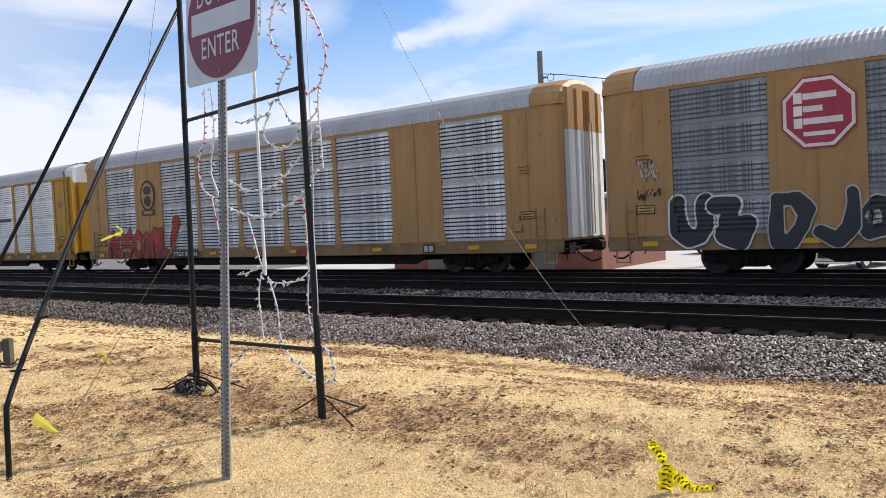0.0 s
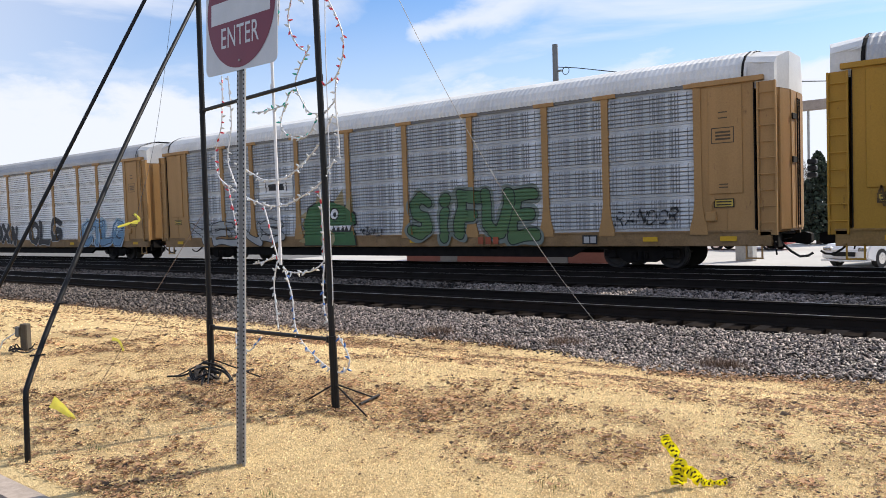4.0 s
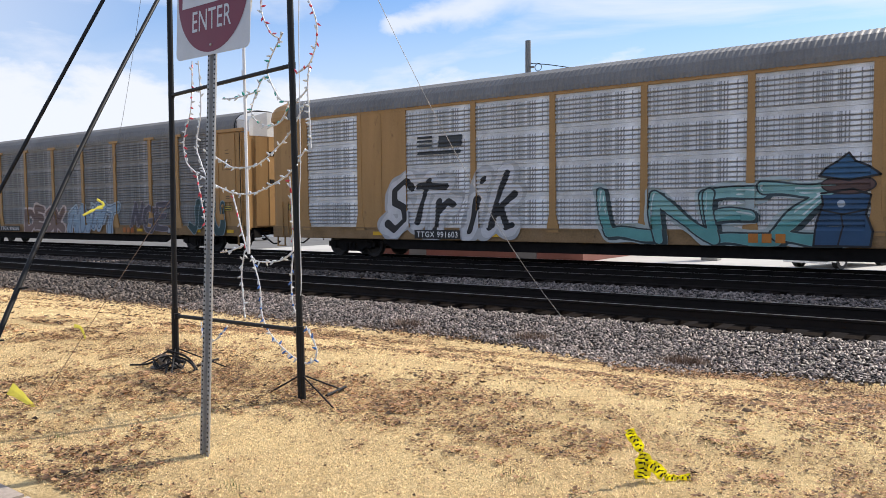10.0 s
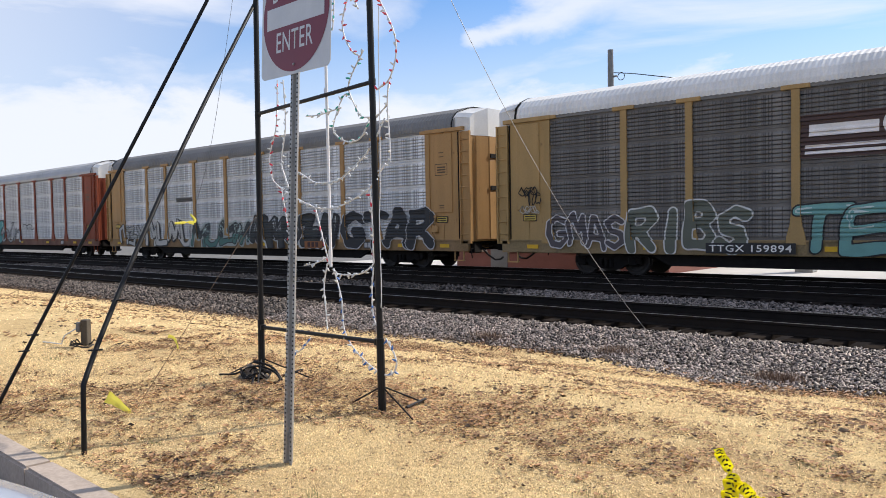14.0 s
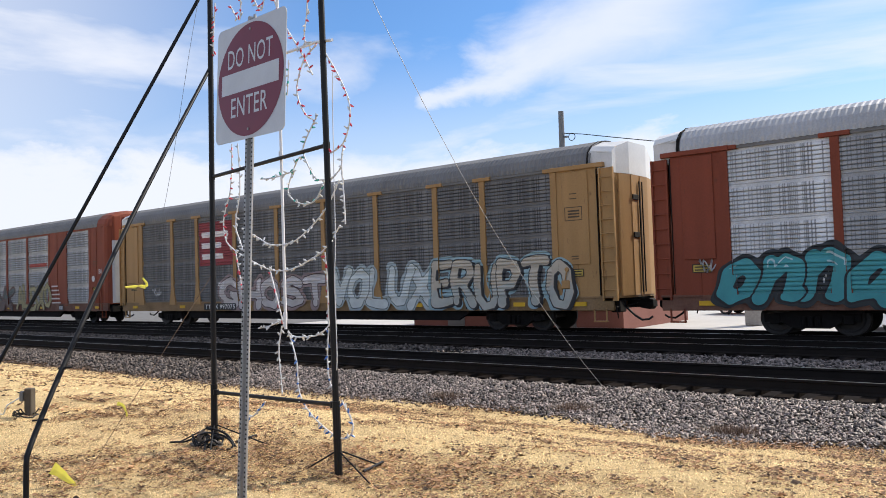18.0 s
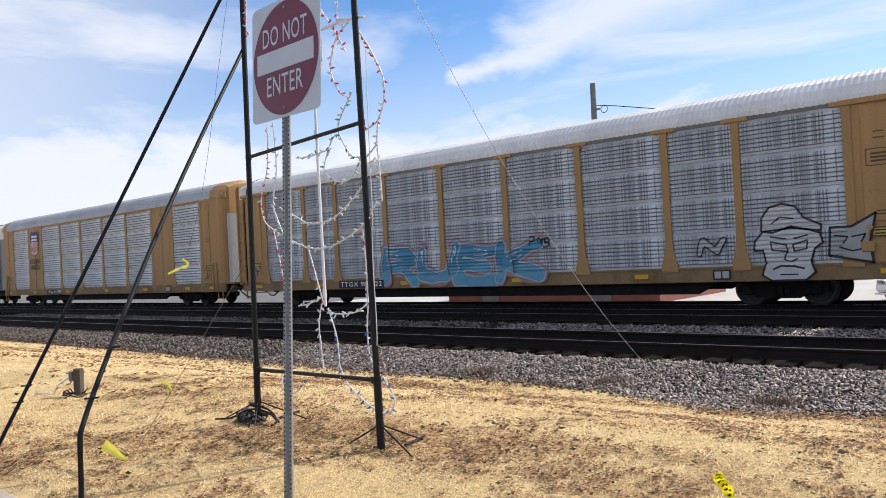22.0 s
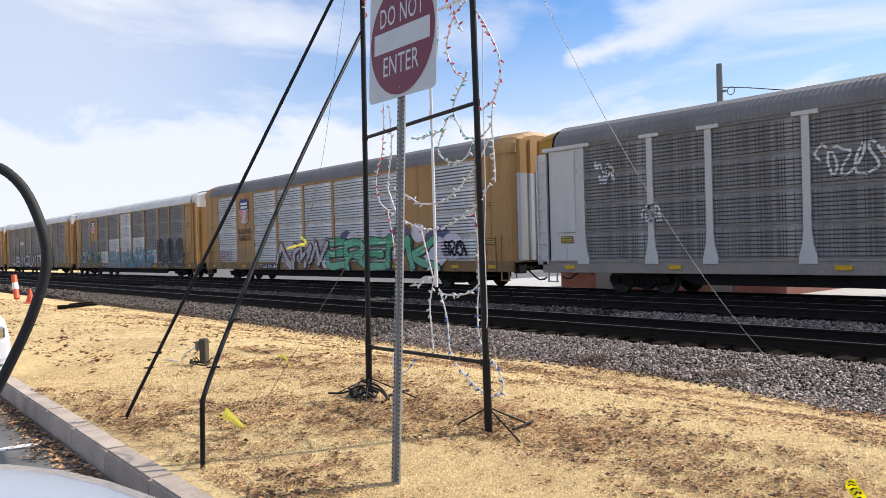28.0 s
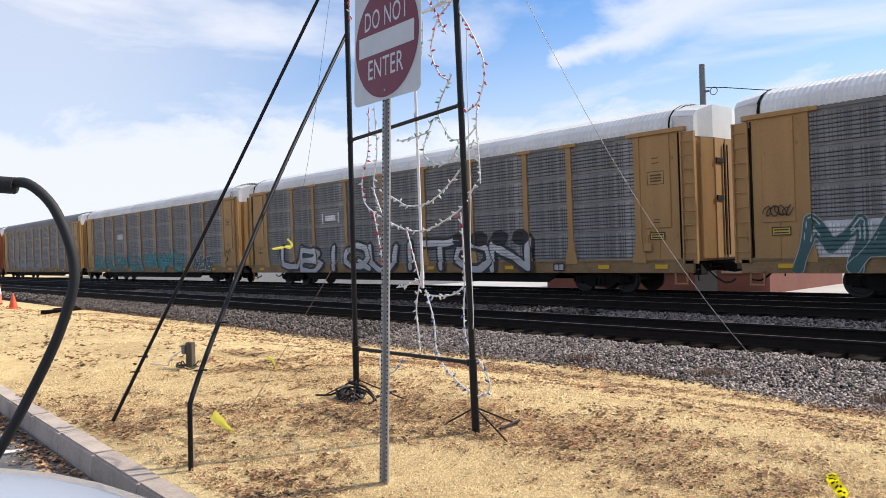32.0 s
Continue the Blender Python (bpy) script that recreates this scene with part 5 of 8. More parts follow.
def paint_train():
    # yellow reflector strips, hazard notices and dirt low on every car
    for n, k in enumerate(KINDS):
        for x in (-12.6, -8.4, -3.4, 1.8, 6.3, 10.6, 12.8):
            r = link("reflector", REFLECTOR, spray(0.62, 0.36, 0.01), cars[n], "yellow reflector strip")
            r.location = (x, -1.54, 0.885)
        for s in (-1, 1):
            x = s * 12.7
            lay(n, [(flat(rect(x - 0.27, x + 0.27, 1.72, 1.96)), (0.03, 0.02, 0.01)), (flat(rect(x - 0.24, x + 0.24, 1.75, 1.93)), (0.5, 0.36, 0.06)), (flat([rect(x - 0.2, x + 0.2, z, z + 0.035) for z in (1.78, 1.86)]), BLACK)], "small yellow notice", "notice")
            if k[1] == "post":
                lay(n, [(flat(stroke([(x - 0.3, 3.45), (x + 0.28, 3.45), (x + 0.28, 3.85), (x - 0.3, 3.85), (x - 0.3, 3.45)], 0.012) + [rect(x - 0.2, x + 0.2, z, z + 0.05) for z in (3.53, 3.62, 3.71)]), (0.07, 0.045, 0.02))], "small boxed data lines", "data_panel")
                lay(n, [(flat([rect(x - 0.12, x + 0.12, z, z + 0.03) for z in (2.25, 2.33, 4.1, 4.25)]), (0.07, 0.045, 0.02))], "small stencilled lines", "data_panel")
            else:
                lay(n, [(flat([rect(x - 0.25, x + 0.15, z, z + 0.025) for z in (3.1, 3.2, 3.3)]), (0.08, 0.05, 0.02))], "small stencilled data lines", "data_panel")
        lay(n, [(flat(rect(8.45, 8.95, 0.75, 1.02)), BLACK), (flat([rect(8.5, 8.68, 0.79, 0.98), rect(8.72, 8.9, 0.79, 0.98)]), (0.4, 0.4, 0.4))], "small square sill label", "sill_label")
    # the first cars
    n = 0
    lay(n, [(flat(octagon(-8.15, 3.98, 0.86)), (0.36, 0.03, 0.06)), (flat(octagon(-8.15, 3.98, 0.82)), (0.72, 0.62, 0.6)), (flat(octagon(-8.15, 3.98, 0.74)), (0.36, 0.03, 0.06))], "red octagonal emblem with a white border", "emblem")
    bars(n, -8.5, -7.6, [(4.3, 4.45, 0.85), (4.0, 4.14, 0.5), (3.7, 3.85, 1.0), (3.42, 3.52, 0.8)], (0.72, 0.66, 0.64))
    bars(n, -8.72, -8.52, [(4.22, 4.48, 1), (3.92, 4.16, 1), (3.62, 3.86, 1)], (0.75, 0.7, 0.68))
    piece(n, "U2", -11.95, -9.75, 0.72, 2.1, (0.02, 0.023, 0.028), (0.62, 0.62, 0.6), None, 0.23, 0.04, label="black swollen tag with a white outline")
    thin(n, "245", -9.9, -9.1, 1.85, 2.1, (0.55, 0.52, 0.48))
    piece(n, "DJa0", -9.3, -5.4, 0.74, 2.2, (0.022, 0.026, 0.03), (0.42, 0.4, 0.37), None, 0.2, 0.028, label="black swollen tag with a pale outline")
    wire_tag(n, -7.2, -6.8, 1.25, 1.6, (0.6, 0.58, 0.55), 6, 3, 0.02)
    wire_tag(n, -12.95, -12.25, 2.55, 3.25, (0.6, 0.55, 0.5), 2, 5, 0.014)
    thin(n, "W0", -12.95, -12.2, 2.1, 2.42, BLACK, 0.09)
    n = 1
    lay(n, [(flat(disc(-8.22, 3.6, 0.62, 0.72)), (0.03, 0.025, 0.02)), (flat(disc(-8.22, 3.6, 0.5, 0.6)), (0.36, 0.21, 0.075)), (flat([disc(-8.22, 3.35, 0.3, 0.25), disc(-8.22, 3.85, 0.33, 0.2)]), (0.03, 0.025, 0.02)),
            (flat(rect(-8.75, -7.7, 2.7, 2.95)), (0.03, 0.025, 0.02)), (flat(rect(-8.6, -7.85, 2.76, 2.89)), (0.36, 0.21, 0.075))], "round black emblem over a ribbon", "emblem")
    piece(n, "AO3CO1L", -11.95, -6.6, 0.72, 2.05, (0.34, 0.03, 0.018), (0.03, 0.012, 0.01), None, 0.19, 0.03, (0.24, 0.02, 0.014), label="red swollen letters with dark outlines")
    wall_face = [rect(-10.55, -9.9, 1.05, 1.1)] + stroke([(-10.6, 1.55), (-10.35, 1.45)], 0.03) + stroke([(-9.85, 1.55), (-10.1, 1.45)], 0.03) + stroke([(-10.6, 1.2), (-10.4, 1.1), (-10.2, 1.2), (-10.0, 1.1), (-9.85, 1.2)], 0.02)
    lay(n, [(flat(wall_face), (0.5, 0.33, 0.03))], "yellow grin drawn over red letters")
    piece(n, "i", -6.75, -5.75, 0.95, 2.5, (0.34, 0.03, 0.018), (0.03, 0.012, 0.01), None, 0.26, 0.03, lean=0.25, label="red swollen mark with a dark outline")
    number_plate(n, "TTGX 822866", -6.3, -4.5)
    mark_bars(n, 2.0, 3.1, 0.77, 1.0, (0.3, 0.04, 0.02), "red company mark on the sill")
    scrawl(n, -12.9, -12.1, 1.3, 1.6, (0.35, 0.2, 0.08), BLACK, 2, 5)
    n = 2
    blob = [(-4.3, 1.75), (-4.0, 2.15), (-3.0, 2.2), (-2.2, 2.3), (-1.6, 2.25), (0.2, 2.0), (0.35, 1.85), (0.9, 2.2), (1.1, 2.15), (1.0, 1.6), (0.2, 1.62), (-1.0, 1.7), (-1.6, 1.55), (-2.0, 1.75), (-2.7, 1.7), (-3.2, 1.85), (-3.6, 1.65)]
    big = [(x * 1.02 + 0.04 * (1 if x > -1.6 else -1), 1.9 + (z - 1.9) * 1.16) for x, z in blob]
    field = [(-4.5, 0.78), (1.3, 0.78), (1.4, 1.3), (0.9, 1.65), (-1.0, 1.75), (-3.9, 1.75), (-4.5, 1.3)]
    dots = [disc(-4.3 + 0.2 * i + 0.1 * (j % 2), 0.88 + 0.14 * j, 0.075 - 0.008 * j, n=6) for i in range(28) for j in range(6)]
    lay(n, [(flat(field), WHITE), (flat(dots), BLACK), (flat(big), WHITE), (flat(blob), BLACK)], "black and white reclining shape over dotted ground")
    lay(n, [(flat(disc(1.9, 1.35, 0.28)), BLACK), (flat(disc(1.9, 1.35, 0.23)), WHITE), (flat(disc(1.9, 1.35, 0.19)), BLACK)], "small round black tag")
    lay(n, [(flat(stroke([(4.5, 3.25), (5.0, 2.85)], 0.06) + stroke([(4.5, 2.85), (5.05, 3.3)], 0.06)), (0.15, 0.03, 0.12))], "dark crossed emblem", "emblem")
    bars(n, 5.1, 6.7, [(2.97, 3.15, 1)], (0.05, 0.05, 0.06))
    shield(n, -6.7, 3.2, 0.45, 0.5)
    slogan(n, -6.35, -4.6, 3.12, 3.3, False)
    number_plate(n, "TTGX 835053", -6.4, -4.6)
    mark_bars(n, 4.7, 5.7, 0.77, 1.0, (0.2, 0.03, 0.02), "red company mark on the sill")
    n = 3
    piece(n, "SiFUE", 1.55, 6.95, 0.88, 2.55, (0.06, 0.135, 0.055), (0.012, 0.02, 0.013), (0.16, 0.19, 0.165), 0.19, 0.03, (0.075, 0.15, 0.055), label="green bubble letters with black outlines")
    head = [(-3.9, 0.75), (-4.0, 1.6), (-3.7, 2.2), (-3.1, 2.45), (-2.3, 2.4), (-1.6, 2.2), (-1.15, 1.9), (-1.1, 1.55), (-1.6, 1.45), (-2.9, 1.35), (-1.2, 1.3), (-1.1, 0.75)]
    spikes = [[(-4.3, 0.9 + 0.33 * i), (-3.85, 0.8 + 0.33 * i), (-3.85, 1.1 + 0.33 * i)] for i in range(4)] + [[(-3.3, 2.4), (-3.1, 2.85), (-2.8, 2.42)], [(-2.3, 2.35), (-1.75, 2.9), (-1.7, 2.25)], [(-1.6, 2.2), (-1.25, 2.7), (-1.25, 2.0)]]
    teeth = [[(-2.8 + 0.25 * i, 1.5), (-2.55 + 0.25 * i, 1.5), (-2.68 + 0.25 * i, 1.28)] for i in range(6)]
    lay(n, [(flat([[(x * 1.0 + (0.06 if x > -2.6 else -0.06), z + (0.05 if z > 1.6 else -0.02)) for x, z in head]]), BLACK), (flat(spikes), (0.3, 0.24, 0.12)), (flat(head), (0.04, 0.125, 0.04)), (flat(rect(-2.9, -1.3, 1.25, 1.5)), (0.02, 0.02, 0.02)),
            (flat(teeth), WHITE), (flat(disc(-2.25, 1.95, 0.25)), BLACK), (flat(disc(-2.25, 1.95, 0.2)), WHITE), (flat(disc(-2.22, 1.93, 0.09)), BLACK), (flat(disc(-2.6, 1.0, 0.4, 0.3)), (0.3, 0.26, 0.14))], "green dinosaur head with teeth and spikes")
    lay(n, [(flat(rect(-6.7, -4.6, 2.7, 3.5)), (0.66, 0.66, 0.64)), (flat([rect(-6.3, -6.25, 2.95, 3.35), rect(-5.0, -4.95, 2.95, 3.35), rect(-6.1, -5.15, 3.02, 3.28)]), BLACK)], "white field with plain dark bars", "emblem")
    piece(n, "YENS", -11.6, -5.1, 0.76, 1.75, (0.33, 0.34, 0.34), BLACK, None, 0.17, 0.03, lean=-0.15, label="grey and black letters")
    thin(n, "RANDOR", 9.55, 11.45, 1.3, 1.75, BLACK, 0.07, 0.2)
    thin(n, "1204", -0.95, 0.25, 1.05, 1.4, (0.03, 0.03, 0.032), 0.08)
    mark_bars(n, 4.6, 5.5, 0.77, 1.0, (0.3, 0.06, 0.02), "red company mark on the sill")
    n = 4
    shield(n, -8.22, 4.3, 0.75, 0.85)
    slogan(n, -9.0, -7.45, 3.32, 3.46, False)
    piece(n, "CO4", -11.8, -9.6, 1.05, 1.85, (0.5, 0.5, 0.5), BLACK, None, 0.15, 0.03, label="white letters with black outlines")
    piece(n, "VOR", -9.4, -6.7, 1.05, 2.0, BLACK, (0.5, 0.5, 0.5), None, 0.19, 0.025, label="black letters with pale outlines")
    piece(n, "VOX5", -4.6, -0.3, 0.85, 2.1, BLACK, (0.5, 0.5, 0.5), None, 0.2, 0.025, label="black letters with pale outlines")
    piece(n, "OLG", 1.2, 5.2, 0.85, 2.3, BLACK, (0.5, 0.5, 0.5), None, 0.17, 0.025, label="black letters with pale outlines")
    piece(n, "CTLG", 7.5, 11.7, 0.8, 2.1, (0.14, 0.27, 0.4), (0.03, 0.05, 0.09), (0.33, 0.45, 0.55), 0.16, 0.035, shine=(0.5, 0.58, 0.62), label="pale blue letters with dark outlines")
    wire_tag(n, -12.7, -12.4, 2.9, 4.1, (0.06, 0.04, 0.12), 4, 4)
    number_plate(n, "TTGX 700070", -7.9, -5.1)
    n = 5
    lay(n, [(flat([(-9.0, 3.35), (-7.5, 3.25), (-7.35, 3.6), (-7.45, 4.3), (-8.9, 4.35)]), (0.72, 0.7, 0.66)), (flat(stroke([(-8.9, 3.5), (-8.3, 3.8), (-7.9, 3.55), (-7.6, 3.9)], 0.015) + stroke([(-8.3, 3.4), (-8.2, 3.9)], 0.012)), BLACK)], "torn white paper patch on tan plate", "paper_patch")
    piece(n, "MOTER", -9.7, -2.9, 0.82, 2.45, (0.58, 0.6, 0.63), (0.03, 0.03, 0.035), (0.5, 0.51, 0.53), 0.17, 0.035, (0.42, 0.45, 0.5), shine=(0.74, 0.75, 0.77), shade=BLACK, label="silver block letters with black outlines")
    piece(n, "CMEDS", -2.1, 7.7, 0.76, 2.35, (0.4, 0.36, 0.43), (0.55, 0.54, 0.56), None, 0.15, 0.05, (0.33, 0.28, 0.38), shade=(0.06, 0.05, 0.07), label="lilac block letters with white edges")
    lay(n, [(flat([[(-3.0, 1.3), (-2.1, 2.05), (-2.1, 1.65), (-1.6, 1.65), (-1.6, 0.95), (-2.1, 0.95), (-2.1, 0.75)], [(9.0, 1.3), (7.85, 2.2), (7.85, 1.65), (7.3, 1.65), (7.3, 0.95), (7.85, 0.95), (7.85, 0.78)]]), (0.55, 0.54, 0.56)), (flat([[(-2.88, 1.3), (-2.16, 1.9), (-2.16, 1.58), (-1.6, 1.58), (-1.6, 1.02), (-2.16, 1.02), (-2.16, 0.85)], [(8.85, 1.3), (7.92, 2.03), (7.92, 1.58), (7.3, 1.58), (7.3, 1.02), (7.92, 1.02), (7.92, 0.9)]]), (0.4, 0.36, 0.43))], "lilac arrow heads with white edges")
    for a, b, c in ((6.6, 8.0, 1.75), (8.4, 9.4, 1.2), (-3.3, -2.2, 1.55)):
        piece(n, "3", a, b, c, c + 0.62, (0.05, 0.13, 0.1), None, None, 0.24, wob=0.1, label="dark green cloud shape")
    letters(n, "PSK", 10.2, 11.7, 1.35, 1.9, (0.42, 0.36, 0.2), bold=0.0, wob=0.05, label="thin yellow letters")
    number_plate(n, "TTGX 987619", -6.7, -3.9, False)
    lay(n, [(flat(rect(4.6, 6.2, 0.75, 1.03)), (0.45, 0.3, 0.02))], "yellow sill panel", "number_panel")
    mark_bars(n, 4.8, 5.6, 0.79, 0.99, BLACK, "black company mark on the sill")
    wire_tag(n, -11.0, -10.4, 1.5, 1.9, WHITE, 2, 3)
    n = 6
    piece(n, "Strik", -7.9, -2.6, 0.92, 2.8, BLACK, None, (0.55, 0.55, 0.56), 0.116, lean=0.3, wob=0.04, label="black script with a white halo", lap=1.05)
    piece(n, "LNEZ", 0.3, 6.3, 0.74, 2.2, (0.2, 0.38, 0.37), (0.025, 0.04, 0.045), (0.36, 0.42, 0.42), 0.13, 0.035, (0.1, 0.3, 0.29), shine=(0.55, 0.62, 0.61), shade=(0.03, 0.05, 0.055), lean=-0.2, label="teal angular letters with black outlines", lap=1.25)
    body = [(5.85, 0.74), (5.9, 1.3), (6.05, 1.75), (6.0, 2.0), (6.7, 2.1), (7.1, 1.95), (7.0, 1.5), (7.15, 1.1), (7.1, 0.74)]
    cap = [(5.95, 2.42), (6.1, 2.6), (6.35, 2.75), (6.6, 2.95), (6.75, 2.75), (7.05, 2.62), (7.3, 2.42), (6.6, 2.3)]
    lay(n, [(flat(body), (0.02, 0.065, 0.14)), (flat(disc(6.6, 2.2, 0.62, 0.24)), (0.02, 0.015, 0.015)), (flat(disc(6.6, 2.2, 0.58, 0.2)), (0.1, 0.055, 0.05)), (flat(cap), (0.03, 0.1, 0.2)),
            (flat(stroke(cap + cap[:1], 0.025) + stroke(body + body[:1], 0.025) + stroke([(6.0, 1.6), (6.5, 1.5), (7.0, 1.6)], 0.02) + stroke([(6.4, 0.76), (6.5, 1.2), (6.45, 1.5)], 0.02)), BLACK), (flat(disc(6.45, 1.75, 0.09)), (0.4, 0.45, 0.5)),
            (flat(disc(8.1, 1.75, 0.62)), (0.14, 0.06, 0.07)), (flat(disc(8.1, 1.75, 0.48)), (0.36, 0.33, 0.34)), (flat(disc(8.1, 1.75, 0.2)), (0.2, 0.09, 0.08)), (flat([disc(7.75 + 0.2 * q, 2.1 - 0.6 * (q % 2), 0.05) for q in range(5)]), BLACK)], "dark blue figure in a cap beside a ring")
    piece(n, "HRS4", 9.4, 11.7, 0.85, 2.15, (0.42, 0.43, 0.44), BLACK, None, 0.19, 0.03, shade=BLACK, label="silver letters with black outlines")
    bars(n, -6.6, -4.8, [(3.5, 3.6, 1.0), (3.75, 3.82, 0.35), (3.9, 3.97, 0.35), (4.02, 4.1, 0.35)], (0.03, 0.035, 0.04))
    bars(n, -5.7, -4.75, [(3.72, 4.08, 1)], (0.035, 0.04, 0.045))
    piece(n, "14205", -11.4, -9.7, 1.15, 1.9, (0.42, 0.43, 0.44), None, None, 0.07, label="faint silver tag")
    wire_tag(n, 12.2, 13.2, 2.5, 3.5, BLACK, 3, 4, 0.02)
    number_plate(n, "TTGX 991603", -6.6, -4.9)
    mark_bars(n, 4.3, 5.3, 0.79, 1.02, (0.45, 0.16, 0.02), "orange company mark on the sill")
    n = 7
    shield(n, -8.2, 4.25, 0.95, 1.1)
    piece(n, "DESK", -4.4, -0.3, 0.75, 2.0, (0.13, 0.075, 0.06), (0.2, 0.13, 0.11), (0.5, 0.4, 0.36), 0.17, 0.024, (0.19, 0.12, 0.1), label="rust letters on a pale pink cloud")
    piece(n, "1W5T", 0.1, 4.5, 0.75, 2.1, (0.24, 0.33, 0.42), (0.06, 0.09, 0.13), (0.32, 0.38, 0.44), 0.16, 0.03, shine=(0.5, 0.55, 0.58), lean=0.15, label="pale blue letters")
    for x in (-9.5, -8.75):
        lay(n, [(flat(disc(x, 1.45, 0.62, 0.66)), BLACK), (flat(disc(x, 1.45, 0.585, 0.625)), (0.17, 0.17, 0.17))], "black round tag outline")
    wire_tag(n, -8.4, -7.3, 0.95, 2.1, BLACK, 2, 4, 0.03)
    scrawl(n, -8.3, -7.3, 0.8, 1.6, (0.42, 0.42, 0.42), BLACK, 2, 8, inner=False)
    piece(n, "5GE", 5.6, 8.6, 0.85, 2.15, (0.07, 0.06, 0.075), (0.36, 0.32, 0.38), None, 0.13, 0.02, label="dark letters with pale lilac outlines")
    piece(n, "J0U", 9.9, 12.5, 0.74, 2.2, (0.015, 0.05, 0.055), (0.2, 0.27, 0.29), None, 0.18, 0.03, label="black-green letters with pale outlines")
    number_plate(n, "TTGX 996230", -7.2, -5.1)
    mark_bars(n, 5.0, 6.0, 0.77, 1.0, (0.4, 0.12, 0.02), "orange company mark on the sill")
    n = 8
    lay(n, [(flat(rect(-4.2, -1.55, 3.2, 4.3)), (0.06, 0.03, 0.025)), (flat([rect(-4.0, -2.4, 3.75, 4.05), rect(-4.1, -1.7, 3.45, 3.53), rect(-4.1, -1.7, 3.3, 3.38)]), (0.75, 0.72, 0.7)), (flat(disc(-2.0, 3.95, 0.32)), (0.75, 0.72, 0.7)), (flat(disc(-2.0, 3.98, 0.2)), (0.06, 0.03, 0.025))], "dark brown plate with white bars", "emblem")
    piece(n, "G1AS", -12.0, -9.2, 0.85, 1.9, (0.07, 0.06, 0.065), (0.52, 0.5, 0.5), None, 0.13, 0.03, label="dark letters in white outline")
    piece(n, "RIBS", -9.1, -5.5, 0.75, 2.1, (0.1, 0.11, 0.085), (0.55, 0.55, 0.53), None, 0.17, 0.035, label="dark letters in white outline")
    piece(n, "TEA", -4.4, -0.6, 0.75, 2.0, (0.13, 0.3, 0.28), BLACK, None, 0.15, 0.03, shine=(0.45, 0.55, 0.53), lean=0.2, label="teal letters")
    piece(n, "0G12", 0.3, 4.3, 0.8, 2.15, (0.04, 0.035, 0.035), BLACK, None, 0.13, 0.04, shine=(0.4, 0.39, 0.38), lean=0.2, label="black tangled letters")
    thin(n, "M14S", 4.2, 6.5, 1.55, 2.4, (0.6, 0.6, 0.6), 0.12, 0.1, "white dripping tag")
    piece(n, "MUSK", 6.9, 11.9, 0.85, 2.3, (0.06, 0.05, 0.048), (0.55, 0.53, 0.51), None, 0.17, 0.04, label="dark letters in white outline")
    number_plate(n, "TTGX 159894", -6.6, -4.4)
    mark_bars(n, 4.9, 5.9, 0.77, 1.0, (0.3, 0.06, 0.03), "red company mark on the sill")
    wire_tag(n, -12.9, -12.2, 2.2, 2.8, BLACK, 3, 3)
    n = 9
    piece(n, "1L0U", -9.4, -4.6, 0.78, 2.05, (0.46, 0.45, 0.42), (0.03, 0.03, 0.03), None, 0.13, 0.045, shade=BLACK, square=0.4, label="white and black letter shapes")
    piece(n, "MU40", -4.5, 0.6, 0.74, 1.95, (0.03, 0.04, 0.04), (0.02, 0.02, 0.02), (0.3, 0.34, 0.32), 0.14, 0.03, (0.06, 0.15, 0.13), shine=(0.4, 0.5, 0.46), lean=0.15, label="dark green letter shapes")
    piece(n, "01325", 0.7, 6.8, 0.74, 2.2, (0.025, 0.028, 0.028), BLACK, (0.42, 0.43, 0.43), 0.14, 0.05, shine=(0.4, 0.42, 0.41), shade=BLACK, label="black tangled letter shapes with a pale halo")
    piece(n, "GTAR", 7.2, 12.3, 0.72, 2.3, (0.014, 0.016, 0.02), (0.45, 0.45, 0.46), None, 0.18, 0.03, square=0.5, label="black block letters with white outlines", lap=1.2)
    bars(n, -6.1, -4.5, [(3.05, 3.25, 1)], (0.06, 0.06, 0.06))
    lay(n, [(flat(rect(4.7, 5.9, 0.75, 1.03)), (0.26, 0.09, 0.02))], "rusty sill panel", "number_panel")
    mark_bars(n, 4.9, 5.7, 0.79, 0.99, (0.04, 0.01, 0.01), "dark company mark on the sill")
    piece(n, "12Y", -12.4, -9.5, 0.8, 1.9, (0.36, 0.36, 0.34), BLACK, None, 0.12, 0.035, label="grey letters with black outlines")
    n = 10
    piece(n, "onna", -12.1, -7.9, 0.85, 2.75, (0.05, 0.29, 0.31), (0.012, 0.012, 0.014), (0.02, 0.025, 0.028), 0.202, 0.045, shine=(0.4, 0.55, 0.56), lean=0.3, label="turquoise script letters with black outlines", lap=1.2)
    piece(n, "Will", -7.2, -1.5, 0.82, 2.45, (0.05, 0.29, 0.31), (0.012, 0.012, 0.014), (0.02, 0.025, 0.028), 0.202, 0.045, shine=(0.4, 0.55, 0.56), lean=0.35, label="turquoise script letters with black outlines", lap=1.2)
    piece(n, "oln", -1.9, 1.9, 0.9, 2.3, (0.3, 0.31, 0.32), BLACK, None, 0.06, 0.04, lean=0.35, label="grey looping script with a black outline", lap=1.1)
    wire_tag(n, 1.8, 4.2, 1.7, 2.2, BLACK, 3, 2, 0.03)
    number_plate(n, "302918", -5.9, -4.0)
    wire_tag(n, -12.8, -12.3, 1.7, 2.1, WHITE, 2, 3)
    n = 11
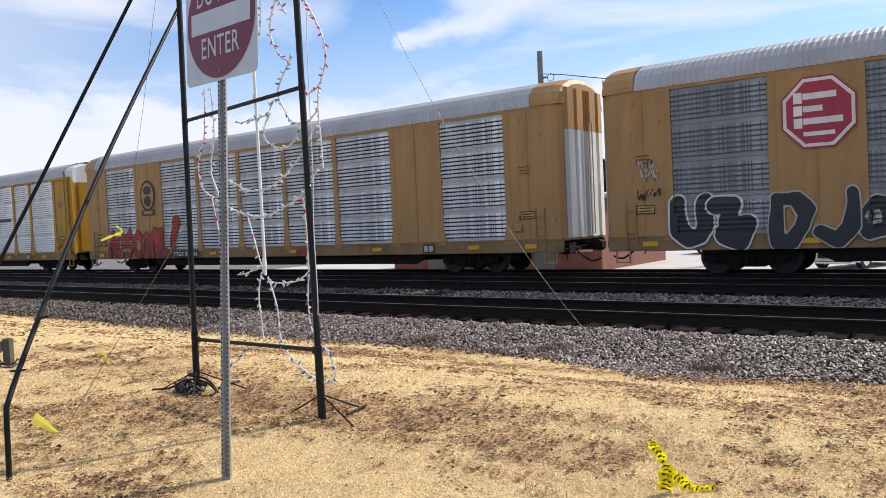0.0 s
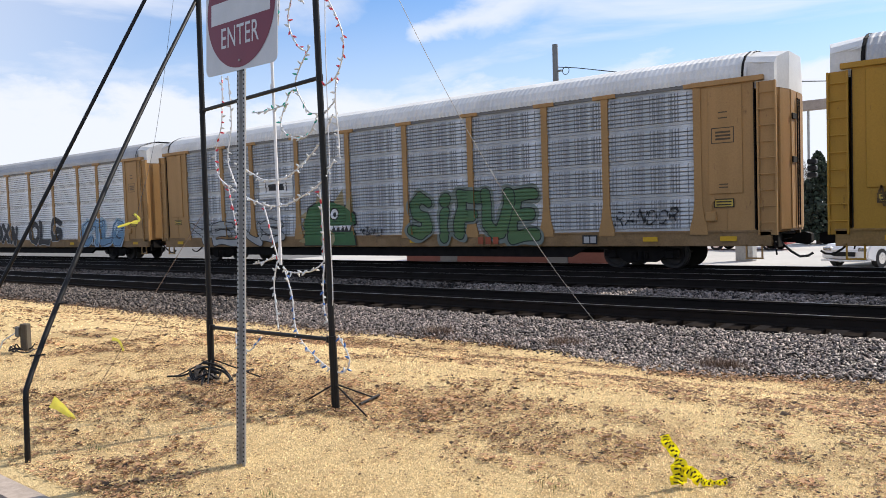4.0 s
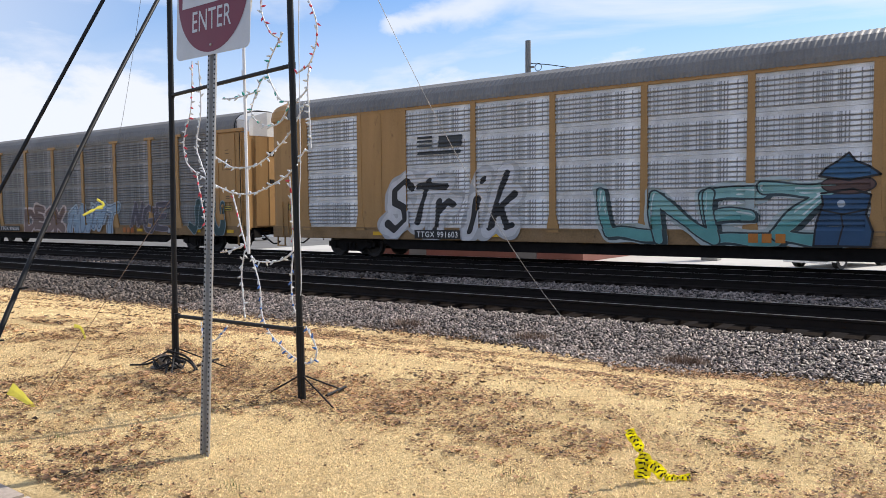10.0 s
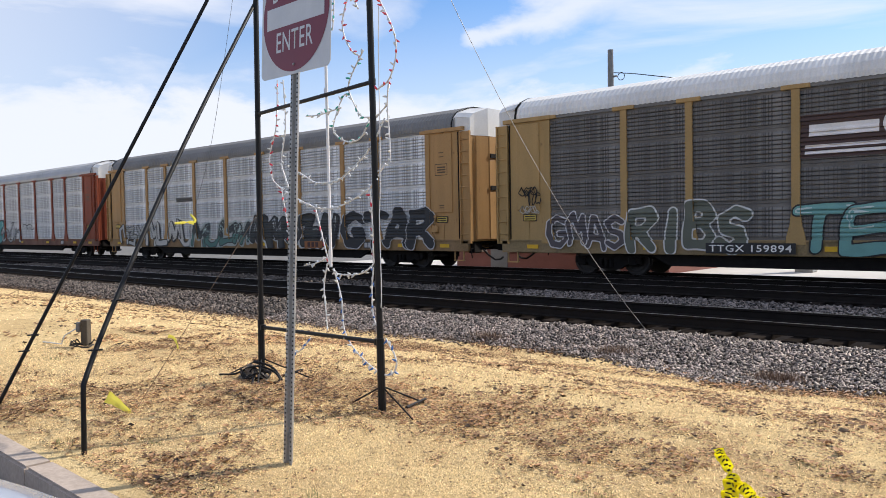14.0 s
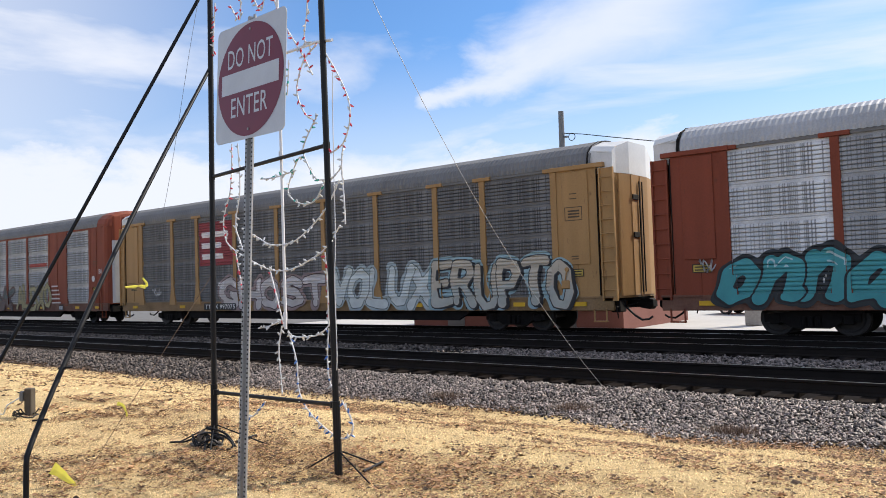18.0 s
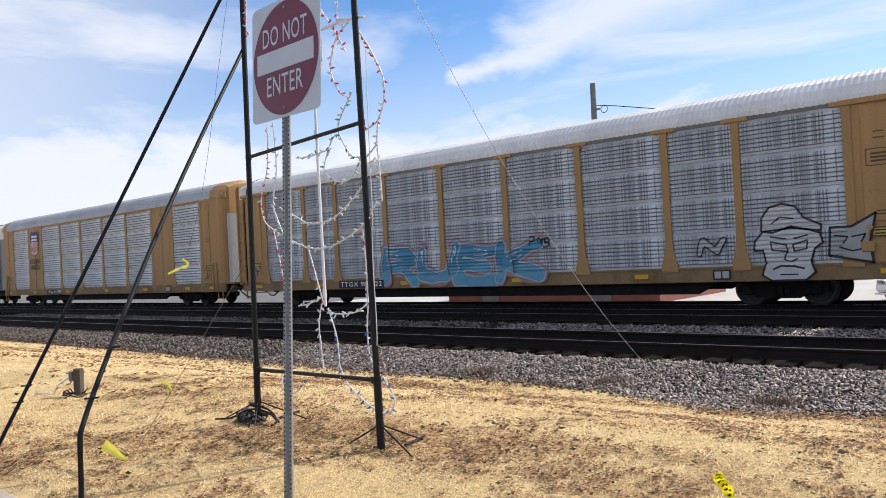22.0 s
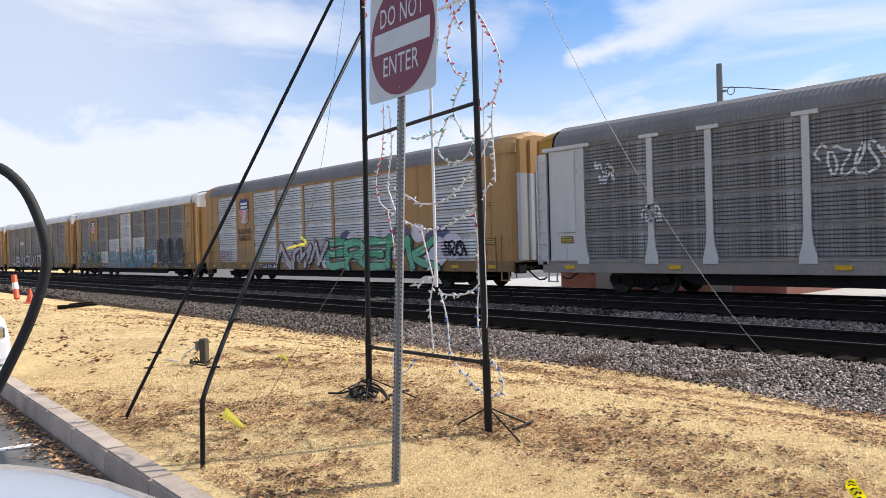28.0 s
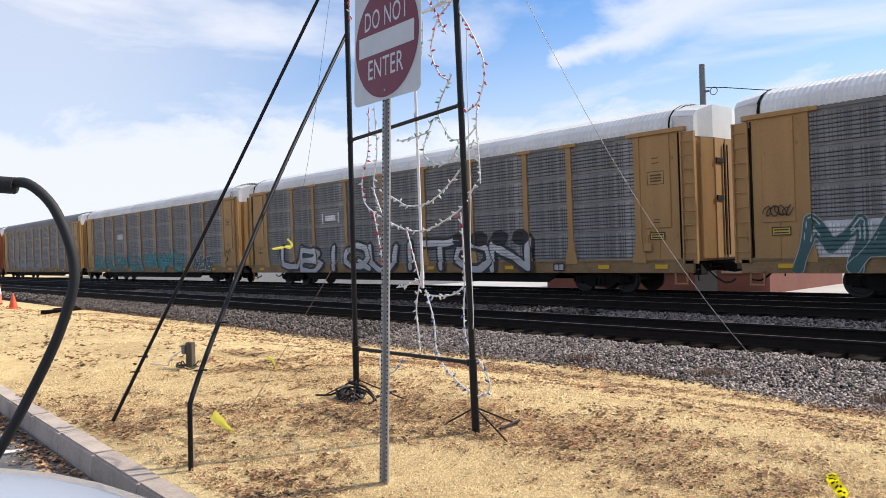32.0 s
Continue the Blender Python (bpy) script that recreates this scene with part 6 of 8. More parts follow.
    lay(n, [(flat(rect(-7.0, -4.5, 2.75, 4.75)), (0.25, 0.026, 0.03)), (flat([rect(-6.8, -4.8, 4.05, 4.3), rect(-6.8, -5.3, 3.55, 3.8), rect(-6.8, -5.2, 3.05, 3.3)]), (0.78, 0.72, 0.7))], "red plate with three white bars", "emblem")
    piece(n, "GHOST", -5.4, 1.6, 0.78, 2.1, (0.52, 0.48, 0.46), (0.06, 0.035, 0.035), (0.3, 0.22, 0.21), 0.17, 0.028, shine=(0.68, 0.65, 0.63), label="pale letters with dark outlines")
    piece(n, "VOLUX", 1.8, 7.0, 0.82, 2.3, (0.56, 0.6, 0.58), (0.1, 0.12, 0.11), (0.36, 0.42, 0.43), 0.17, 0.025, lean=0.1, label="white and grey letters")
    piece(n, "ERUPTO", 7.0, 12.6, 0.78, 2.35, (0.48, 0.42, 0.33), (0.04, 0.04, 0.04), (0.26, 0.38, 0.41), 0.17, 0.026, (0.4, 0.41, 0.37), shade=BLACK, label="tan letters with black outlines and a blue halo")
    number_plate(n, "TTGX 997075", -6.5, -4.3)
    wire_tag(n, -11.1, -10.2, 1.4, 1.8, WHITE, 2, 3, 0.015)
    wire_tag(n, -5.6, -5.0, 1.6, 2.0, WHITE, 3, 3, 0.015)
    n = 12
    bars(n, 4.6, 6.9, [(3.25, 3.45, 1)], (0.34, 0.045, 0.03))
    letters(n, "BI", 13.05, 13.35, 2.65, 2.9, (0.6, 0.55, 0.52), bold=0.02, wob=0, label="white stencilled letters", name="stencil", spacing=1.0)
    piece(n, "GRINK", -4.5, 2.4, 0.78, 2.1, (0.06, 0.085, 0.08), (0.2, 0.12, 0.11), (0.09, 0.045, 0.04), 0.13, 0.022, (0.09, 0.06, 0.055), shade=BLACK, lean=0.15, label="dark teal letters with red outlines")
    piece(n, "ALBXO", 2.9, 7.5, 0.78, 2.2, (0.3, 0.26, 0.13), (0.03, 0.025, 0.02), None, 0.14, 0.028, lean=-0.1, label="tan letters with black outlines")
    bars(n, 7.6, 8.7, [(2.05, 2.13, 0.7), (1.82, 1.9, 0.8), (1.59, 1.67, 0.9), (1.36, 1.44, 0.9), (1.13, 1.21, 1.0)], (0.55, 0.5, 0.48), "white handwritten lines as bars")
    wire_tag(n, -9.2, -5.0, 1.0, 1.8, (0.6, 0.55, 0.53), 2, 6, 0.02)
    scrawl(n, -12.0, -9.3, 0.95, 1.7, (0.3, 0.28, 0.27), (0.5, 0.46, 0.45), 4, 5, lw=0.015)
    wire_tag(n, -13.2, -12.2, 1.7, 2.5, (0.1, 0.02, 0.03), 4, 4, 0.025)
    number_plate(n, "TTGX 693273", -6.4, -4.1)
    lay(n, [(flat(disc(12.5, 2.4, 0.16)), (0.6, 0.57, 0.55))], "small white round mark", "notice")
    n = 13
    piece(n, "RUEK", -4.5, 2.9, 0.78, 2.2, (0.05, 0.2, 0.32), (0.35, 0.42, 0.47), (0.3, 0.19, 0.21), 0.19, 0.035, (0.1, 0.3, 0.42), shine=(0.5, 0.58, 0.62), lean=0.1, square=0.3, label="blue block letters with white and pink edges")
    thin(n, "P1B", 2.3, 3.2, 1.95, 2.3, BLACK, 0.09)
    cap = [(9.80, 2.0), (9.83, 2.35), (10.03, 2.62), (10.36, 2.7), (10.69, 2.6), (10.89, 2.3), (11.28, 2.1), (11.28, 1.95), (10.89, 2.0), (10.56, 2.1), (10.09, 1.95)]
    head = [(9.86, 2.0), (9.63, 1.75), (9.60, 1.5), (9.83, 1.5), (9.90, 1.15), (9.80, 0.85), (10.03, 0.7), (10.89, 0.7), (11.12, 0.9), (11.02, 1.2), (11.12, 1.5), (11.32, 1.65), (11.25, 1.9), (10.95, 2.0), (10.56, 2.05)]
    ink = stroke(cap + cap[:1], 0.026) + stroke(head + head[:1], 0.026) + stroke([(10.03, 1.72), (10.42, 1.62), (10.46, 1.45), (10.06, 1.5), (10.03, 1.72)], 0.02) + stroke([(10.59, 1.62), (10.95, 1.72), (10.92, 1.5), (10.62, 1.45), (10.59, 1.62)], 0.02)
    ink += stroke([(10.46, 1.5), (10.36, 1.25), (10.52, 1.18), (10.69, 1.25)], 0.02) + stroke([(10.09, 1.0), (10.29, 1.08), (10.62, 1.06), (10.85, 1.0)], 0.026) + stroke([(10.26, 0.85), (10.69, 0.85)], 0.018) + stroke([(10.09, 2.2), (10.29, 2.35), (10.62, 2.3)], 0.018) + stroke([(10.03, 1.85), (10.42, 1.78)], 0.02) + stroke([(10.62, 1.78), (10.95, 1.85)], 0.02)
    lay(n, [(flat([cap]), (0.5, 0.5, 0.49)), (flat([head]), (0.5, 0.5, 0.49)), (flat(ink), BLACK)], "black and white cartoon face in a cap")
    lay(n, [(flat([(11.45, 1.3), (12.45, 1.1), (12.40, 1.6), (12.55, 2.3), (12.00, 2.0), (11.50, 2.0)]), (0.33, 0.33, 0.32)), (flat(stroke([(11.45, 1.3), (12.45, 1.1), (12.40, 1.6), (12.55, 2.3), (12.00, 2.0), (11.50, 2.0), (11.45, 1.3)], 0.03) + stroke([(11.60, 1.8), (11.90, 1.75), (11.80, 1.6)], 0.02) + stroke([(12.00, 1.75), (12.30, 1.8), (12.20, 1.6)], 0.02) + stroke([(11.70, 1.5), (12.00, 1.4), (12.30, 1.45)], 0.02)), BLACK)], "small black and white tag")
    scrawl(n, 8.0, 8.9, 1.35, 1.85, (0.4, 0.4, 0.4), BLACK, 1, 3)
    number_plate(n, "TTGX 981022", -7.0, -4.6)
    n = 14
    shield(n, -8.22, 4.05, 1.25, 1.5)
    slogan(n, -9.05, -7.4, 2.35, 3.05)
    number_plate(n, "TTGX 821870", -6.4, -4.3)
    n = 15
    lay(n, [(flat([rect(-12.0, 12.0, z, z + 0.1) for z in (1.95, 2.12, 2.29)]), (0.07, 0.018, 0.028))], "three maroon stripes along the side", "stripes")
    lay(n, [(flat(rect(-7.05, -4.5, 3.75, 4.65)), (0.065, 0.012, 0.035)), (flat([rect(-6.1, -4.7, 4.1, 4.35), rect(-5.7, -4.9, 3.9, 3.96)]), (0.7, 0.68, 0.68)), (flat(disc(-6.55, 4.2, 0.28, 0.25)), (0.7, 0.66, 0.68))], "maroon plate with white bars", "emblem")
    piece(n, "GNAKR", -4.3, 2.8, 0.74, 2.3, (0.52, 0.23, 0.08), (0.14, 0.08, 0.1), (0.5, 0.27, 0.22), 0.2, 0.028, (0.46, 0.22, 0.19), shade=(0.1, 0.05, 0.06), label="orange letters with dark outlines on pink")
    piece(n, "G4SE0", 3.0, 7.2, 0.95, 2.1, (0.04, 0.042, 0.036), (0.015, 0.015, 0.015), None, 0.17, 0.04, shine=(0.13, 0.14, 0.1), label="faded black letters")
    wire_tag(n, -11.8, -7.6, 1.2, 1.75, (0.04, 0.01, 0.01), 5, 8, 0.02)
    number_plate(n, "TTGX 705752", -6.7, -4.4)
    n = 16
    piece(n, "012140521", 1.4, 9.7, 0.74, 2.3, (0.02, 0.02, 0.02), (0.36, 0.36, 0.36), (0.02, 0.02, 0.02), 0.12, 0.035, shine=(0.4, 0.4, 0.4), lean=0.15, label="tangled black and white letter shapes", lap=1.3)
    for i, (a, b, c, d) in enumerate([(-11.5, -10.6, 3.6, 4.5), (-4.2, -2.0, 3.2, 4.2), (-9.6, -8.8, 2.3, 2.9), (1.6, 4.2, 3.4, 4.4), (7.4, 9.0, 3.3, 4.2)]):
        wire_tag(n, a, b, c, d, WHITE, i + 2, 4, 0.035)
    n = 17
    shield(n, -8.22, 4.05, 1.15, 1.45)
    slogan(n, -9.05, -7.4, 2.35, 3.05)
    lay(n, [(flat([disc(x, z, r, 0.7 * r) for x, z, r in ((0.9, 1.3, 0.5), (2.6, 2.15, 0.6), (7.0, 2.25, 0.7), (9.6, 2.0, 0.8))]), (0.1, 0.1, 0.2)), (flat([disc(x, z, r, 0.8 * r) for x, z, r in ((0.75, 1.1, 0.4), (3.1, 2.1, 0.5), (4.6, 2.2, 0.55), (5.9, 2.25, 0.4), (8.3, 2.3, 0.5), (9.4, 1.5, 0.8), (10.4, 1.7, 0.7))]), (0.6, 0.58, 0.64))], "white and dark blue cloud shapes")
    piece(n, "EREMK", 0.9, 9.4, 0.74, 2.2, (0.09, 0.38, 0.22), (0.015, 0.03, 0.02), None, 0.16, 0.035, (0.16, 0.44, 0.28), shine=(0.45, 0.66, 0.54), shade=BLACK, lean=-0.15, label="green angular letters with black outlines", lap=1.25)
    wire_tag(n, 9.9, 11.4, 1.3, 2.0, BLACK, 3, 4, 0.05)
    piece(n, "N15", -4.2, 0.7, 0.76, 2.1, (0.5, 0.46, 0.47), BLACK, (0.33, 0.2, 0.24), 0.13, 0.04, lean=0.25, shade=BLACK, label="white letters with black outlines")
    thin(n, "OP14", -11.8, -10.1, 1.15, 1.85, (0.32, 0.08, 0.16), 0.07)
    thin(n, "LAVR4", -9.1, -7.4, 1.1, 2.0, (0.08, 0.16, 0.24), 0.05)
    number_plate(n, "TTGX 821684", -6.4, -4.3)
    n = 18
    shield(n, -8.22, 4.25, 0.95, 1.1)
    piece(n, "MAV0", -12.1, -6.3, 0.72, 2.3, (0.04, 0.1, 0.1), (0.36, 0.4, 0.4), None, 0.14, 0.018, shine=(0.4, 0.44, 0.43), lean=0.15, label="dark teal letters in thin white lines", lap=1.25)
    piece(n, "1251", -4.2, -0.4, 0.74, 2.0, (0.2, 0.33, 0.36), (0.04, 0.06, 0.07), (0.3, 0.27, 0.32), 0.13, 0.03, lean=0.2, label="pale blue angular shapes")
    piece(n, "14K52", -0.1, 6.0, 0.76, 2.15, (0.1, 0.29, 0.35), (0.03, 0.06, 0.08), (0.28, 0.24, 0.3), 0.13, 0.03, (0.07, 0.22, 0.29), shine=(0.42, 0.55, 0.58), lean=0.2, label="teal letter shapes")
    for i in range(3):
        lay(n, [(flat(disc(7.6 + 1.75 * i, 2.0, 0.93, 0.95)), (0.36, 0.36, 0.37)), (flat(disc(7.6 + 1.75 * i, 2.0, 0.88, 0.9)), (0.03, 0.03, 0.033))], "black disc with a pale outline")
    piece(n, "0U4", 6.9, 12.0, 0.74, 1.9, (0.03, 0.03, 0.033), (0.33, 0.33, 0.34), None, 0.22, 0.025, label="black bubble shapes with pale outlines")
    number_plate(n, "TTGX 963690", -6.7, -4.4)
    for q, x, z, w, h, col in ((4, -12.7, 2.2, 1.0, 0.3, BLACK), (4, -12.75, 2.75, 0.8, 0.25, (0.6, 0.56, 0.5)), (4, -12.6, 1.55, 0.9, 0.25, (0.6, 0.56, 0.5)), (8, 12.7, 2.3, 1.0, 0.3, BLACK), (8, -12.7, 2.7, 1.0, 0.35, BLACK), (8, -12.7, 2.1, 0.9, 0.3, (0.62, 0.58, 0.5)), (5, -12.7, 1.45, 0.6, 0.3, (0.2, 0.08, 0.04)), (6, 12.6, 2.3, 0.9, 0.3, BLACK), (13, -12.7, 1.6, 0.6, 0.25, (0.5, 0.46, 0.4)), (18, -12.75, 2.4, 0.9, 0.35, (0.1, 0.07, 0.04)), (2, -12.7, 1.9, 0.6, 0.6, (0.12, 0.07, 0.02))):
        wire_tag(q, x - w / 2, x + w / 2, z - h / 2, z + h / 2, col, int(x * 10 + q), 5, 0.016)
    n = 19
    piece(n, "UBIQUITON", -10.4, 7.3, 0.73, 2.0, (0.5, 0.5, 0.5), (0.02, 0.02, 0.022), (0.03, 0.03, 0.032), 0.14, 0.05, (0.4, 0.4, 0.41), shade=BLACK, label="white block letters with black shadow")
    lay(n, [(flat([disc(3.6 + 1.1 * i, 2.0, 0.45, 0.3) for i in range(4)]), BLACK)], "black cloud shapes")
    lay(n, [(flat(rect(-6.6, -4.7, 2.9, 3.8)), (0.2, 0.2, 0.2)), (flat([rect(-6.4, -6.3, 3.1, 3.6), rect(-5.0, -4.9, 3.1, 3.6), rect(-6.1, -5.2, 3.22, 3.48)]), (0.7, 0.7, 0.7))], "dark field with plain pale bars", "emblem")
    n = 20
    piece(n, "B0AO15UX", -11.7, -0.9, 0.78, 2.0, (0.03, 0.2, 0.21), (0.02, 0.05, 0.055), None, 0.15, 0.035, shine=(0.3, 0.42, 0.42), label="teal letter shapes")
    scrawl(n, -0.4, 6.0, 0.8, 2.1, (0.02, 0.22, 0.24), BLACK, 5, 3, "teal letter shapes")
    scrawl(n, 7.6, 10.5, 0.8, 1.7, (0.05, 0.08, 0.08), (0.35, 0.42, 0.42), 3, 4)
    bars(n, -6.2, -5.0, [(3.2, 3.6, 1)], (0.5, 0.5, 0.5))
    scrawl(21, -8.0, 4.0, 0.8, 1.7, (0.2, 0.2, 0.2), (0.35, 0.35, 0.35), 7, 2, lw=0.02)
    scrawl(22, -10.0, 2.0, 0.8, 1.9, (0.06, 0.16, 0.16), BLACK, 7, 2)


paint_train()


def smooth_path(pts, n=6):
    """A soft curve through a few points."""
    P = [Vector(p) for p in pts]
    P = [P[0] * 2 - P[1]] + P + [P[-1] * 2 - P[-2]]
    out = []
    for i in range(1, len(P) - 2):
        a, b, c, d = P[i - 1:i + 3]
        for k in range(n):
            t = k / n
            out.append(0.5 * ((2 * b) + (c - a) * t + (2 * a - 5 * b + 4 * c - d) * t * t + (3 * b - a - 3 * c + d) * t ** 3))
    return out + [P[-2]]


# ---- road sign ----
def rounded(w, h, r, n=5):
    pts = []
    for cx, cz, a0 in ((w - r, h - r, 0), (-w + r, h - r, 90), (-w + r, -h + r, 180), (w - r, -h + r, 270)):
        for i in range(n + 1):
            a = radians(a0 + 90 * i / n)
            pts.append((cx + r * math.cos(a), cz + r * math.sin(a)))
    return pts


def flat_letters(text, x0, x1, z0, z1, y, bold=0.0, spacing=1.05):
    me = text_mesh(text, 1.0, bold, 0, 1, spacing)
    fit_box(me, x0, x1, z0, z1)
    for v in me.vertices:
        v.co = (v.co.x, y, v.co.y)
    return me


def road_sign():
    sg = thing("road_sign", "red and white do not enter sign on a perforated steel post", "road sign", pose(-3.504, 2.626, 0, -2.37, 0.7, -3.84))
    # hat-section post with two rows of punched holes
    prof = [(-0.037, -0.03), (-0.037, -0.026), (-0.02, -0.026), (-0.015, -0.006), (0.015, -0.006), (0.02, -0.026), (0.037, -0.026), (0.037, -0.03), (0.018, -0.03), (0.013, -0.01), (-0.013, -0.01), (-0.018, -0.03)]
    me = bpy.data.meshes.new("post")
    n = len(prof)
    me.from_pydata([(x, y, z) for z in (-0.2, 2.86) for x, y in prof], [], [(i, (i + 1) % n, n + (i + 1) % n, n + i) for i in range(n)])
    p = link("post", me, M["galv"], sg, "galvanised perforated steel post")
    me = bpy.data.meshes.new("post_foot")
    me.from_pydata([(x * 1.1, y - 0.003, z) for z in (-0.2, 0.5) for x, y in prof], [], [(i, (i + 1) % n, n + (i + 1) % n, n + i) for i in range(n)])
    link("post_foot", me, M["galv"], sg, "wider anchor sleeve of the post")
    bm = bmesh.new()
    for i in range(108):
        for x in (-0.028, 0.028):
            bmesh.ops.create_cone(bm, cap_ends=True, segments=8, radius1=0.0056, radius2=0.0056, depth=0.002, matrix=pose(x, -0.0308 - (0.0025 if i < 20 else 0), 0.02 + i * 0.0254, 90))
    part("punched_holes", bm, M["under"], sg, "rows of punched holes")
    bm = bmesh.new()
    prism(bm, rounded(0.338, 0.338, 0.04), -0.0345, -0.032)
    pl = part("sign_plate", bm, M["sign_white"], sg, "square white sign plate with rounded corners")
    pl.location = (0, 0, 2.495)
    me = bpy.data.meshes.new("red_disc")
    pts = [(0.322 * math.cos(a), 0.322 * math.sin(a)) for a in np.linspace(0, 2 * math.pi, 64, endpoint=False)]
    me.from_pydata([(x, -0.036, z) for x, z in pts], [], [list(range(64))])
    link("red_disc", me, M["sign_red"], pl, "dark red disc")
    me = bpy.data.meshes.new("white_bar")
    me.from_pydata([(x, -0.0375, z) for x, z in rect(-0.28, 0.28, -0.06, 0.06)], [], [(0, 1, 2, 3)])
    link("white_bar", me, M["sign_white"], pl)
    link("wording", flat_letters("DO NOT", -0.22, 0.22, 0.088, 0.2, -0.0375, 0.004), M["sign_white"], pl, "white words do not")
    link("wording", flat_letters("ENTER", -0.178, 0.178, -0.2, -0.088, -0.0375, 0.004), M["sign_white"], pl, "white word enter")
    bm = bmesh.new()
    for z in (0.285, -0.285):
        rod(bm, (0, -0.034, z), (0, -0.042, z), 0.007, 8)
    part("bolt", bm, M["galv"], pl)


road_sign()

# ---- light display stand ----
LEG_R, LEG_L = Vector((-3.94, 3.736, 0)), Vector((-5.614, 3.903, 0))
U_DIR = (LEG_L - LEG_R).normalized()


def on_stand(u, z, back=0.0):
    p = LEG_R + U_DIR * u
    return Vector((p.x - U_DIR.y * back * -1, p.y + abs(U_DIR.x) * back, z))


def stand():
    st = thing("display_stand", "black steel pipe stand braced on the lawn for a light display", "display stand")
    legs = ((on_stand(0.0, 0), on_stand(0.075, 4.3)), (on_stand(1.688, 0), on_stand(1.605, 4.3)))
    for a, b in legs:
        bm = bmesh.new()
        rod(bm, a + Vector((0, 0, -0.1)), b, 0.0225, 12)
        rod(bm, a + Vector((0, 0, -0.05)), a + (b - a) * 0.12, 0.028, 12)
        part("leg", bm, M["black"], st, "black steel pipe leg")
    for z, r in ((0.49, 0.0155), (2.31, 0.0155), (3.9, 0.0155)):
        bm = bmesh.new()
        rod(bm, on_stand(0.02, z), on_stand(1.66, z - 0.04), r, 10)
        part("crossbar", bm, M["black"], st)
        for u in (0.04, 1.64):
            bm = bmesh.new()
            rod(bm, on_stand(u, z - 0.022 - 0.024 * u), on_stand(u, z + 0.022 - 0.024 * u), 0.0255, 10)
            part("clamp", bm, M["black"], st)
    # ground braces
    top = on_stand(1.646, 3.2)
    knee = Vector((-4.585, 1.95, 0.41))
    bow = [knee.lerp(top, k) + Vector((-0.046, -0.036, 0)) * q for k, q in ((0.04, 0.25), (0.12, 0.55), (0.28, 0.85), (0.48, 1.0), (0.7, 0.7), (0.85, 0.35))]
    tube("brace", [(-4.6, 1.945, -0.08), (-4.588, 1.948, 0.36)] + [tuple(q) for q in smooth_path([knee] + bow + [top], 4)], 0.0155, M["black"], st, "bent black pipe brace")
    tube("brace", [(-6.365, 2.05, -0.02), tuple(on_stand(1.621, 3.971))], 0.014, M["black"], st, "straight black pipe brace")
    for p, q, n in (((-4.6, 1.94, 0.42), top, (0.06, 0.16)), ((-6.365, 2.05, 0.0), on_stand(1.621, 3.971), (0.1, 0.13))):
        for k in n:
            c = Vector(p).lerp(Vector(q), k)
            bm = bmesh.new()
            rod(bm, c + Vector((-0.05, -0.02, 0)), c + Vector((0.05, 0.02, 0.01)), 0.006, 6)
            part("pin", bm, M["black"], st)
    # splayed feet
    for base, ends in ((LEG_R, ((-0.36, 0.02, 0.0), (0.33, -0.03, 0.0), (0.04, 0.38, 0.0))), (LEG_L, ((-0.42, -0.06, 0), (0.3, -0.26, 0), (0.45, 0.2, 0.02)))):
        for dx, dy, dz in ends:
            bm = bmesh.new()
            rod(bm, base + Vector((0, 0, 0.18)), base + Vector((dx, dy, dz)), 0.006, 6)
            part("foot_rod", bm, M["black"], st)
        bm = bmesh.new()
        a, b = base + Vector((0.1, 0.14, 0.015)), base + Vector((0.04, 0.4, 0.02))
        rod(bm, a, b, 0.013, 6)
        part("foot_bar", bm, M["black"], st)


stand()


BULBS = {"r": "bulb_red", "w": "bulb_white", "b": "bulb_blue", "g": "bulb_green"}


bm = bmesh.new()
rod(bm, (0, 0, 0), (0, 0, 0.013), 0.006, 6, 0.0075)
rod(bm, (0, 0, 0.012), (0, 0, 0.034), 0.009, 6, 0.0035)
BULB = to_mesh(bm, "bulb")


def light_string(pts, colours, back=0.012, thin=False):
    """One run of small lights: a cord with stubby bulbs. pts: (u, z) on the stand."""
    path = smooth_path([on_stand(u, z, back) for u, z in pts])
    obj = tube("light_string", [tuple(p) for p in path], 0.0035 if thin else 0.0055, M["cord_white"], res=1)
    tagged(obj, "small unlit coloured bulbs on white cord hung on a stand", "light string", "strings of lights")
    if not colours:
        return obj
    rnd = random.Random(len(pts) + int(pts[0][0] * 1000))
    step, left, k = 0.042, 0.03, 0
    for a, b in zip(path, path[1:]):
        d = (b - a).length
        while left < d:
            p = a.lerp(b, left / d)
            c = colours[k % len(colours)]
            k += 1
            way = Vector((rnd.uniform(-1, 1), rnd.uniform(-1, 0.6), rnd.uniform(-1, 0.8))).normalized()
            o = link("bulb", BULB, M[BULBS[c]], obj)
            o.matrix_basis = Matrix.Translation(p) @ way.to_track_quat("Z", "Y").to_matrix().to_4x4()
            left += step
        left -= d
    return obj


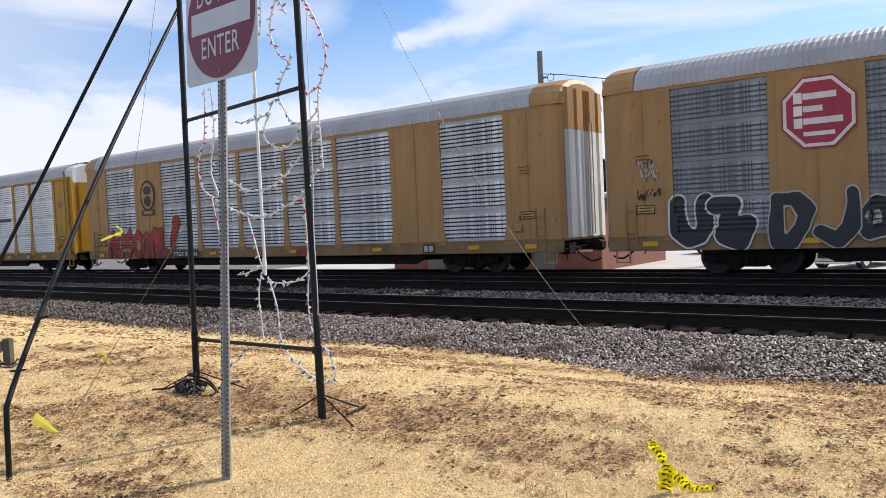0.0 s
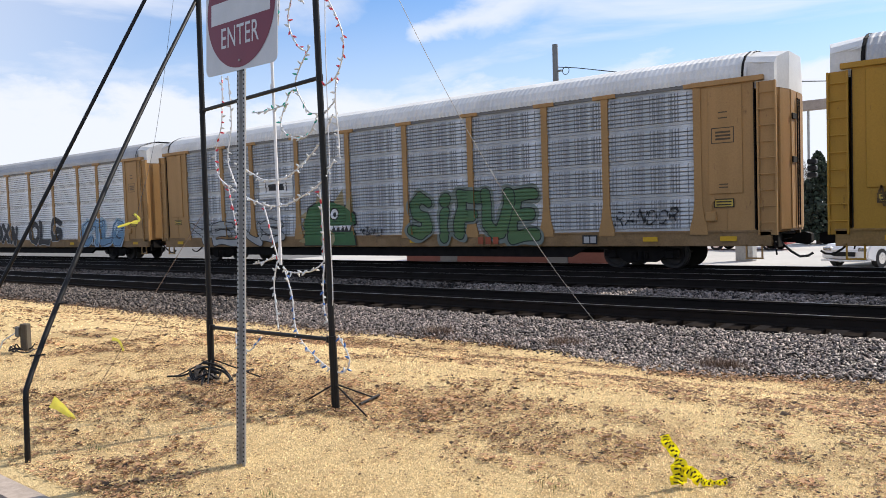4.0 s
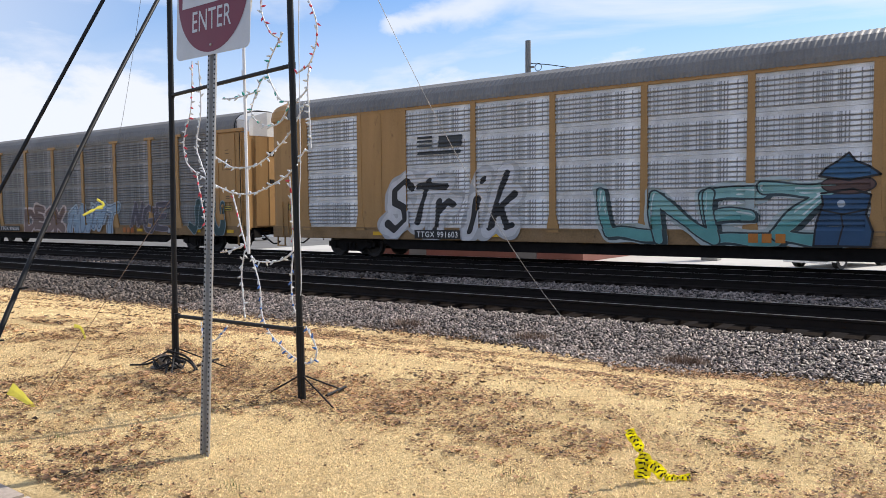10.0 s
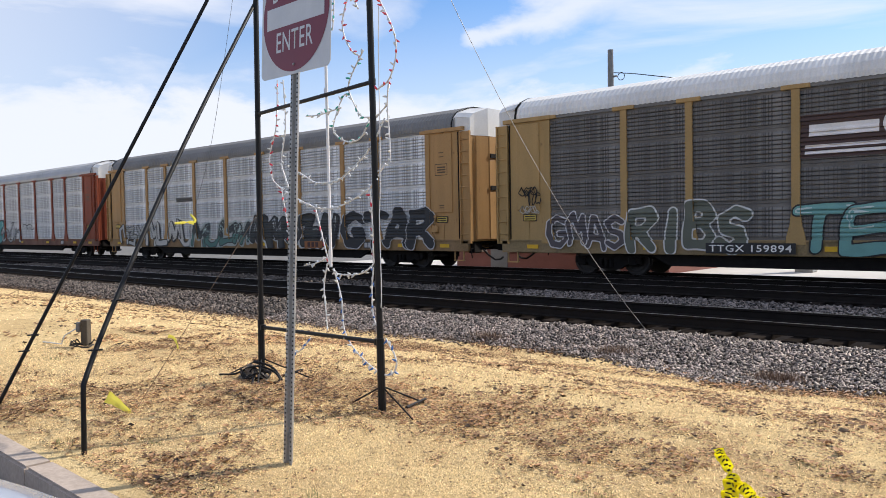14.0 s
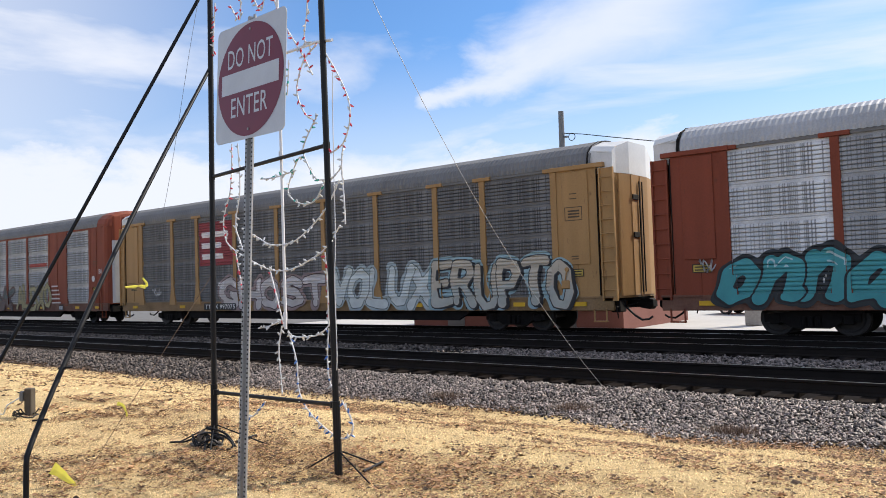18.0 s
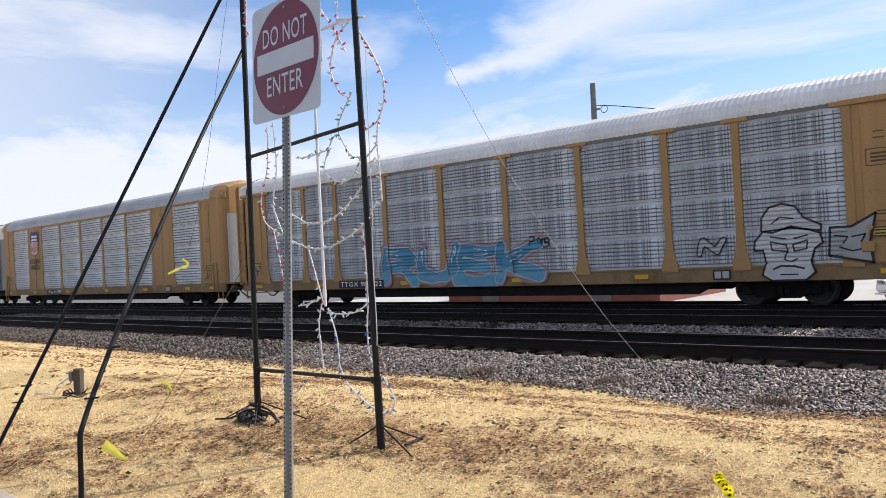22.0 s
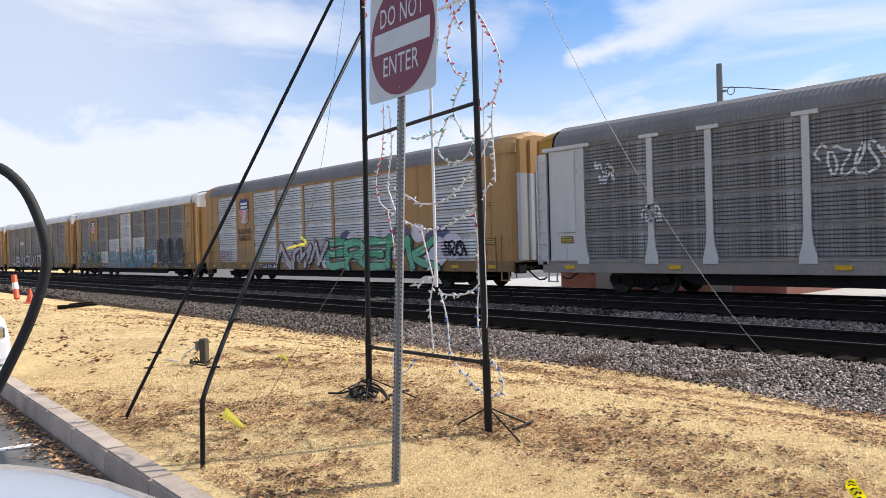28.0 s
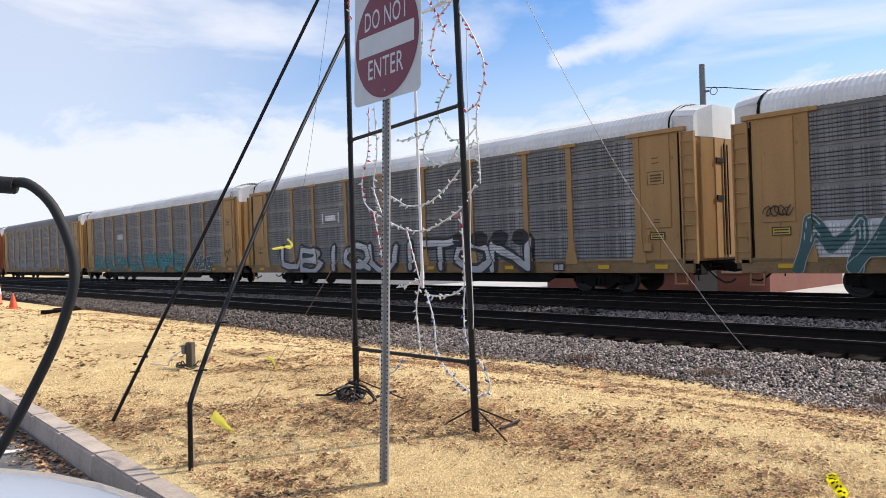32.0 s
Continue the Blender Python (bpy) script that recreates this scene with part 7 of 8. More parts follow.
STRINGS = [
    ([(0.12, 3.07), (-0.065, 2.83), (-0.2, 2.6), (-0.21, 2.44), (-0.13, 2.3), (0.01, 2.25)], "wrrwr"),
    ([(0.145, 3.056), (0.3, 2.98), (0.39, 2.82), (0.38, 2.7), (0.29, 2.57), (0.195, 2.517)], "rwr"),
    ([(0.15, 2.55), (0.31, 2.38), (0.33, 2.28), (0.2, 2.1), (0.09, 2.07)], "wwg"),
    ([(0.33, 2.27), (0.415, 2.25), (0.54, 2.06), (0.485, 1.97), (0.34, 1.92), (0.2, 1.94), (0.09, 2.06)], "wgw"),
    ([(0.91, 2.17), (0.72, 2.16), (0.5, 2.175), (0.43, 2.18)], "gww"),
    ([(-0.13, 2.3), (-0.11, 2.14), (-0.127, 1.9), (-0.133, 1.738)], "w"),
    ([(-0.112, 2.137), (0.016, 2.06)], "w"),
    ([(1.2, 1.8), (0.944, 1.703), (0.8, 1.648), (0.6, 1.641), (0.41, 1.678), (0.1, 1.85), (-0.08, 2.05)], "w"),
    ([(1.25, 1.6), (0.962, 1.497), (0.768, 1.449), (0.53, 1.448), (0.307, 1.503), (0.095, 1.586), (-0.075, 1.735)], "w"),
    ([(1.307, 1.618), (1.247, 1.412), (1.188, 1.197), (1.149, 1.08)], "rrw"),
    ([(1.33, 2.51), (1.34, 2.345), (1.37, 2.124), (1.45, 1.98), (1.488, 1.86), (1.446, 1.71), (1.28, 1.61)], "rwrw"),
    ([(1.24, 2.5), (1.22, 2.27), (1.224, 2.09), (1.296, 1.846), (1.233, 1.698), (1.148, 1.563)], "w"),
    ([(0.809, 1.45), (0.717, 1.22), (0.635, 1.02)], "rww"),
    ([(0.106, 1.556), (0.088, 1.34), (0.084, 1.036)], "rw"),
    ([(0.59, 0.98), (0.515, 0.95), (0.33, 0.95), (0.188, 0.976), (0.084, 1.036)], "w"),
    ([(0.989, 1.0), (0.849, 1.017), (0.644, 1.07)], "w"),
    ([(0.666, 1.02), (0.714, 0.84), (0.692, 0.62), (0.681, 0.51)], "w"),
    ([(0.58, 0.99), (0.485, 0.767), (0.464, 0.554), (0.353, 0.416), (0.147, 0.306), (-0.016, 0.262), (-0.113, 0.282), (-0.154, 0.376), (-0.043, 0.52)], "wb"),
    ([(0.085, 1.016), (0.108, 0.85), (0.099, 0.67), (0.052, 0.59)], "bw"),
    ([(1.294, 0.43), (1.275, 0.335), (1.119, 0.293), (0.917, 0.432)], "wb"),
    ([(1.55, 3.75), (1.59, 3.44), (1.585, 3.3)], "rrw"),
    ([(1.308, 3.66), (1.167, 3.51), (1.142, 3.8)], "rw"),
    ([(0.23, 3.8), (0.244, 3.365), (0.289, 3.134), (0.198, 3.087)], "rww"),
    ([(0.494, 3.02), (0.504, 2.888), (0.523, 2.76)], "wg"),
    ([(0.75, 3.75), (0.6, 3.4), (0.3, 3.0), (0.2, 2.85)], "wr"),
    ([(1.0, 3.7), (0.85, 3.5), (0.75, 3.75)], "wrr"),
]
for pts, cols in STRINGS:
    light_string(pts, cols)
light_string([(-0.052, 2.81), (-0.04, 2.52), (-0.036, 2.1), (-0.032, 1.62), (-0.011, 1.34), (-0.014, 0.78), (0.049, 0.67)], "", 0.0, True)
light_string([(1.68, 1.9), (1.66, 1.6), (1.69, 1.2), (1.67, 0.75)], "", 0.02, True)


def pipe_figure():
    fg = thing("pipe_frame", "white plastic pipe that holds the light figure", "pipe frame")
    tube("upright_pipe", [tuple(on_stand(0.64, 4.0, 0.02)), tuple(on_stand(0.627, 1.0, 0.02))], 0.0115, M["pvc"], fg, "white upright plastic pipe")
    tube("arm_pipe", [tuple(on_stand(0.64, 3.09, 0.02)), tuple(on_stand(0.16, 3.08, 0.02)), tuple(on_stand(-0.03, 3.05, 0.02))], 0.011, M["pvc"], fg, "white plastic side arm")
    for u, z in ((0.64, 2.32), (0.63, 1.1)):
        bm = bmesh.new()
        rod(bm, on_stand(u, z - 0.03, 0.02), on_stand(u, z + 0.03, 0.02), 0.0155, 10)
        part("pipe_sleeve", bm, M["pvc"], fg)


pipe_figure()


def cable_heap(cx, cy, n, spread, seed, mats, label):
    th = thing("cable_heap", label, "cable heap", pose(cx, cy, 0))
    rnd = random.Random(seed)
    for i in range(n):
        a0, r = rnd.uniform(0, 6.3), spread * rnd.uniform(0.4, 1.0)
        pts = [(r * math.cos(a0 + k * 0.55) * rnd.uniform(0.8, 1.2), r * 0.6 * math.sin(a0 + k * 0.55), 0.02 + 0.1 * spread * abs(math.sin(k + i)) * rnd.random() * 4) for k in range(8)]
        tube("cable", [tuple(p) for p in smooth_path(pts, 4)], 0.007, M[mats[i % len(mats)]], th, res=1)
    return th


h1 = cable_heap(-5.62, 3.85, 5, 0.2, 3, ("black",), "tangled black cables and torn clear bag by the stand")
for pts in (((-0.42, -0.1, 0.012), (-0.25, -0.05, 0.03), (-0.12, 0.0, 0.09), (0.03, 0.0, 0.12), (0.2, 0.02, 0.1), (0.33, 0.0, 0.05), (0.3, -0.04, 0.015), (0.05, -0.06, 0.012)),
            ((0.02, -0.03, 0.16), (0.12, 0.0, 0.15), (0.22, 0.03, 0.11), (0.3, 0.05, 0.02)),
            ((0.04, -0.04, 0.1), (0.1, -0.1, 0.05), (0.17, -0.16, 0.012))):
    tube("cable", [tuple(p) for p in smooth_path([Vector(p) for p in pts], 4)], 0.009, M["black"], h1, res=2)
for x, z in ((0.1, 0.112), (0.17, 0.1), (0.02, 0.165)):
    bm = bmesh.new()
    rod(bm, (x, -0.03, z), (x + 0.055, -0.02, z - 0.008), 0.015, 8)
    part("plug", bm, M["black"], h1)
for cx, cy, w, h in ((-0.14, 0.03, 0.05, 0.12), (-0.09, -0.05, 0.09, 0.035), (0.07, 0.02, 0.07, 0.06)):
    bm = bmesh.new()
    bmesh.ops.create_icosphere(bm, subdivisions=3, radius=1.0)
    for v in bm.verts:
        k = 1 + 0.7 * noise.noise(v.co * 2.6 + Vector((cx * 50, 0, 0)))
        v.co = (cx + v.co.x * w * k, cy + v.co.y * 0.04 * k, max(0.004, h * 0.45 + v.co.z * h * 0.5 * k))
    part("bag", bm, M["bag_film"], h1, "torn piece of a clear plastic bag")
cable_heap(-8.72, 3.7, 4, 0.2, 5, ("rubber", "black"), "coiled dark cable on the lawn")


def power_stake():
    st = thing("power_stake", "weathered grey wooden stake with a socket box", "wooden stake", pose(-8.83, 3.79, 0, 0, 0, 25))
    bm = bmesh.new()
    box(bm, -0.045, 0.045, -0.04, 0.04, -0.1, 0.3, bevel=0.01)
    part("stake", bm, M["wood"], st)
    bm = bmesh.new()
    box(bm, -0.1, -0.05, -0.05, 0.03, 0.16, 0.27, bevel=0.01)
    part("socket_box", bm, M["steel_pole"], st, "grey socket box")
    tube("cord", [(-0.1, -0.03, 0.2), (-0.25, -0.05, 0.12), (-0.3, -0.05, 0.02), (-0.7, 0.1, 0.012)], 0.008, M["cord_white"], st)


power_stake()

# ---- warning tape ----
flutter = []


ACROSS, AWAY = Vector((0.8, 0.6, 0)), Vector((-0.6, 0.8, 0))


def tape_strip(parent, pts, w, pinch=(), marks=True, name="tape_strip", taper=0.0):
    """A crumpled ribbon through (along, up) points, with black marks; pinch: shares of the length where it is knotted."""
    path = smooth_path([ACROSS * u + Vector((0, 0, z)) for u, z in pts], 6)
    n = len(path)
    vs, fs, mi = [], [], []
    for i, q in enumerate(path):
        t = (path[min(i + 1, n - 1)] - path[max(i - 1, 0)]).normalized()
        side = t.cross(AWAY).normalized()
        a = (0.5 if marks else 0.1) * math.sin(0.8 * i)
        side = side * math.cos(a) + AWAY * math.sin(a)
        k = min([1.0] + [0.3 + 5.0 * abs(i / (n - 1) - c) for c in pinch])
        k *= 1 - taper * i / (n - 1)
        for j in (-1, -0.55, -0.1, 0.25, 0.6, 1):
            vs.append(tuple(q + side * (w * k * j / 2) + AWAY * (0.006 * (1 - abs(j)))))
    for i in range(n - 1):
        for j in range(5):
            fs.append((i * 6 + j, i * 6 + j + 1, i * 6 + 7 + j, i * 6 + 6 + j))
            mi.append(1 if marks and (j in (1, 2) and i % 3 == 1 or j == 3 and i % 3 == 2) else 0)
    me = bpy.data.meshes.new(name)
    me.from_pydata(vs, [], fs)
    me.materials.append(None), me.materials.append(None)
    me.polygons.foreach_set("material_index", mi)
    return link(name, me, [M["tape" if marks else "tape_pale"], M["black"]], parent, "yellow warning tape with black marks" if marks else "plain yellow tape")


def tapes():
    m = pose(-1.39, 3.53, 0)
    t1 = thing("warning_tape", "knotted yellow and black warning tape on a short stake", "warning tape", m)
    tape_strip(t1, [(-0.062, 0.255), (-0.055, 0.225), (-0.03, 0.19), (-0.004, 0.14)], 0.052, (1.0,))
    tape_strip(t1, [(-0.004, 0.14), (0.0, 0.1), (-0.004, 0.05), (-0.012, 0.012)], 0.08, (0.0,))
    tape_strip(t1, [(0.0, 0.09), (0.035, 0.08), (0.07, 0.055), (0.1, 0.02)], 0.06, (0.0,))
    tape_strip(t1, [(0.1, 0.022), (0.13, 0.012), (0.18, 0.012), (0.23, 0.01)], 0.04, (0.0, 0.6))
    bm = bmesh.new()
    rod(bm, (0.0, 0.035, -0.1), (0.0, 0.03, 0.13), 0.005, 6)
    part("stake", bm, M["twig"], t1)
    flutter.append((t1, m, 0.35))
    m = pose(-5.386, 2.548, 0.0)
    t2 = thing("warning_tape", "loose yellow tape end standing up from the grass", "warning tape", m)
    tape_strip(t2, [(-0.1, 0.125), (-0.05, 0.095), (0.0, 0.055), (0.05, 0.015), (0.07, 0.0)], 0.09, (), False, taper=0.85)
    flutter.append((t2, m, 0.5))
    m = pose(-7.66, 4.21, 0.0)
    t3 = thing("warning_tape", "scrap of yellow tape lying on the lawn", "warning tape", m)
    tape_strip(t3, [(-0.06, 0.16), (0.0, 0.14), (0.03, 0.09), (0.05, 0.02)], 0.04, (), False, taper=0.6)
    flutter.append((t3, m, 0.4))
    w = tube("tie_wire", [(-5.42, 2.66, -0.02), tuple(on_stand(1.66, 1.45))], 0.0022, M["twig"], res=1)
    tagged(w, "thin rusty tie wire from the lawn to the stand", "tie wire")
    cord = tube("hanging_cord", [tuple(q) for q in smooth_path([tuple(on_stand(1.62, 4.25)), (-5.55, 3.72, 3.46), (-5.8, 3.6, 2.08), (-6.0, 3.5, 1.38)], 6)], 0.0016, M["steel_pole"], res=1)
    tagged(cord, "thin cord hanging from the top of the stand", "cord")
    m = pose(-6.0, 3.5, 1.36)
    t4 = thing("warning_tape", "yellow tape fluttering at the end of a cord", "warning tape", m)
    tape_strip(t4, [(0.02, 0.0), (-0.03, -0.005), (-0.09, -0.025), (-0.15, -0.045)], 0.034, (0.4,), False, taper=0.5)
    tape_strip(t4, [(0.02, 0.0), (0.025, 0.03), (-0.02, 0.07)], 0.026, (0.0,), False, taper=0.3)
    flutter.append((t4, m, 2.4))


tapes()
# a guy wire from the ballast up and over the lawn
gw = tube("guy_wire", [(-6.11 - 1.864 * s, 11.82 - 4.462 * s, -0.5 + 10.05 * s - 2.606 * s * (1.9 - s)) for s in [-0.005] + [0.07 * i for i in range(1, 20)]], 0.0045, M["galv"], res=1)
tagged(gw, "thin bright guy wire anchored in the ballast", "guy wire")

# ---- kerb and parking lot ----
LOT_Z = -0.15


def kerb():
    kb = thing("kerb", "pale concrete kerb stones along the lawn", "kerb", kind="structure")
    x = -34.0
    i = 0
    while x < 6.0:
        L = 1.52 if x < -9 else 0.9
        x1 = min(x + L, 6.0)
        bm = bmesh.new()
        y0, y1 = kerb_y(x), kerb_y(x1)
        d = 0.17
        vs = [bm.verts.new(p) for p in ((x + 0.004, y0, LOT_Z - 0.1), (x1 - 0.004, y1, LOT_Z - 0.1), (x1 - 0.004, y1 + d, LOT_Z - 0.1), (x + 0.004, y0 + d, LOT_Z - 0.1),
                                        (x + 0.004, y0 + 0.015, 0.012), (x1 - 0.004, y1 + 0.015, 0.012), (x1 - 0.004, y1 + d, 0.012), (x + 0.004, y0 + d, 0.012))]
        for f in ((3, 2, 1, 0), (4, 5, 6, 7), (0, 1, 5, 4), (1, 2, 6, 5), (2, 3, 7, 6), (3, 0, 4, 7)):
            bm.faces.new([vs[j] for j in f])
        bmesh.ops.bevel(bm, geom=[e for e in bm.edges if all(v.co.z > -0.05 for v in e.verts)], offset=0.014, segments=2, affect="EDGES")
        part("kerb_stone", bm, M["concrete"], kb)
        x = x1
        i += 1


kerb()
lot = link("parking_lot", grid_mesh(steps((-60, 30, 3)), [-40, -20, -8, -3, 0, 1.2, 2.2, 3.2], lambda x, y: LOT_Z), M["asphalt"])
tagged(lot, "worn grey asphalt parking lot", "parking lot", kind="structure")
bm = bmesh.new()
for x in (-6.72, -9.4, -12.1, -14.8):
    box(bm, x - 0.05, x + 0.05, -3.6, kerb_y(x) - 0.06, LOT_Z + 0.002, LOT_Z + 0.006)
ln = part("bay_lines", bm, M["line"], None)
tagged(ln, "worn white parking bay lines", "road marking", kind="structure")
# the ground closes behind and to the sides of the lot
far = link("far_ground", grid_mesh([-1500, -60.01, 30.01, 1500], [-1500, -200, -40.01, 1.63], lambda x, y: LOT_Z - 0.03), M["grass"])
tagged(far, "dry ground round the lot", "ground", kind="structure")


# ---- vehicles ----
def tyre(parent, x, y, z, r=0.33, w=0.2, rim="chrome"):
    bm = bmesh.new()
    rod(bm, (x, y - w / 2, z), (x, y + w / 2, z), r, 24)
    t = part("tyre", bm, M["rubber"], parent)
    bm = bmesh.new()
    rod(bm, (x, y - w / 2 - 0.01, z), (x, y + w / 2 + 0.01, z), r * 0.62, 16)
    part("rim", bm, M[rim], t)


def car_body(profile, half, seg=1):
    """A car's shell: its side outline (x, z, share of the half width), mirrored."""
    bm = bmesh.new()
    rows = []
    for x, z, k in profile:
        rows.append([bm.verts.new((x, s * half * k, z)) for s in (-1, -0.94, -0.6, 0.0, 0.6, 0.94, 1)])
        rows[-1][0].co.z -= 0.03
        rows[-1][-1].co.z -= 0.03
        rows[-1][3].co.z += 0.012
    for a, b in zip(rows, rows[1:]):
        for i in range(6):
            bm.faces.new((a[i], a[i + 1], b[i + 1], b[i]))
    return bm


def road_car(m, paint_name, label, group=""):
    """A small car, front at +x."""
    car = thing("parked_car", label, "car", m, group)
    low, high = [], []
    bm = bmesh.new()
    out = [(-2.2, 0.3), (-2.25, 0.62), (-2.1, 0.95), (-1.2, 0.98), (1.1, 0.95), (1.95, 0.8), (2.2, 0.6), (2.22, 0.32), (1.75, 0.24), (-1.7, 0.24)]
    prism(bm, out, -0.86, 0.86)
    bmesh.ops.bevel(bm, geom=bm.edges[:], offset=0.05, segments=2, affect="EDGES")
    part("body", bm, M[paint_name], car)
    bm = bmesh.new()
    a = [(-1.95, 0.95), (-1.35, 1.42), (0.15, 1.44), (1.0, 0.95)]
    prism(bm, a, -0.72, 0.72)
    bmesh.ops.bevel(bm, geom=bm.edges[:], offset=0.06, segments=2, affect="EDGES")
    part("cabin_glass", bm, M["glass_dark"], car, "dark glass cabin")
    bm = bmesh.new()
    box(bm, -1.3, 0.15, -0.66, 0.66, 1.41, 1.47, bevel=0.02)
    part("roof", bm, M[paint_name], car)
    for x in (-1.35, 1.4):
        for s in (-1, 1):
            tyre(car, x, s * 0.78, 0.32)
    for s in (-1, 1):
        bm = bmesh.new()
        box(bm, 2.05, 2.22, s * 0.5, s * 0.8, 0.58, 0.72, bevel=0.02)
        part("headlight", bm, M["chrome"], car)
    bm = bmesh.new()
    box(bm, 2.16, 2.24, -0.42, 0.42, 0.4, 0.56, bevel=0.01)
    part("grille", bm, M["black"], car)
    bm = bmesh.new()
    box(bm, 2.0, 2.3, -0.84, 0.84, 0.22, 0.28, bevel=0.01)
    part("bumper_lip", bm, M[paint_name], car)
    return car


road_car(pose(-11.75, 1.05, LOT_Z), "car_white", "white car with a dark grille parked by the kerb", "parked cars")


def own_car():
    """The car from which the view is taken: its hood and wing, heading along the kerb."""
    oc = thing("nearby_car", "pale silver car with a smooth curved hood beside the kerb", "car", pose(0, 0, LOT_Z))
    # plan of the hood's rim, then rings inwards and down the flank
    half = [(-0.7, 0.74), (-1.0, 0.725), (-1.35, 0.705), (-1.6, 0.69), (-1.85, 0.66), (-2.05, 0.625), (-2.25, 0.565), (-2.42, 0.475), (-2.54, 0.34), (-2.6, 0.15)]
    rim = half + [(x, -0.3 - y) for x, y in reversed(half)]
    bm = bmesh.new()
    rings = []
    for k, z in ((1.055, 0.5), (1.05, 0.7), (1.035, 0.82), (1.015, 0.875), (1.0, 0.895), (0.93, 0.915), (0.7, 0.945), (0.35, 0.965)):
        rings.append([(-0.7 + (x + 0.7) * k, -0.15 + (y + 0.15) * k, z) for x, y in rim])
    shell(bm, rings)
    part("hood", bm, M["hood_paint"], oc, "glossy pale silver curved hood", True)
    bm = bmesh.new()
    box(bm, -2.6, -0.9, -0.9, 0.6, 0.25, 0.6, bevel=0.08)
    part("front_end", bm, M["hood_paint"], oc)
    for s in (-1, 1):
        tyre(oc, -1.75, -0.15 + s * 0.7, 0.32)


own_car()


def lead_at(t):
    """Where the lead hangs in front of the lens: to the side and up, in metres at its depth."""
    xs_ = [(0, -1000), (11, -960), (12.2, -840), (13.0, -768), (13.5, -790), (14.5, -960), (24.5, -980), (25.6, -880), (26.0, -822), (26.5, -690), (27.5, -690), (28.5, -706), (29, -742), (29.5, -740), (30, -718), (31, -698), (32, -652)]
    zs_ = [(0, 60), (13.0, 60), (14, 0), (25, 0), (26.5, -30), (28.5, -5), (29.5, -55), (30, -65), (31, -50), (32, -35)]
    px = np.interp(t, [a for a, _ in xs_], [b for _, b in xs_])
    pz = np.interp(t, [a for a, _ in zs_], [b for _, b in zs_])
    return float(px) * 0.42 / 1370, float(pz) * 0.42 / 1370


def make_lead():
    k = 0.42 / 1370
    th = thing("charging_lead", "black charging lead hanging in a loop inside the car", "cable")
    pts = [(-175, 152), (-130, 148), (-82, 150), (-32, 100), (0, 0), (-22, -100), (-72, -210), (-132, -320), (-200, -430)]
    tube("cord", [tuple(p) for p in smooth_path([(x * k, y * k, 0.0) for x, y in pts], 6)], 0.0028, M["rubber"], th, res=3)
    tube("plug", [(-190 * k, 153 * k, 0), (-105 * k, 147 * k, 0)], 0.0046, M["rubber"], th, "black plug sleeve", res=3)
    return th


lead = make_lead()


# ---- lawn clutter ----
def cone(m):
    c = thing("traffic_cone", "small orange traffic cone standing on the lawn edge", "traffic cone", m)
    bm = bmesh.new()
    rod(bm, (0, 0, 0.03), (0, 0, 0.46), 0.13, 16, 0.025)
    part("cone_body", bm, M["orange"], c)
    bm = bmesh.new()
    box(bm, -0.18, 0.18, -0.18, 0.18, 0, 0.035, bevel=0.01)
    part("cone_base", bm, M["orange"], c)


cone(pose(-26.6, 5.86, -0.1))
dl = thing("marker_post", "leaning orange and white marker post at the ballast edge", "marker post", pose(-31.0, 6.4, -0.14, 0, -24, 0))
bm = bmesh.new()
rod(bm, (0, 0, 0), (0, 0, 0.9), 0.1, 12)
part("tube", bm, M["orange"], dl)
bm = bmesh.new()
rod(bm, (0, 0, 0.35), (0, 0, 0.6), 0.104, 12)
part("white_band", bm, M["pvc"], dl)
lg = thing("fallen_branch", "dark fallen branches on the lawn", "branch", pose(-21.7, 5.85, -0.06))
for i, (a, b, r) in enumerate((((-0.3, -0.35, 0.05), (0.3, 0.45, 0.1), 0.06), ((-0.2, -0.1, 0.1), (0.15, 0.4, 0.16), 0.04), ((-0.25, 0.05, 0.05), (0.3, 0.2, 0.14), 0.035))):
    bm = bmesh.new()
    rod(bm, a, b, r, 7, r * 0.5)
    part("limb", bm, M["under"], lg)

# ---- beyond the tracks ----
lotb = link("far_lot", grid_mesh(steps((-36, 90, 6)), [27.2, 30, 36, 50, 75, 110], lambda x, y: -0.95), M["lot"])
road_b = link("far_road", grid_mesh(steps((-120, -36, 6)), [27.2, 30, 36, 50, 75, 110], lambda x, y: -0.95), M["asphalt"])
tagged(road_b, "worn grey asphalt beyond the tracks", "road", kind="structure")
tagged(lotb, "pale sunlit concrete lot beyond the tracks", "lot", kind="structure")


def utility_pole():
    p = thing("utility_pole", "grey utility pole behind the train", "utility pole", pose(-34.0, 60.0, -1.05))
    bm = bmesh.new()
    rod(bm, (0, 0, 0), (0, 0, 17.0), 0.36, 14, 0.24)
    part("pole", bm, M["steel_pole"], p)
    bm = bmesh.new()
    box(bm, 0.2, 0.6, -0.08, 0.08, 14.6, 14.75)
    part("bracket", bm, M["steel_pole"], p)
    ring = [(1.0 + 0.32 * math.cos(a), 0, 14.6 + 0.32 * math.sin(a)) for a in np.linspace(0, 2 * math.pi, 18)]
    tube("wire_coil", ring, 0.03, M["under"], p, "coiled wire")
    tube("line_wire", [(0.3, 0, 15.0), (2.0, 0, 14.7), (4.5, 0.5, 14.15), (9, 1.5, 13.2), (16, 3, 12.0), (40, 8, 9.8)], 0.035, M["under"], p)


utility_pole()


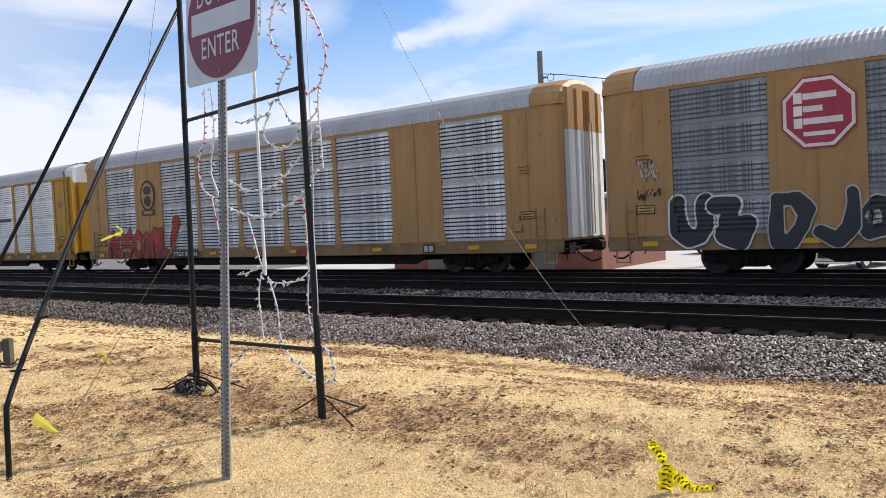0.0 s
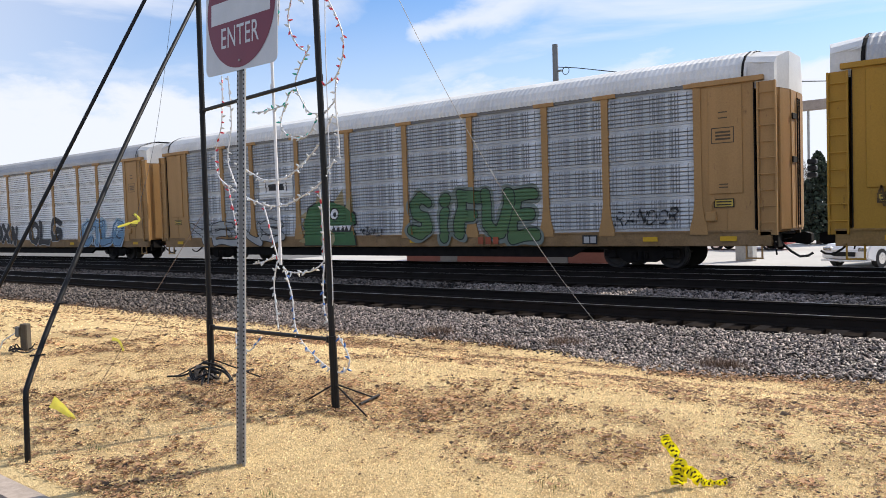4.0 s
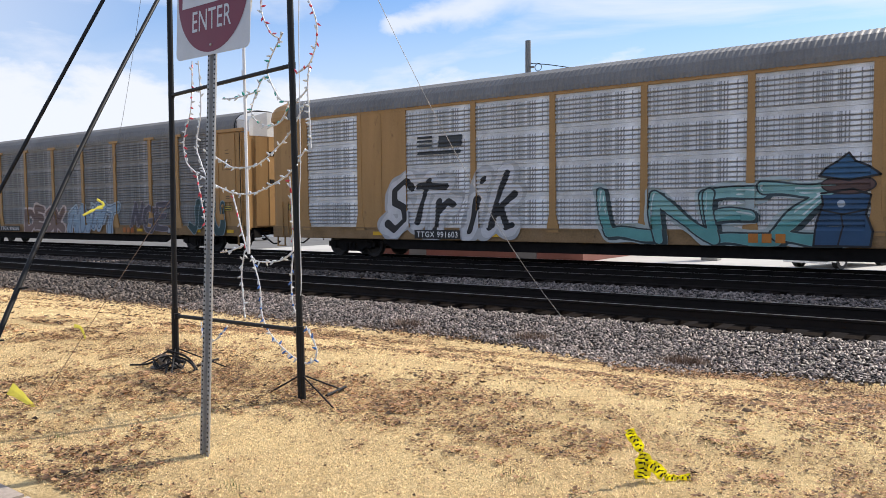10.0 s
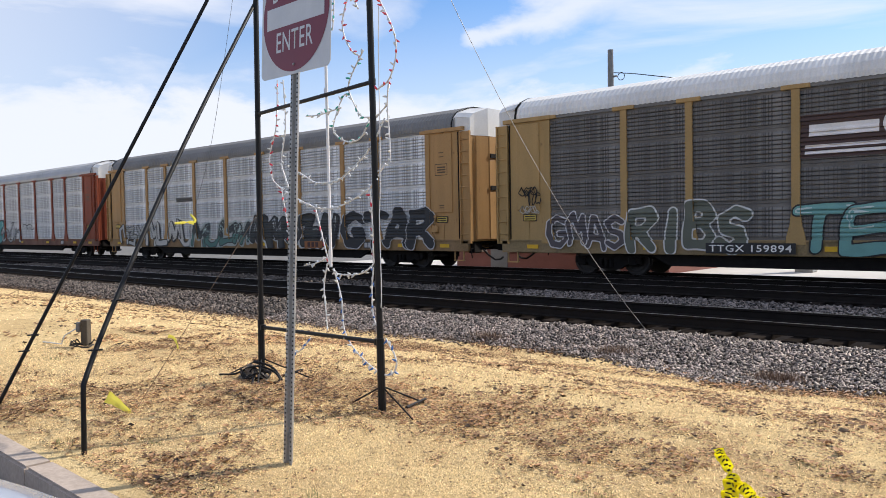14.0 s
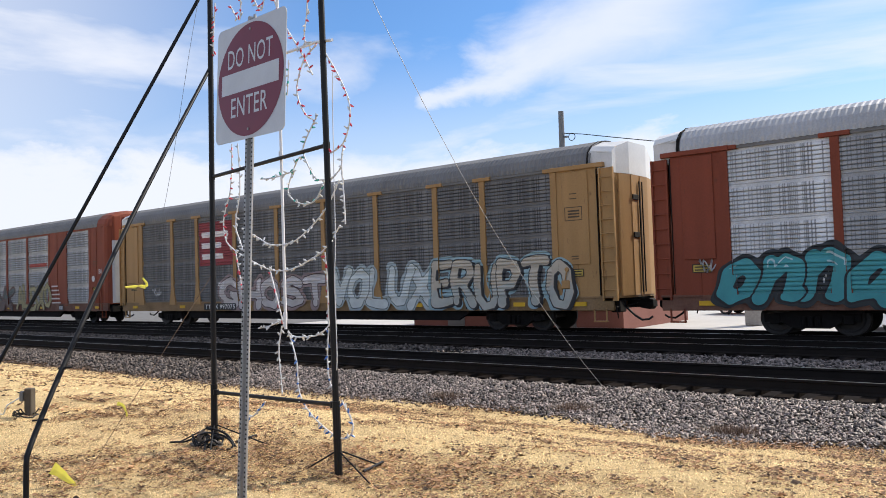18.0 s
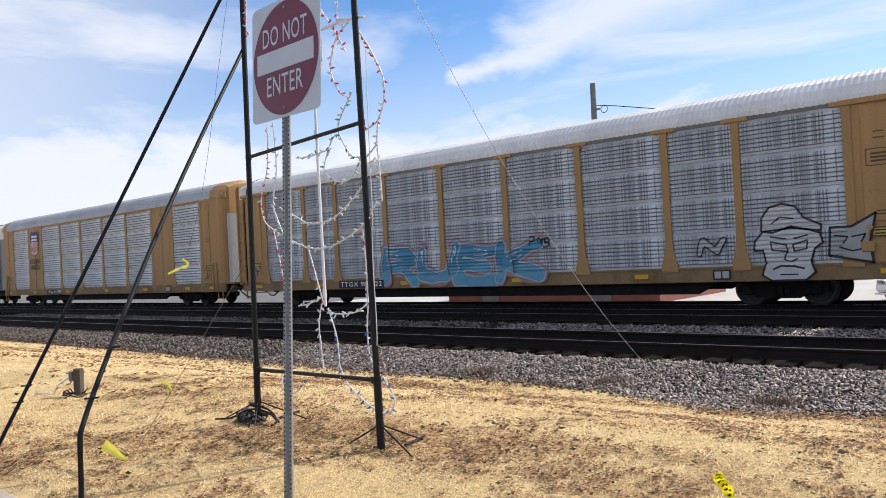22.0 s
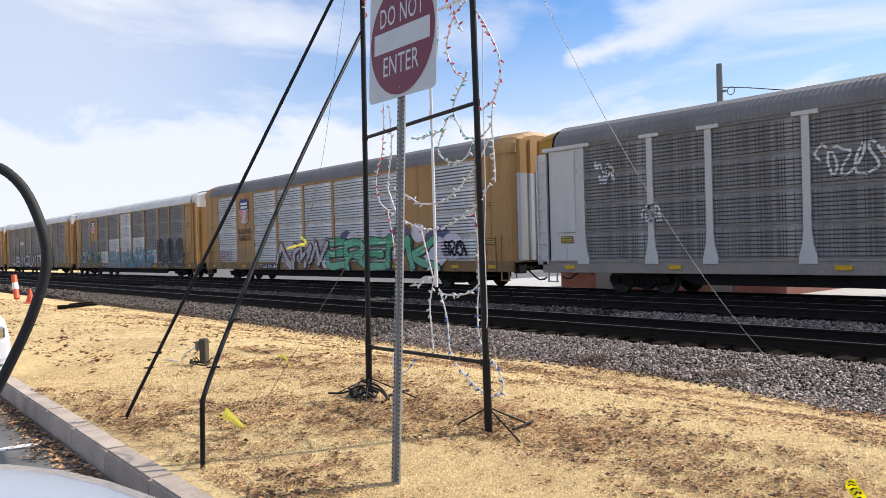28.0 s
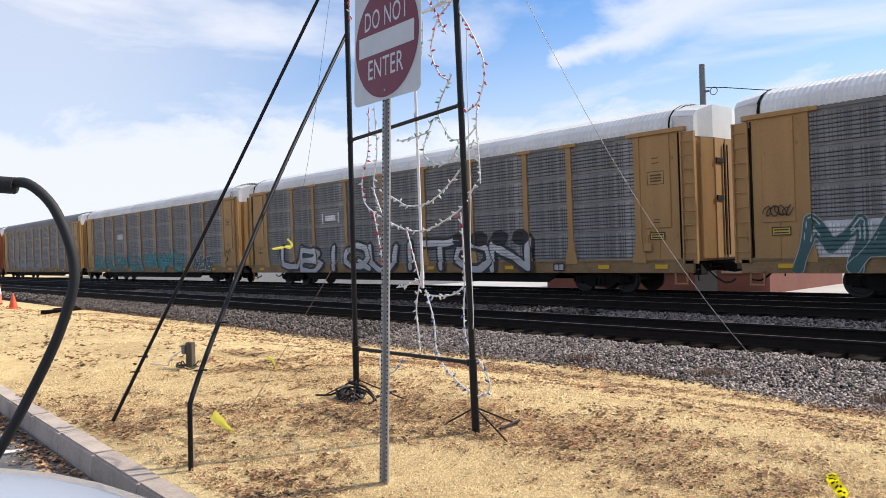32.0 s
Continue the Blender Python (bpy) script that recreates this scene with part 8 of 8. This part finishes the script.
def brick_building():
    b = thing("brick_building", "long low red brick building beyond the tracks", "building", pose(-25.6, 29.6, -0.95))
    bm = bmesh.new()
    box(bm, 0, 11.4, 0, 7, 0, 3.0)
    part("wall", bm, M["brick"], b)
    bm = bmesh.new()
    box(bm, -0.3, 11.7, -0.3, 7.3, 3.0, 3.25, bevel=0.05)
    part("roof", bm, M["roof_dark"], b)
    for i in range(4):
        x = 1.2 + i * 3
        bm = bmesh.new()
        box(bm, x - 0.7, x + 0.7, -0.04, 0.02, 0.9, 2.3)
        w = part("window", bm, M["glass_dark"], b)
        bm = bmesh.new()
        box(bm, x - 0.78, x + 0.78, -0.08, -0.02, 0.8, 0.9)
        part("sill", bm, M["concrete"], w)
    for x in (2.7, 8.7):
        bm = bmesh.new()
        box(bm, x - 0.5, x + 0.5, -0.05, 0.02, 0, 2.1)
        part("door", bm, M["roof_dark"], b)


brick_building()
for x, y, pn, lab, rz in ((-4.9, 32.2, "car_white", "white car facing the tracks in the far lot", -112), (-1.6, 36, "car_silver", "silver car standing in the far lot", 170), (-12.5, 42, "car_red", "red car standing in the far lot", 175),
                          (-48.0, 40, "car_silver", "silver car standing in the far lot", 0), (-60.0, 44, "car_white", "white car standing in the far lot", 10), (4.5, 35, "car_white", "white car standing in the far lot", 180)):
    road_car(pose(x, y, -0.95, 0, 0, rz), pn, lab, "cars in the far lot")


def signal_mast(x, y):
    s = thing("signal_mast", "railway signal mast with dark lamp heads", "signal mast", pose(x, y, -0.95))
    bm = bmesh.new()
    rod(bm, (0, 0, 0), (0, 0, 5.2), 0.09, 10)
    part("mast", bm, M["galv"], s)
    for z in (4.2, 4.7):
        bm = bmesh.new()
        box(bm, 0.1, 0.45, -0.2, 0.1, z - 0.2, z + 0.2, bevel=0.05)
        part("lamp_head", bm, M["black"], s)
    bm = bmesh.new()
    box(bm, -0.2, 6.5, 0.6, 0.9, 6.05, 6.45, bevel=0.03)
    part("arm", bm, M["concrete"], s, "long grey cross beam")
    bm = bmesh.new()
    rod(bm, (0, 0.75, 0), (0, 0.75, 6.1), 0.12, 10)
    part("mast", bm, M["galv"], s)
    bm = bmesh.new()
    rod(bm, (2.3, 0.75, 3.3), (2.3, 0.75, 6.1), 0.05, 8)
    part("drop_pole", bm, M["galv"], s)
    for z in (3.45, 3.72, 3.99):
        bm = bmesh.new()
        box(bm, 2.3, 2.65, 0.4, 0.7, z - 0.1, z + 0.1, bevel=0.04)
        part("lamp_head", bm, M["black"], s)
    bm = bmesh.new()
    box(bm, -0.35, 0.35, -0.3, 0.3, 0, 1.3, bevel=0.03)
    part("relay_box", bm, M["galv"], s, "grey relay cabinet")


signal_mast(-10.0, 33.2)


def bare_tree(m, h, seed, label="bare winter tree far beyond the tracks"):
    t = thing("tree", label, "tree", m, "trees beyond the tracks")
    rnd = random.Random(seed)
    vs, fs = [], []

    def limb(a, d, L, r, depth):
        b = a + d * L
        q = d.to_track_quat("Z", "Y")
        base = len(vs)
        for p, rr in ((a, r), (b, r * 0.6)):
            for k in range(4):
                ang = k * math.pi / 2
                vs.append(tuple(p + q @ Vector((rr * math.cos(ang), rr * math.sin(ang), 0))))
        for k in range(4):
            fs.append((base + k, base + (k + 1) % 4, base + 4 + (k + 1) % 4, base + 4 + k))
        if depth:
            for _ in range(rnd.choice((2, 3, 3))):
                nd = (d + Vector((rnd.uniform(-0.8, 0.8), rnd.uniform(-0.8, 0.8), rnd.uniform(-0.1, 0.6)))).normalized()
                limb(a + d * L * rnd.uniform(0.6, 1.0), nd, L * rnd.uniform(0.6, 0.8), r * 0.55, depth - 1)
    limb(Vector((0, 0, 0)), Vector((0, 0, 1)), h * 0.3, h * 0.025, 6)
    k = 8
    me = bpy.data.meshes.new("trunk")
    me.from_pydata(vs[:k], [], fs[:4])
    link("trunk", me, M["bark"], t)
    me = bpy.data.meshes.new("crown")
    me.from_pydata(vs[k:], [], [tuple(i - k for i in f) for f in fs[4:]])
    link("crown", me, M["bark"], t, "bare branching crown")


for i, (x, y, h) in enumerate(((-20, 95, 9), (-14, 110, 11), (-6, 100, 9), (2, 115, 12), (-28, 120, 11), (-190, 70, 10), (-215, 66, 12), (-235, 60, 10), (-262, 74, 13), (-40, 118, 10), (12, 108, 10), (-19, 62, 6.5), (-15.5, 66, 7), (-22.5, 70, 7.5), (-12, 60, 6), (-27, 64, 6.5), (-8.5, 68, 7), (-31, 72, 7), (-5, 64, 6))):
    bare_tree(pose(x, y, -0.95), h, i + 1)


def dense_tree(m, h, seed):
    """An evergreen: short trunk and an uneven crown of small leaf clumps."""
    t = thing("tree", "dark dense evergreen tree beyond the tracks", "tree", m, "trees beyond the tracks")
    bm = bmesh.new()
    rod(bm, (0, 0, 0), (0, 0, h * 0.6), h * 0.03, 8, h * 0.012)
    part("trunk", bm, M["bark"], t)
    r = random.Random(seed)
    vs, fs = [], []
    for _ in range(2600):
        z = h * (0.06 + 0.94 * r.random() ** 1.25)
        a = r.uniform(0, 6.28)
        wide = h * 0.3 * (1 - (z / h) ** 1.6) ** 0.6 * (0.75 + 0.5 * noise.noise((math.cos(a) * 1.5, math.sin(a) * 1.5, z * 0.9 + seed)))
        q = wide * r.uniform(0.45, 1.05)
        c = Vector((q * math.cos(a), q * math.sin(a), z))
        u = Vector((r.uniform(-1, 1), r.uniform(-1, 1), r.uniform(-1, 1))).normalized() * h * 0.035
        v = u.cross(Vector((r.uniform(-1, 1), r.uniform(-1, 1), r.uniform(-1, 1)))).normalized() * h * 0.022
        k = len(vs)
        vs += [tuple(c - u), tuple(c + v), tuple(c + u), tuple(c - v)]
        fs.append((k, k + 1, k + 2, k + 3))
    me = bpy.data.meshes.new("crown")
    me.from_pydata(vs, [], fs)
    link("crown", me, M["evergreen"], t, "dark green leafy crown")


dense_tree(pose(-10.4, 48, -0.95), 5.2, 1)
dense_tree(pose(-8.3, 50, -0.95), 4.6, 2)
dense_tree(pose(-28.6, 60, -0.95), 7.0, 3)
dense_tree(pose(-13.0, 52, -0.95), 4.4, 4)

# ---- ballast stones, grass, leaves ----
rng = np.random.default_rng(4)


def scatter_mesh(name, base, faces, pos, scale, rot=True, tilt=None):
    """Many small copies of one rough shape joined into one mesh; base (k, 3), scale (n, 3)."""
    n, k = len(pos), len(base)
    a = rng.uniform(0, 2 * math.pi, (n, 3)) if rot else np.c_[np.zeros((n, 2)), rng.uniform(0, 2 * math.pi, n)]
    if tilt:
        a[:, :2] = rng.normal(0, tilt, (n, 2))
    v = base[None] * scale[:, None] * (1 + rng.uniform(-0.3, 0.3, (n, k, 3)))
    for ax in range(3):
        c, s = np.cos(a[:, ax])[:, None], np.sin(a[:, ax])[:, None]
        i, j = (ax + 1) % 3, (ax + 2) % 3
        vi, vj = v[..., i].copy(), v[..., j].copy()
        v[..., i], v[..., j] = c * vi - s * vj, s * vi + c * vj
    v += pos[:, None]
    f = (np.asarray(faces)[None] + (np.arange(n) * k)[:, None, None]).reshape(-1, len(faces[0]))
    me = bpy.data.meshes.new(name)
    me.vertices.add(n * k)
    me.vertices.foreach_set("co", v.astype(np.float32).ravel())
    m = len(f)
    w = f.shape[1]
    me.loops.add(m * w)
    me.loops.foreach_set("vertex_index", f.astype(np.int32).ravel())
    me.polygons.add(m)
    me.polygons.foreach_set("loop_start", (np.arange(m) * w).astype(np.int32))
    me.update(calc_edges=True)
    return me


CUBE = np.array([(x, y, z) for z in (-1, 1) for y in (-1, 1) for x in (-1, 1)], float) * 0.62
CUBE_F = [(0, 2, 3, 1), (4, 5, 7, 6), (0, 1, 5, 4), (2, 6, 7, 3), (0, 4, 6, 2), (1, 3, 7, 5)]


def ballast_stones(x0, x1, y0, y1, count, zf, size):
    p = np.c_[rng.uniform(x0, x1, count), rng.uniform(y0, y1, count), np.zeros(count)]
    p[:, 2] = [zf(x, y) for x, y in p[:, :2]]
    p[:, 2] += rng.uniform(-0.012, 0.018, count)
    keep = p[:, 1] > np.array([edge_y(x) for x in p[:, 0]]) + rng.normal(0, 0.16, count)
    p = p[keep]
    s = rng.uniform(0.5, 1.35, (len(p), 1)) * np.array([[1.9, 1.0, 0.5]]) * size * rng.uniform(0.75, 1.3, (len(p), 3))
    return scatter_mesh("ballast_stones", CUBE, CUBE_F, p, s, tilt=0.55)


EDGE = [(-60, 10.6), (-24, 10.15), (-16, 9.85), (-9, 9.75), (-6.6, 9.95), (-5.2, 9.5), (-3.9, 9.0), (-2.9, 9.15), (-2.1, 9.6), (-1, 9.8), (20, 9.8)]


def edge_y(x):
    """Where the loose stones meet the lawn."""
    return float(np.interp(x, [q[0] for q in EDGE], [q[1] for q in EDGE])) + 0.14 * noise.noise((x * 1.7, 5, 0))


def shoulder(x, y):
    z = float(np.interp(y, [q[0] for q in BED], [q[1] for q in BED]))
    return max(z, -0.69) + 0.03 + 0.02 * noise.noise((x, y, 0))


specs = [(-14, 6, 8.8, 11.85, 60000, 0.0215), (-40, -14, 9.3, 11.85, 19000, 0.034), (-12, 6, 14.15, 17.15, 14000, 0.027), (-45, -12, 14.15, 17.0, 8000, 0.036), (-110, -40, 9.3, 11.8, 5000, 0.055), (6, 20, 9.3, 11.8, 2500, 0.05)]
for x0, x1, y0, y1, n, size in specs:
    ob = link("ballast_stones", ballast_stones(x0, x1, y0, y1, n, shoulder, size), M["stone_dull" if x1 < -12 or y0 > 14 and x1 < 0 else "stone"])
    tagged(ob, "loose crushed grey granite stones along the tracks", "ballast stones", kind="stuff")


def thick(x, y, seed):
    return noise.noise((x * 0.55, y * 0.8, seed)) + 0.6 * noise.noise((x * 1.9, y * 2.3, seed + 3)) + 0.8 * noise.noise((x * 6, y * 7, seed + 5)) + 0.5 * noise.noise((x * 17, y * 19, seed + 8))


def grass_blades(count, x0, x1, y0, y1, L, lean0=1.05, lean1=1.52):
    p = np.c_[rng.uniform(x0, x1, count), rng.uniform(y0, y1, count)]
    z = np.array([lawn_z(x, y) for x, y in p])
    a = rng.uniform(0, 2 * math.pi, count)
    lean = rng.uniform(lean0, lean1, count)
    ln = L * rng.uniform(0.5, 1.3, count)
    d = np.c_[np.cos(a) * np.sin(lean), np.sin(a) * np.sin(lean), np.cos(lean)] * ln[:, None]
    side = np.c_[-np.sin(a), np.cos(a), np.zeros(count)] * (0.0024 * L / 0.03)
    base = np.c_[p, z + rng.uniform(-0.002, 0.006, count)]
    v = np.stack([base - side, base + side, base + d], 1).reshape(-1, 3)
    me = bpy.data.meshes.new("grass")
    me.vertices.add(len(v))
    me.vertices.foreach_set("co", v.astype(np.float32).ravel())
    me.loops.add(len(v))
    me.loops.foreach_set("vertex_index", np.arange(len(v), dtype=np.int32))
    me.polygons.add(count)
    me.polygons.foreach_set("loop_start", (np.arange(count) * 3).astype(np.int32))
    me.update(calc_edges=True)
    return me


for count, box_, L in ((150000, (-5.2, 0.6, 1.85, 4.2), 0.0155), (60000, (-9.5, -5.2, 1.95, 4.5), 0.02), (80000, (-9, 1.5, 4.2, 9.4), 0.029), (20000, (-32, -9, 2.6, 9.3), 0.06)):
    for mat, share in (("straw", 0.76), ("thatch", 0.24)):
        ob = link("grass", grass_blades(int(count * share), *box_, L), M[mat])
        tagged(ob, "short dry straw-coloured grass blades" if mat == "straw" else "short brown dead grass blades", "grass", kind="stuff")
for count, box_, L in ((40000, (-5.2, 0.6, 1.85, 4.2), 0.018), (18000, (-9.5, -5.2, 1.95, 4.5), 0.022), (26000, (-9, 1.5, 4.2, 9.4), 0.03)):
    ob = link("grass", grass_blades(count, *box_, L, 0.35, 1.1), M["straw"])
    tagged(ob, "short dry straw-coloured grass blades", "grass", kind="stuff")

LEAF = np.array([(-1, -0.5, 0.35), (0, -0.62, 0.1), (1, -0.1, 0.5), (0.2, 0.6, 0.3), (-0.9, 0.45, 0.65), (0, 0, -0.15)], float)
LEAF_F = [(0, 1, 5), (1, 2, 5), (2, 3, 5), (3, 4, 5), (4, 0, 5)]


def leaves(count, x0, x1, y0, y1, size, cut):
    pts = []
    r = random.Random(count)
    tries = 0
    while len(pts) < count and tries < count * 14:
        tries += 1
        x, y = r.uniform(x0, x1), r.uniform(y0, y1)
        near = 0.5 * math.exp(-((x + 5.2) ** 2 / 2.0 + (y - 3.2) ** 2 / 0.7)) + 0.35 * math.exp(-((x + 3.8) ** 2 / 1.2 + (y - 3.6) ** 2 / 0.5)) + 0.3 * math.exp(-((y - 8.6) ** 2) / 0.4)
        if thick(x, y, 11) + near > cut + r.uniform(-0.5, 0.5):
            pts.append((x, y, lawn_z(x, y) + r.uniform(0.004, 0.022)))
    p = np.array(pts)
    s = np.minimum(0.45 + rng.exponential(0.45, (len(p), 1)), 2.0) * size * np.array([[1, 1, 0.8]])
    me = scatter_mesh("leaf_litter", LEAF, LEAF_F, p, s, rot=False)
    return me


for count, box_, size, cut in ((13000, (-8.5, 0.8, 1.85, 4.6), 0.0125, 0.5), (52000, (-8.5, 0.8, 1.85, 4.6), 0.0062, 0.2), (12000, (-10, 1.5, 4.6, 9.6), 0.016, 0.5), (34000, (-10, 1.5, 4.6, 9.6), 0.0095, 0.24), (6500, (-30, -8.5, 2.5, 10), 0.024, 0.4)):
    ob = link("leaf_litter", leaves(count, *box_, size, cut), M["leaf"])
    tagged(ob, "brown dead leaves and thatch scattered in patches", "leaves", kind="stuff")
edge = np.c_[rng.uniform(-40, 4, 9000), rng.normal(-0.08, 0.28, 9000), np.zeros(9000)]
edge[:, 1] += [edge_y(x) for x in edge[:, 0]]
edge[:, 2] = [max(lawn_z(x, y), shoulder(x, y) - 0.02) + 0.012 for x, y in edge[:, :2]]
keep = np.array([noise.noise((x * 0.5, 3, 1)) + 0.4 * noise.noise((x * 2.1, y * 2, 4)) > (0.05 if x > -9 else -0.4) for x, y, _ in edge])
for side, mat in ((edge[keep & (edge[:, 0] > -9)], "leaf"), (edge[keep & (edge[:, 0] <= -9)], "dry_weed")):
    ob = link("leaf_litter", scatter_mesh("leaf_litter", LEAF, LEAF_F, side, rng.uniform(0.6, 1.4, (len(side), 1)) * 0.024 * np.ones((1, 3)), rot=False), M[mat])
    tagged(ob, "brown leaves and thatch blown against the ballast", "leaves", kind="stuff")
gut = np.c_[rng.uniform(-9, -4.2, 900), np.zeros(900), np.full(900, LOT_Z + 0.012)]
gut[:, 1] = [kerb_y(x) - 0.03 - abs(rng.normal(0, 0.11)) for x in gut[:, 0]]
ob = link("leaf_litter", scatter_mesh("leaf_litter", LEAF, LEAF_F, gut, rng.uniform(0.6, 1.3, (900, 1)) * 0.02 * np.ones((1, 3)), rot=False), M["leaf"])
tagged(ob, "dead leaves gathered against the kerb", "leaves", kind="stuff")


def tufts(spots, mat, count, L, spread, label, name):
    allv = []
    for x, y in spots:
        for _ in range(count):
            px, py = x + rng.normal(0, spread), y + rng.normal(0, spread * 0.6)
            a, le, ln = rng.uniform(0, 6.28), rng.uniform(0.1, 1.1), L * rng.uniform(0.4, 1.2)
            z = lawn_z(px, py) if py < 9.3 else max(lawn_z(px, py), shoulder(px, py) - 0.03)
            sx, sy = -math.sin(a) * L * 0.035, math.cos(a) * L * 0.035
            allv += [(px - sx, py - sy, z), (px + sx, py + sy, z), (px + math.cos(a) * math.sin(le) * ln, py + math.sin(a) * math.sin(le) * ln, z + math.cos(le) * ln)]
    me = bpy.data.meshes.new(name)
    me.from_pydata(allv, [], [(i, i + 1, i + 2) for i in range(0, len(allv), 3)])
    tagged(link(name, me, M[mat]), label, "weeds", kind="stuff")


tufts([(-4.9, 1.95), (-5.45, 2.62), (-2.9, 2.35), (-3.4, 2.1), (-1.2, 4.3), (-8.2, 3.2), (-2.2, 5.5), (-4.5, 2.3), (-0.9, 7.6), (-1.9, 3.2)], "weed", 45, 0.045, 0.07, "small green weeds in the dry lawn", "weeds")
tufts([(-8.2, 10.1), (-8.0, 10.15), (-3.3, 9.6), (-3.15, 9.62), (-5.6, 10.1), (-5.75, 10.05)], "dry_weed", 420, 0.15, 0.14, "dry grey-brown weeds in the ballast", "dry_weeds")
tufts([(-6.6 - 0.75 * i, edge_y(-6.6 - 0.75 * i) + rng.normal(0, 0.12)) for i in range(26)], "dry_weed", 170, 0.1, 0.26, "low brown dead weeds along the ballast edge", "dry_weeds")
tufts([(-1.6, 9.7), (-1.1, 9.6), (-2.3, 9.4), (-9.5, 9.8), (-12.5, 9.9), (-0.4, 9.3), (-0.9, 9.0), (-15, 10.1), (-18.5, 10.3), (-7.2, 9.6), (-10.6, 9.9), (-21, 10.6)], "twig", 110, 0.08, 0.3, "dry brown weeds at the ballast edge", "dry_weeds")

# ---- ties, nearest last ----
for tr, x0, x1 in zip(track_list, (-70, -50, -32), (14, 14, 14)):
    x = x0
    r = random.Random(int(tr.location.y))
    while x < x1:
        o = link("tie", TIE, M["tie"], tr)
        o.matrix_basis = pose(x, r.uniform(-0.03, 0.03), r.uniform(-0.01, 0.005), 0, 0, r.uniform(-0.8, 0.8))
        x += 0.53



def motions():
    y, z = TRACKS[2]
    for n, car in enumerate(cars):
        walk(car, [(t, pose(x - PITCH * n, y, z)) for t, x in RUN])
    # wheels turn with the run: a row for each frame, shared by all wheels on the same side of a bogie
    turned = {}
    for ws, dx in wheelsets:
        if dx in turned:
            src = turned[dx]
            ws.rotation_mode = "QUATERNION"
            ws.animation_data_create()
            ws.animation_data.action = src.animation_data.action
            ws.animation_data.action_slot = src.animation_data.action_slot
        else:
            rows = []
            for i in range(32 * FPS + 1):
                t = i / FPS
                rows.append((t, pose(dx, 0, 0.445, 0, (64.6 * i) % 360, 0)))
            walk(ws, rows)
            turned[dx] = ws
    # loose tape flutters in the wind
    for ob, m, size in flutter:
        rows = []
        for i in range(81):
            t = 0.4 * i
            k = 9.0 * noise.noise((t * 0.9, m.translation.x, 3)), 14.0 * noise.noise((t * 0.8, 7, m.translation.y)), 12.0 * noise.noise((5, t, m.translation.x))
            rows.append((t, m @ pose(0, 0, 0, *(size * a for a in k))))
        walk(ob, rows)
    # the lead swings with the phone that it hangs from
    rows = []
    for row in PATH:
        t = row[0]
        x, zz = lead_at(t)
        rows.append((t, aim(*row[1:]) @ pose(x, zz, -0.42)))
    walk(lead, rows)


motions()
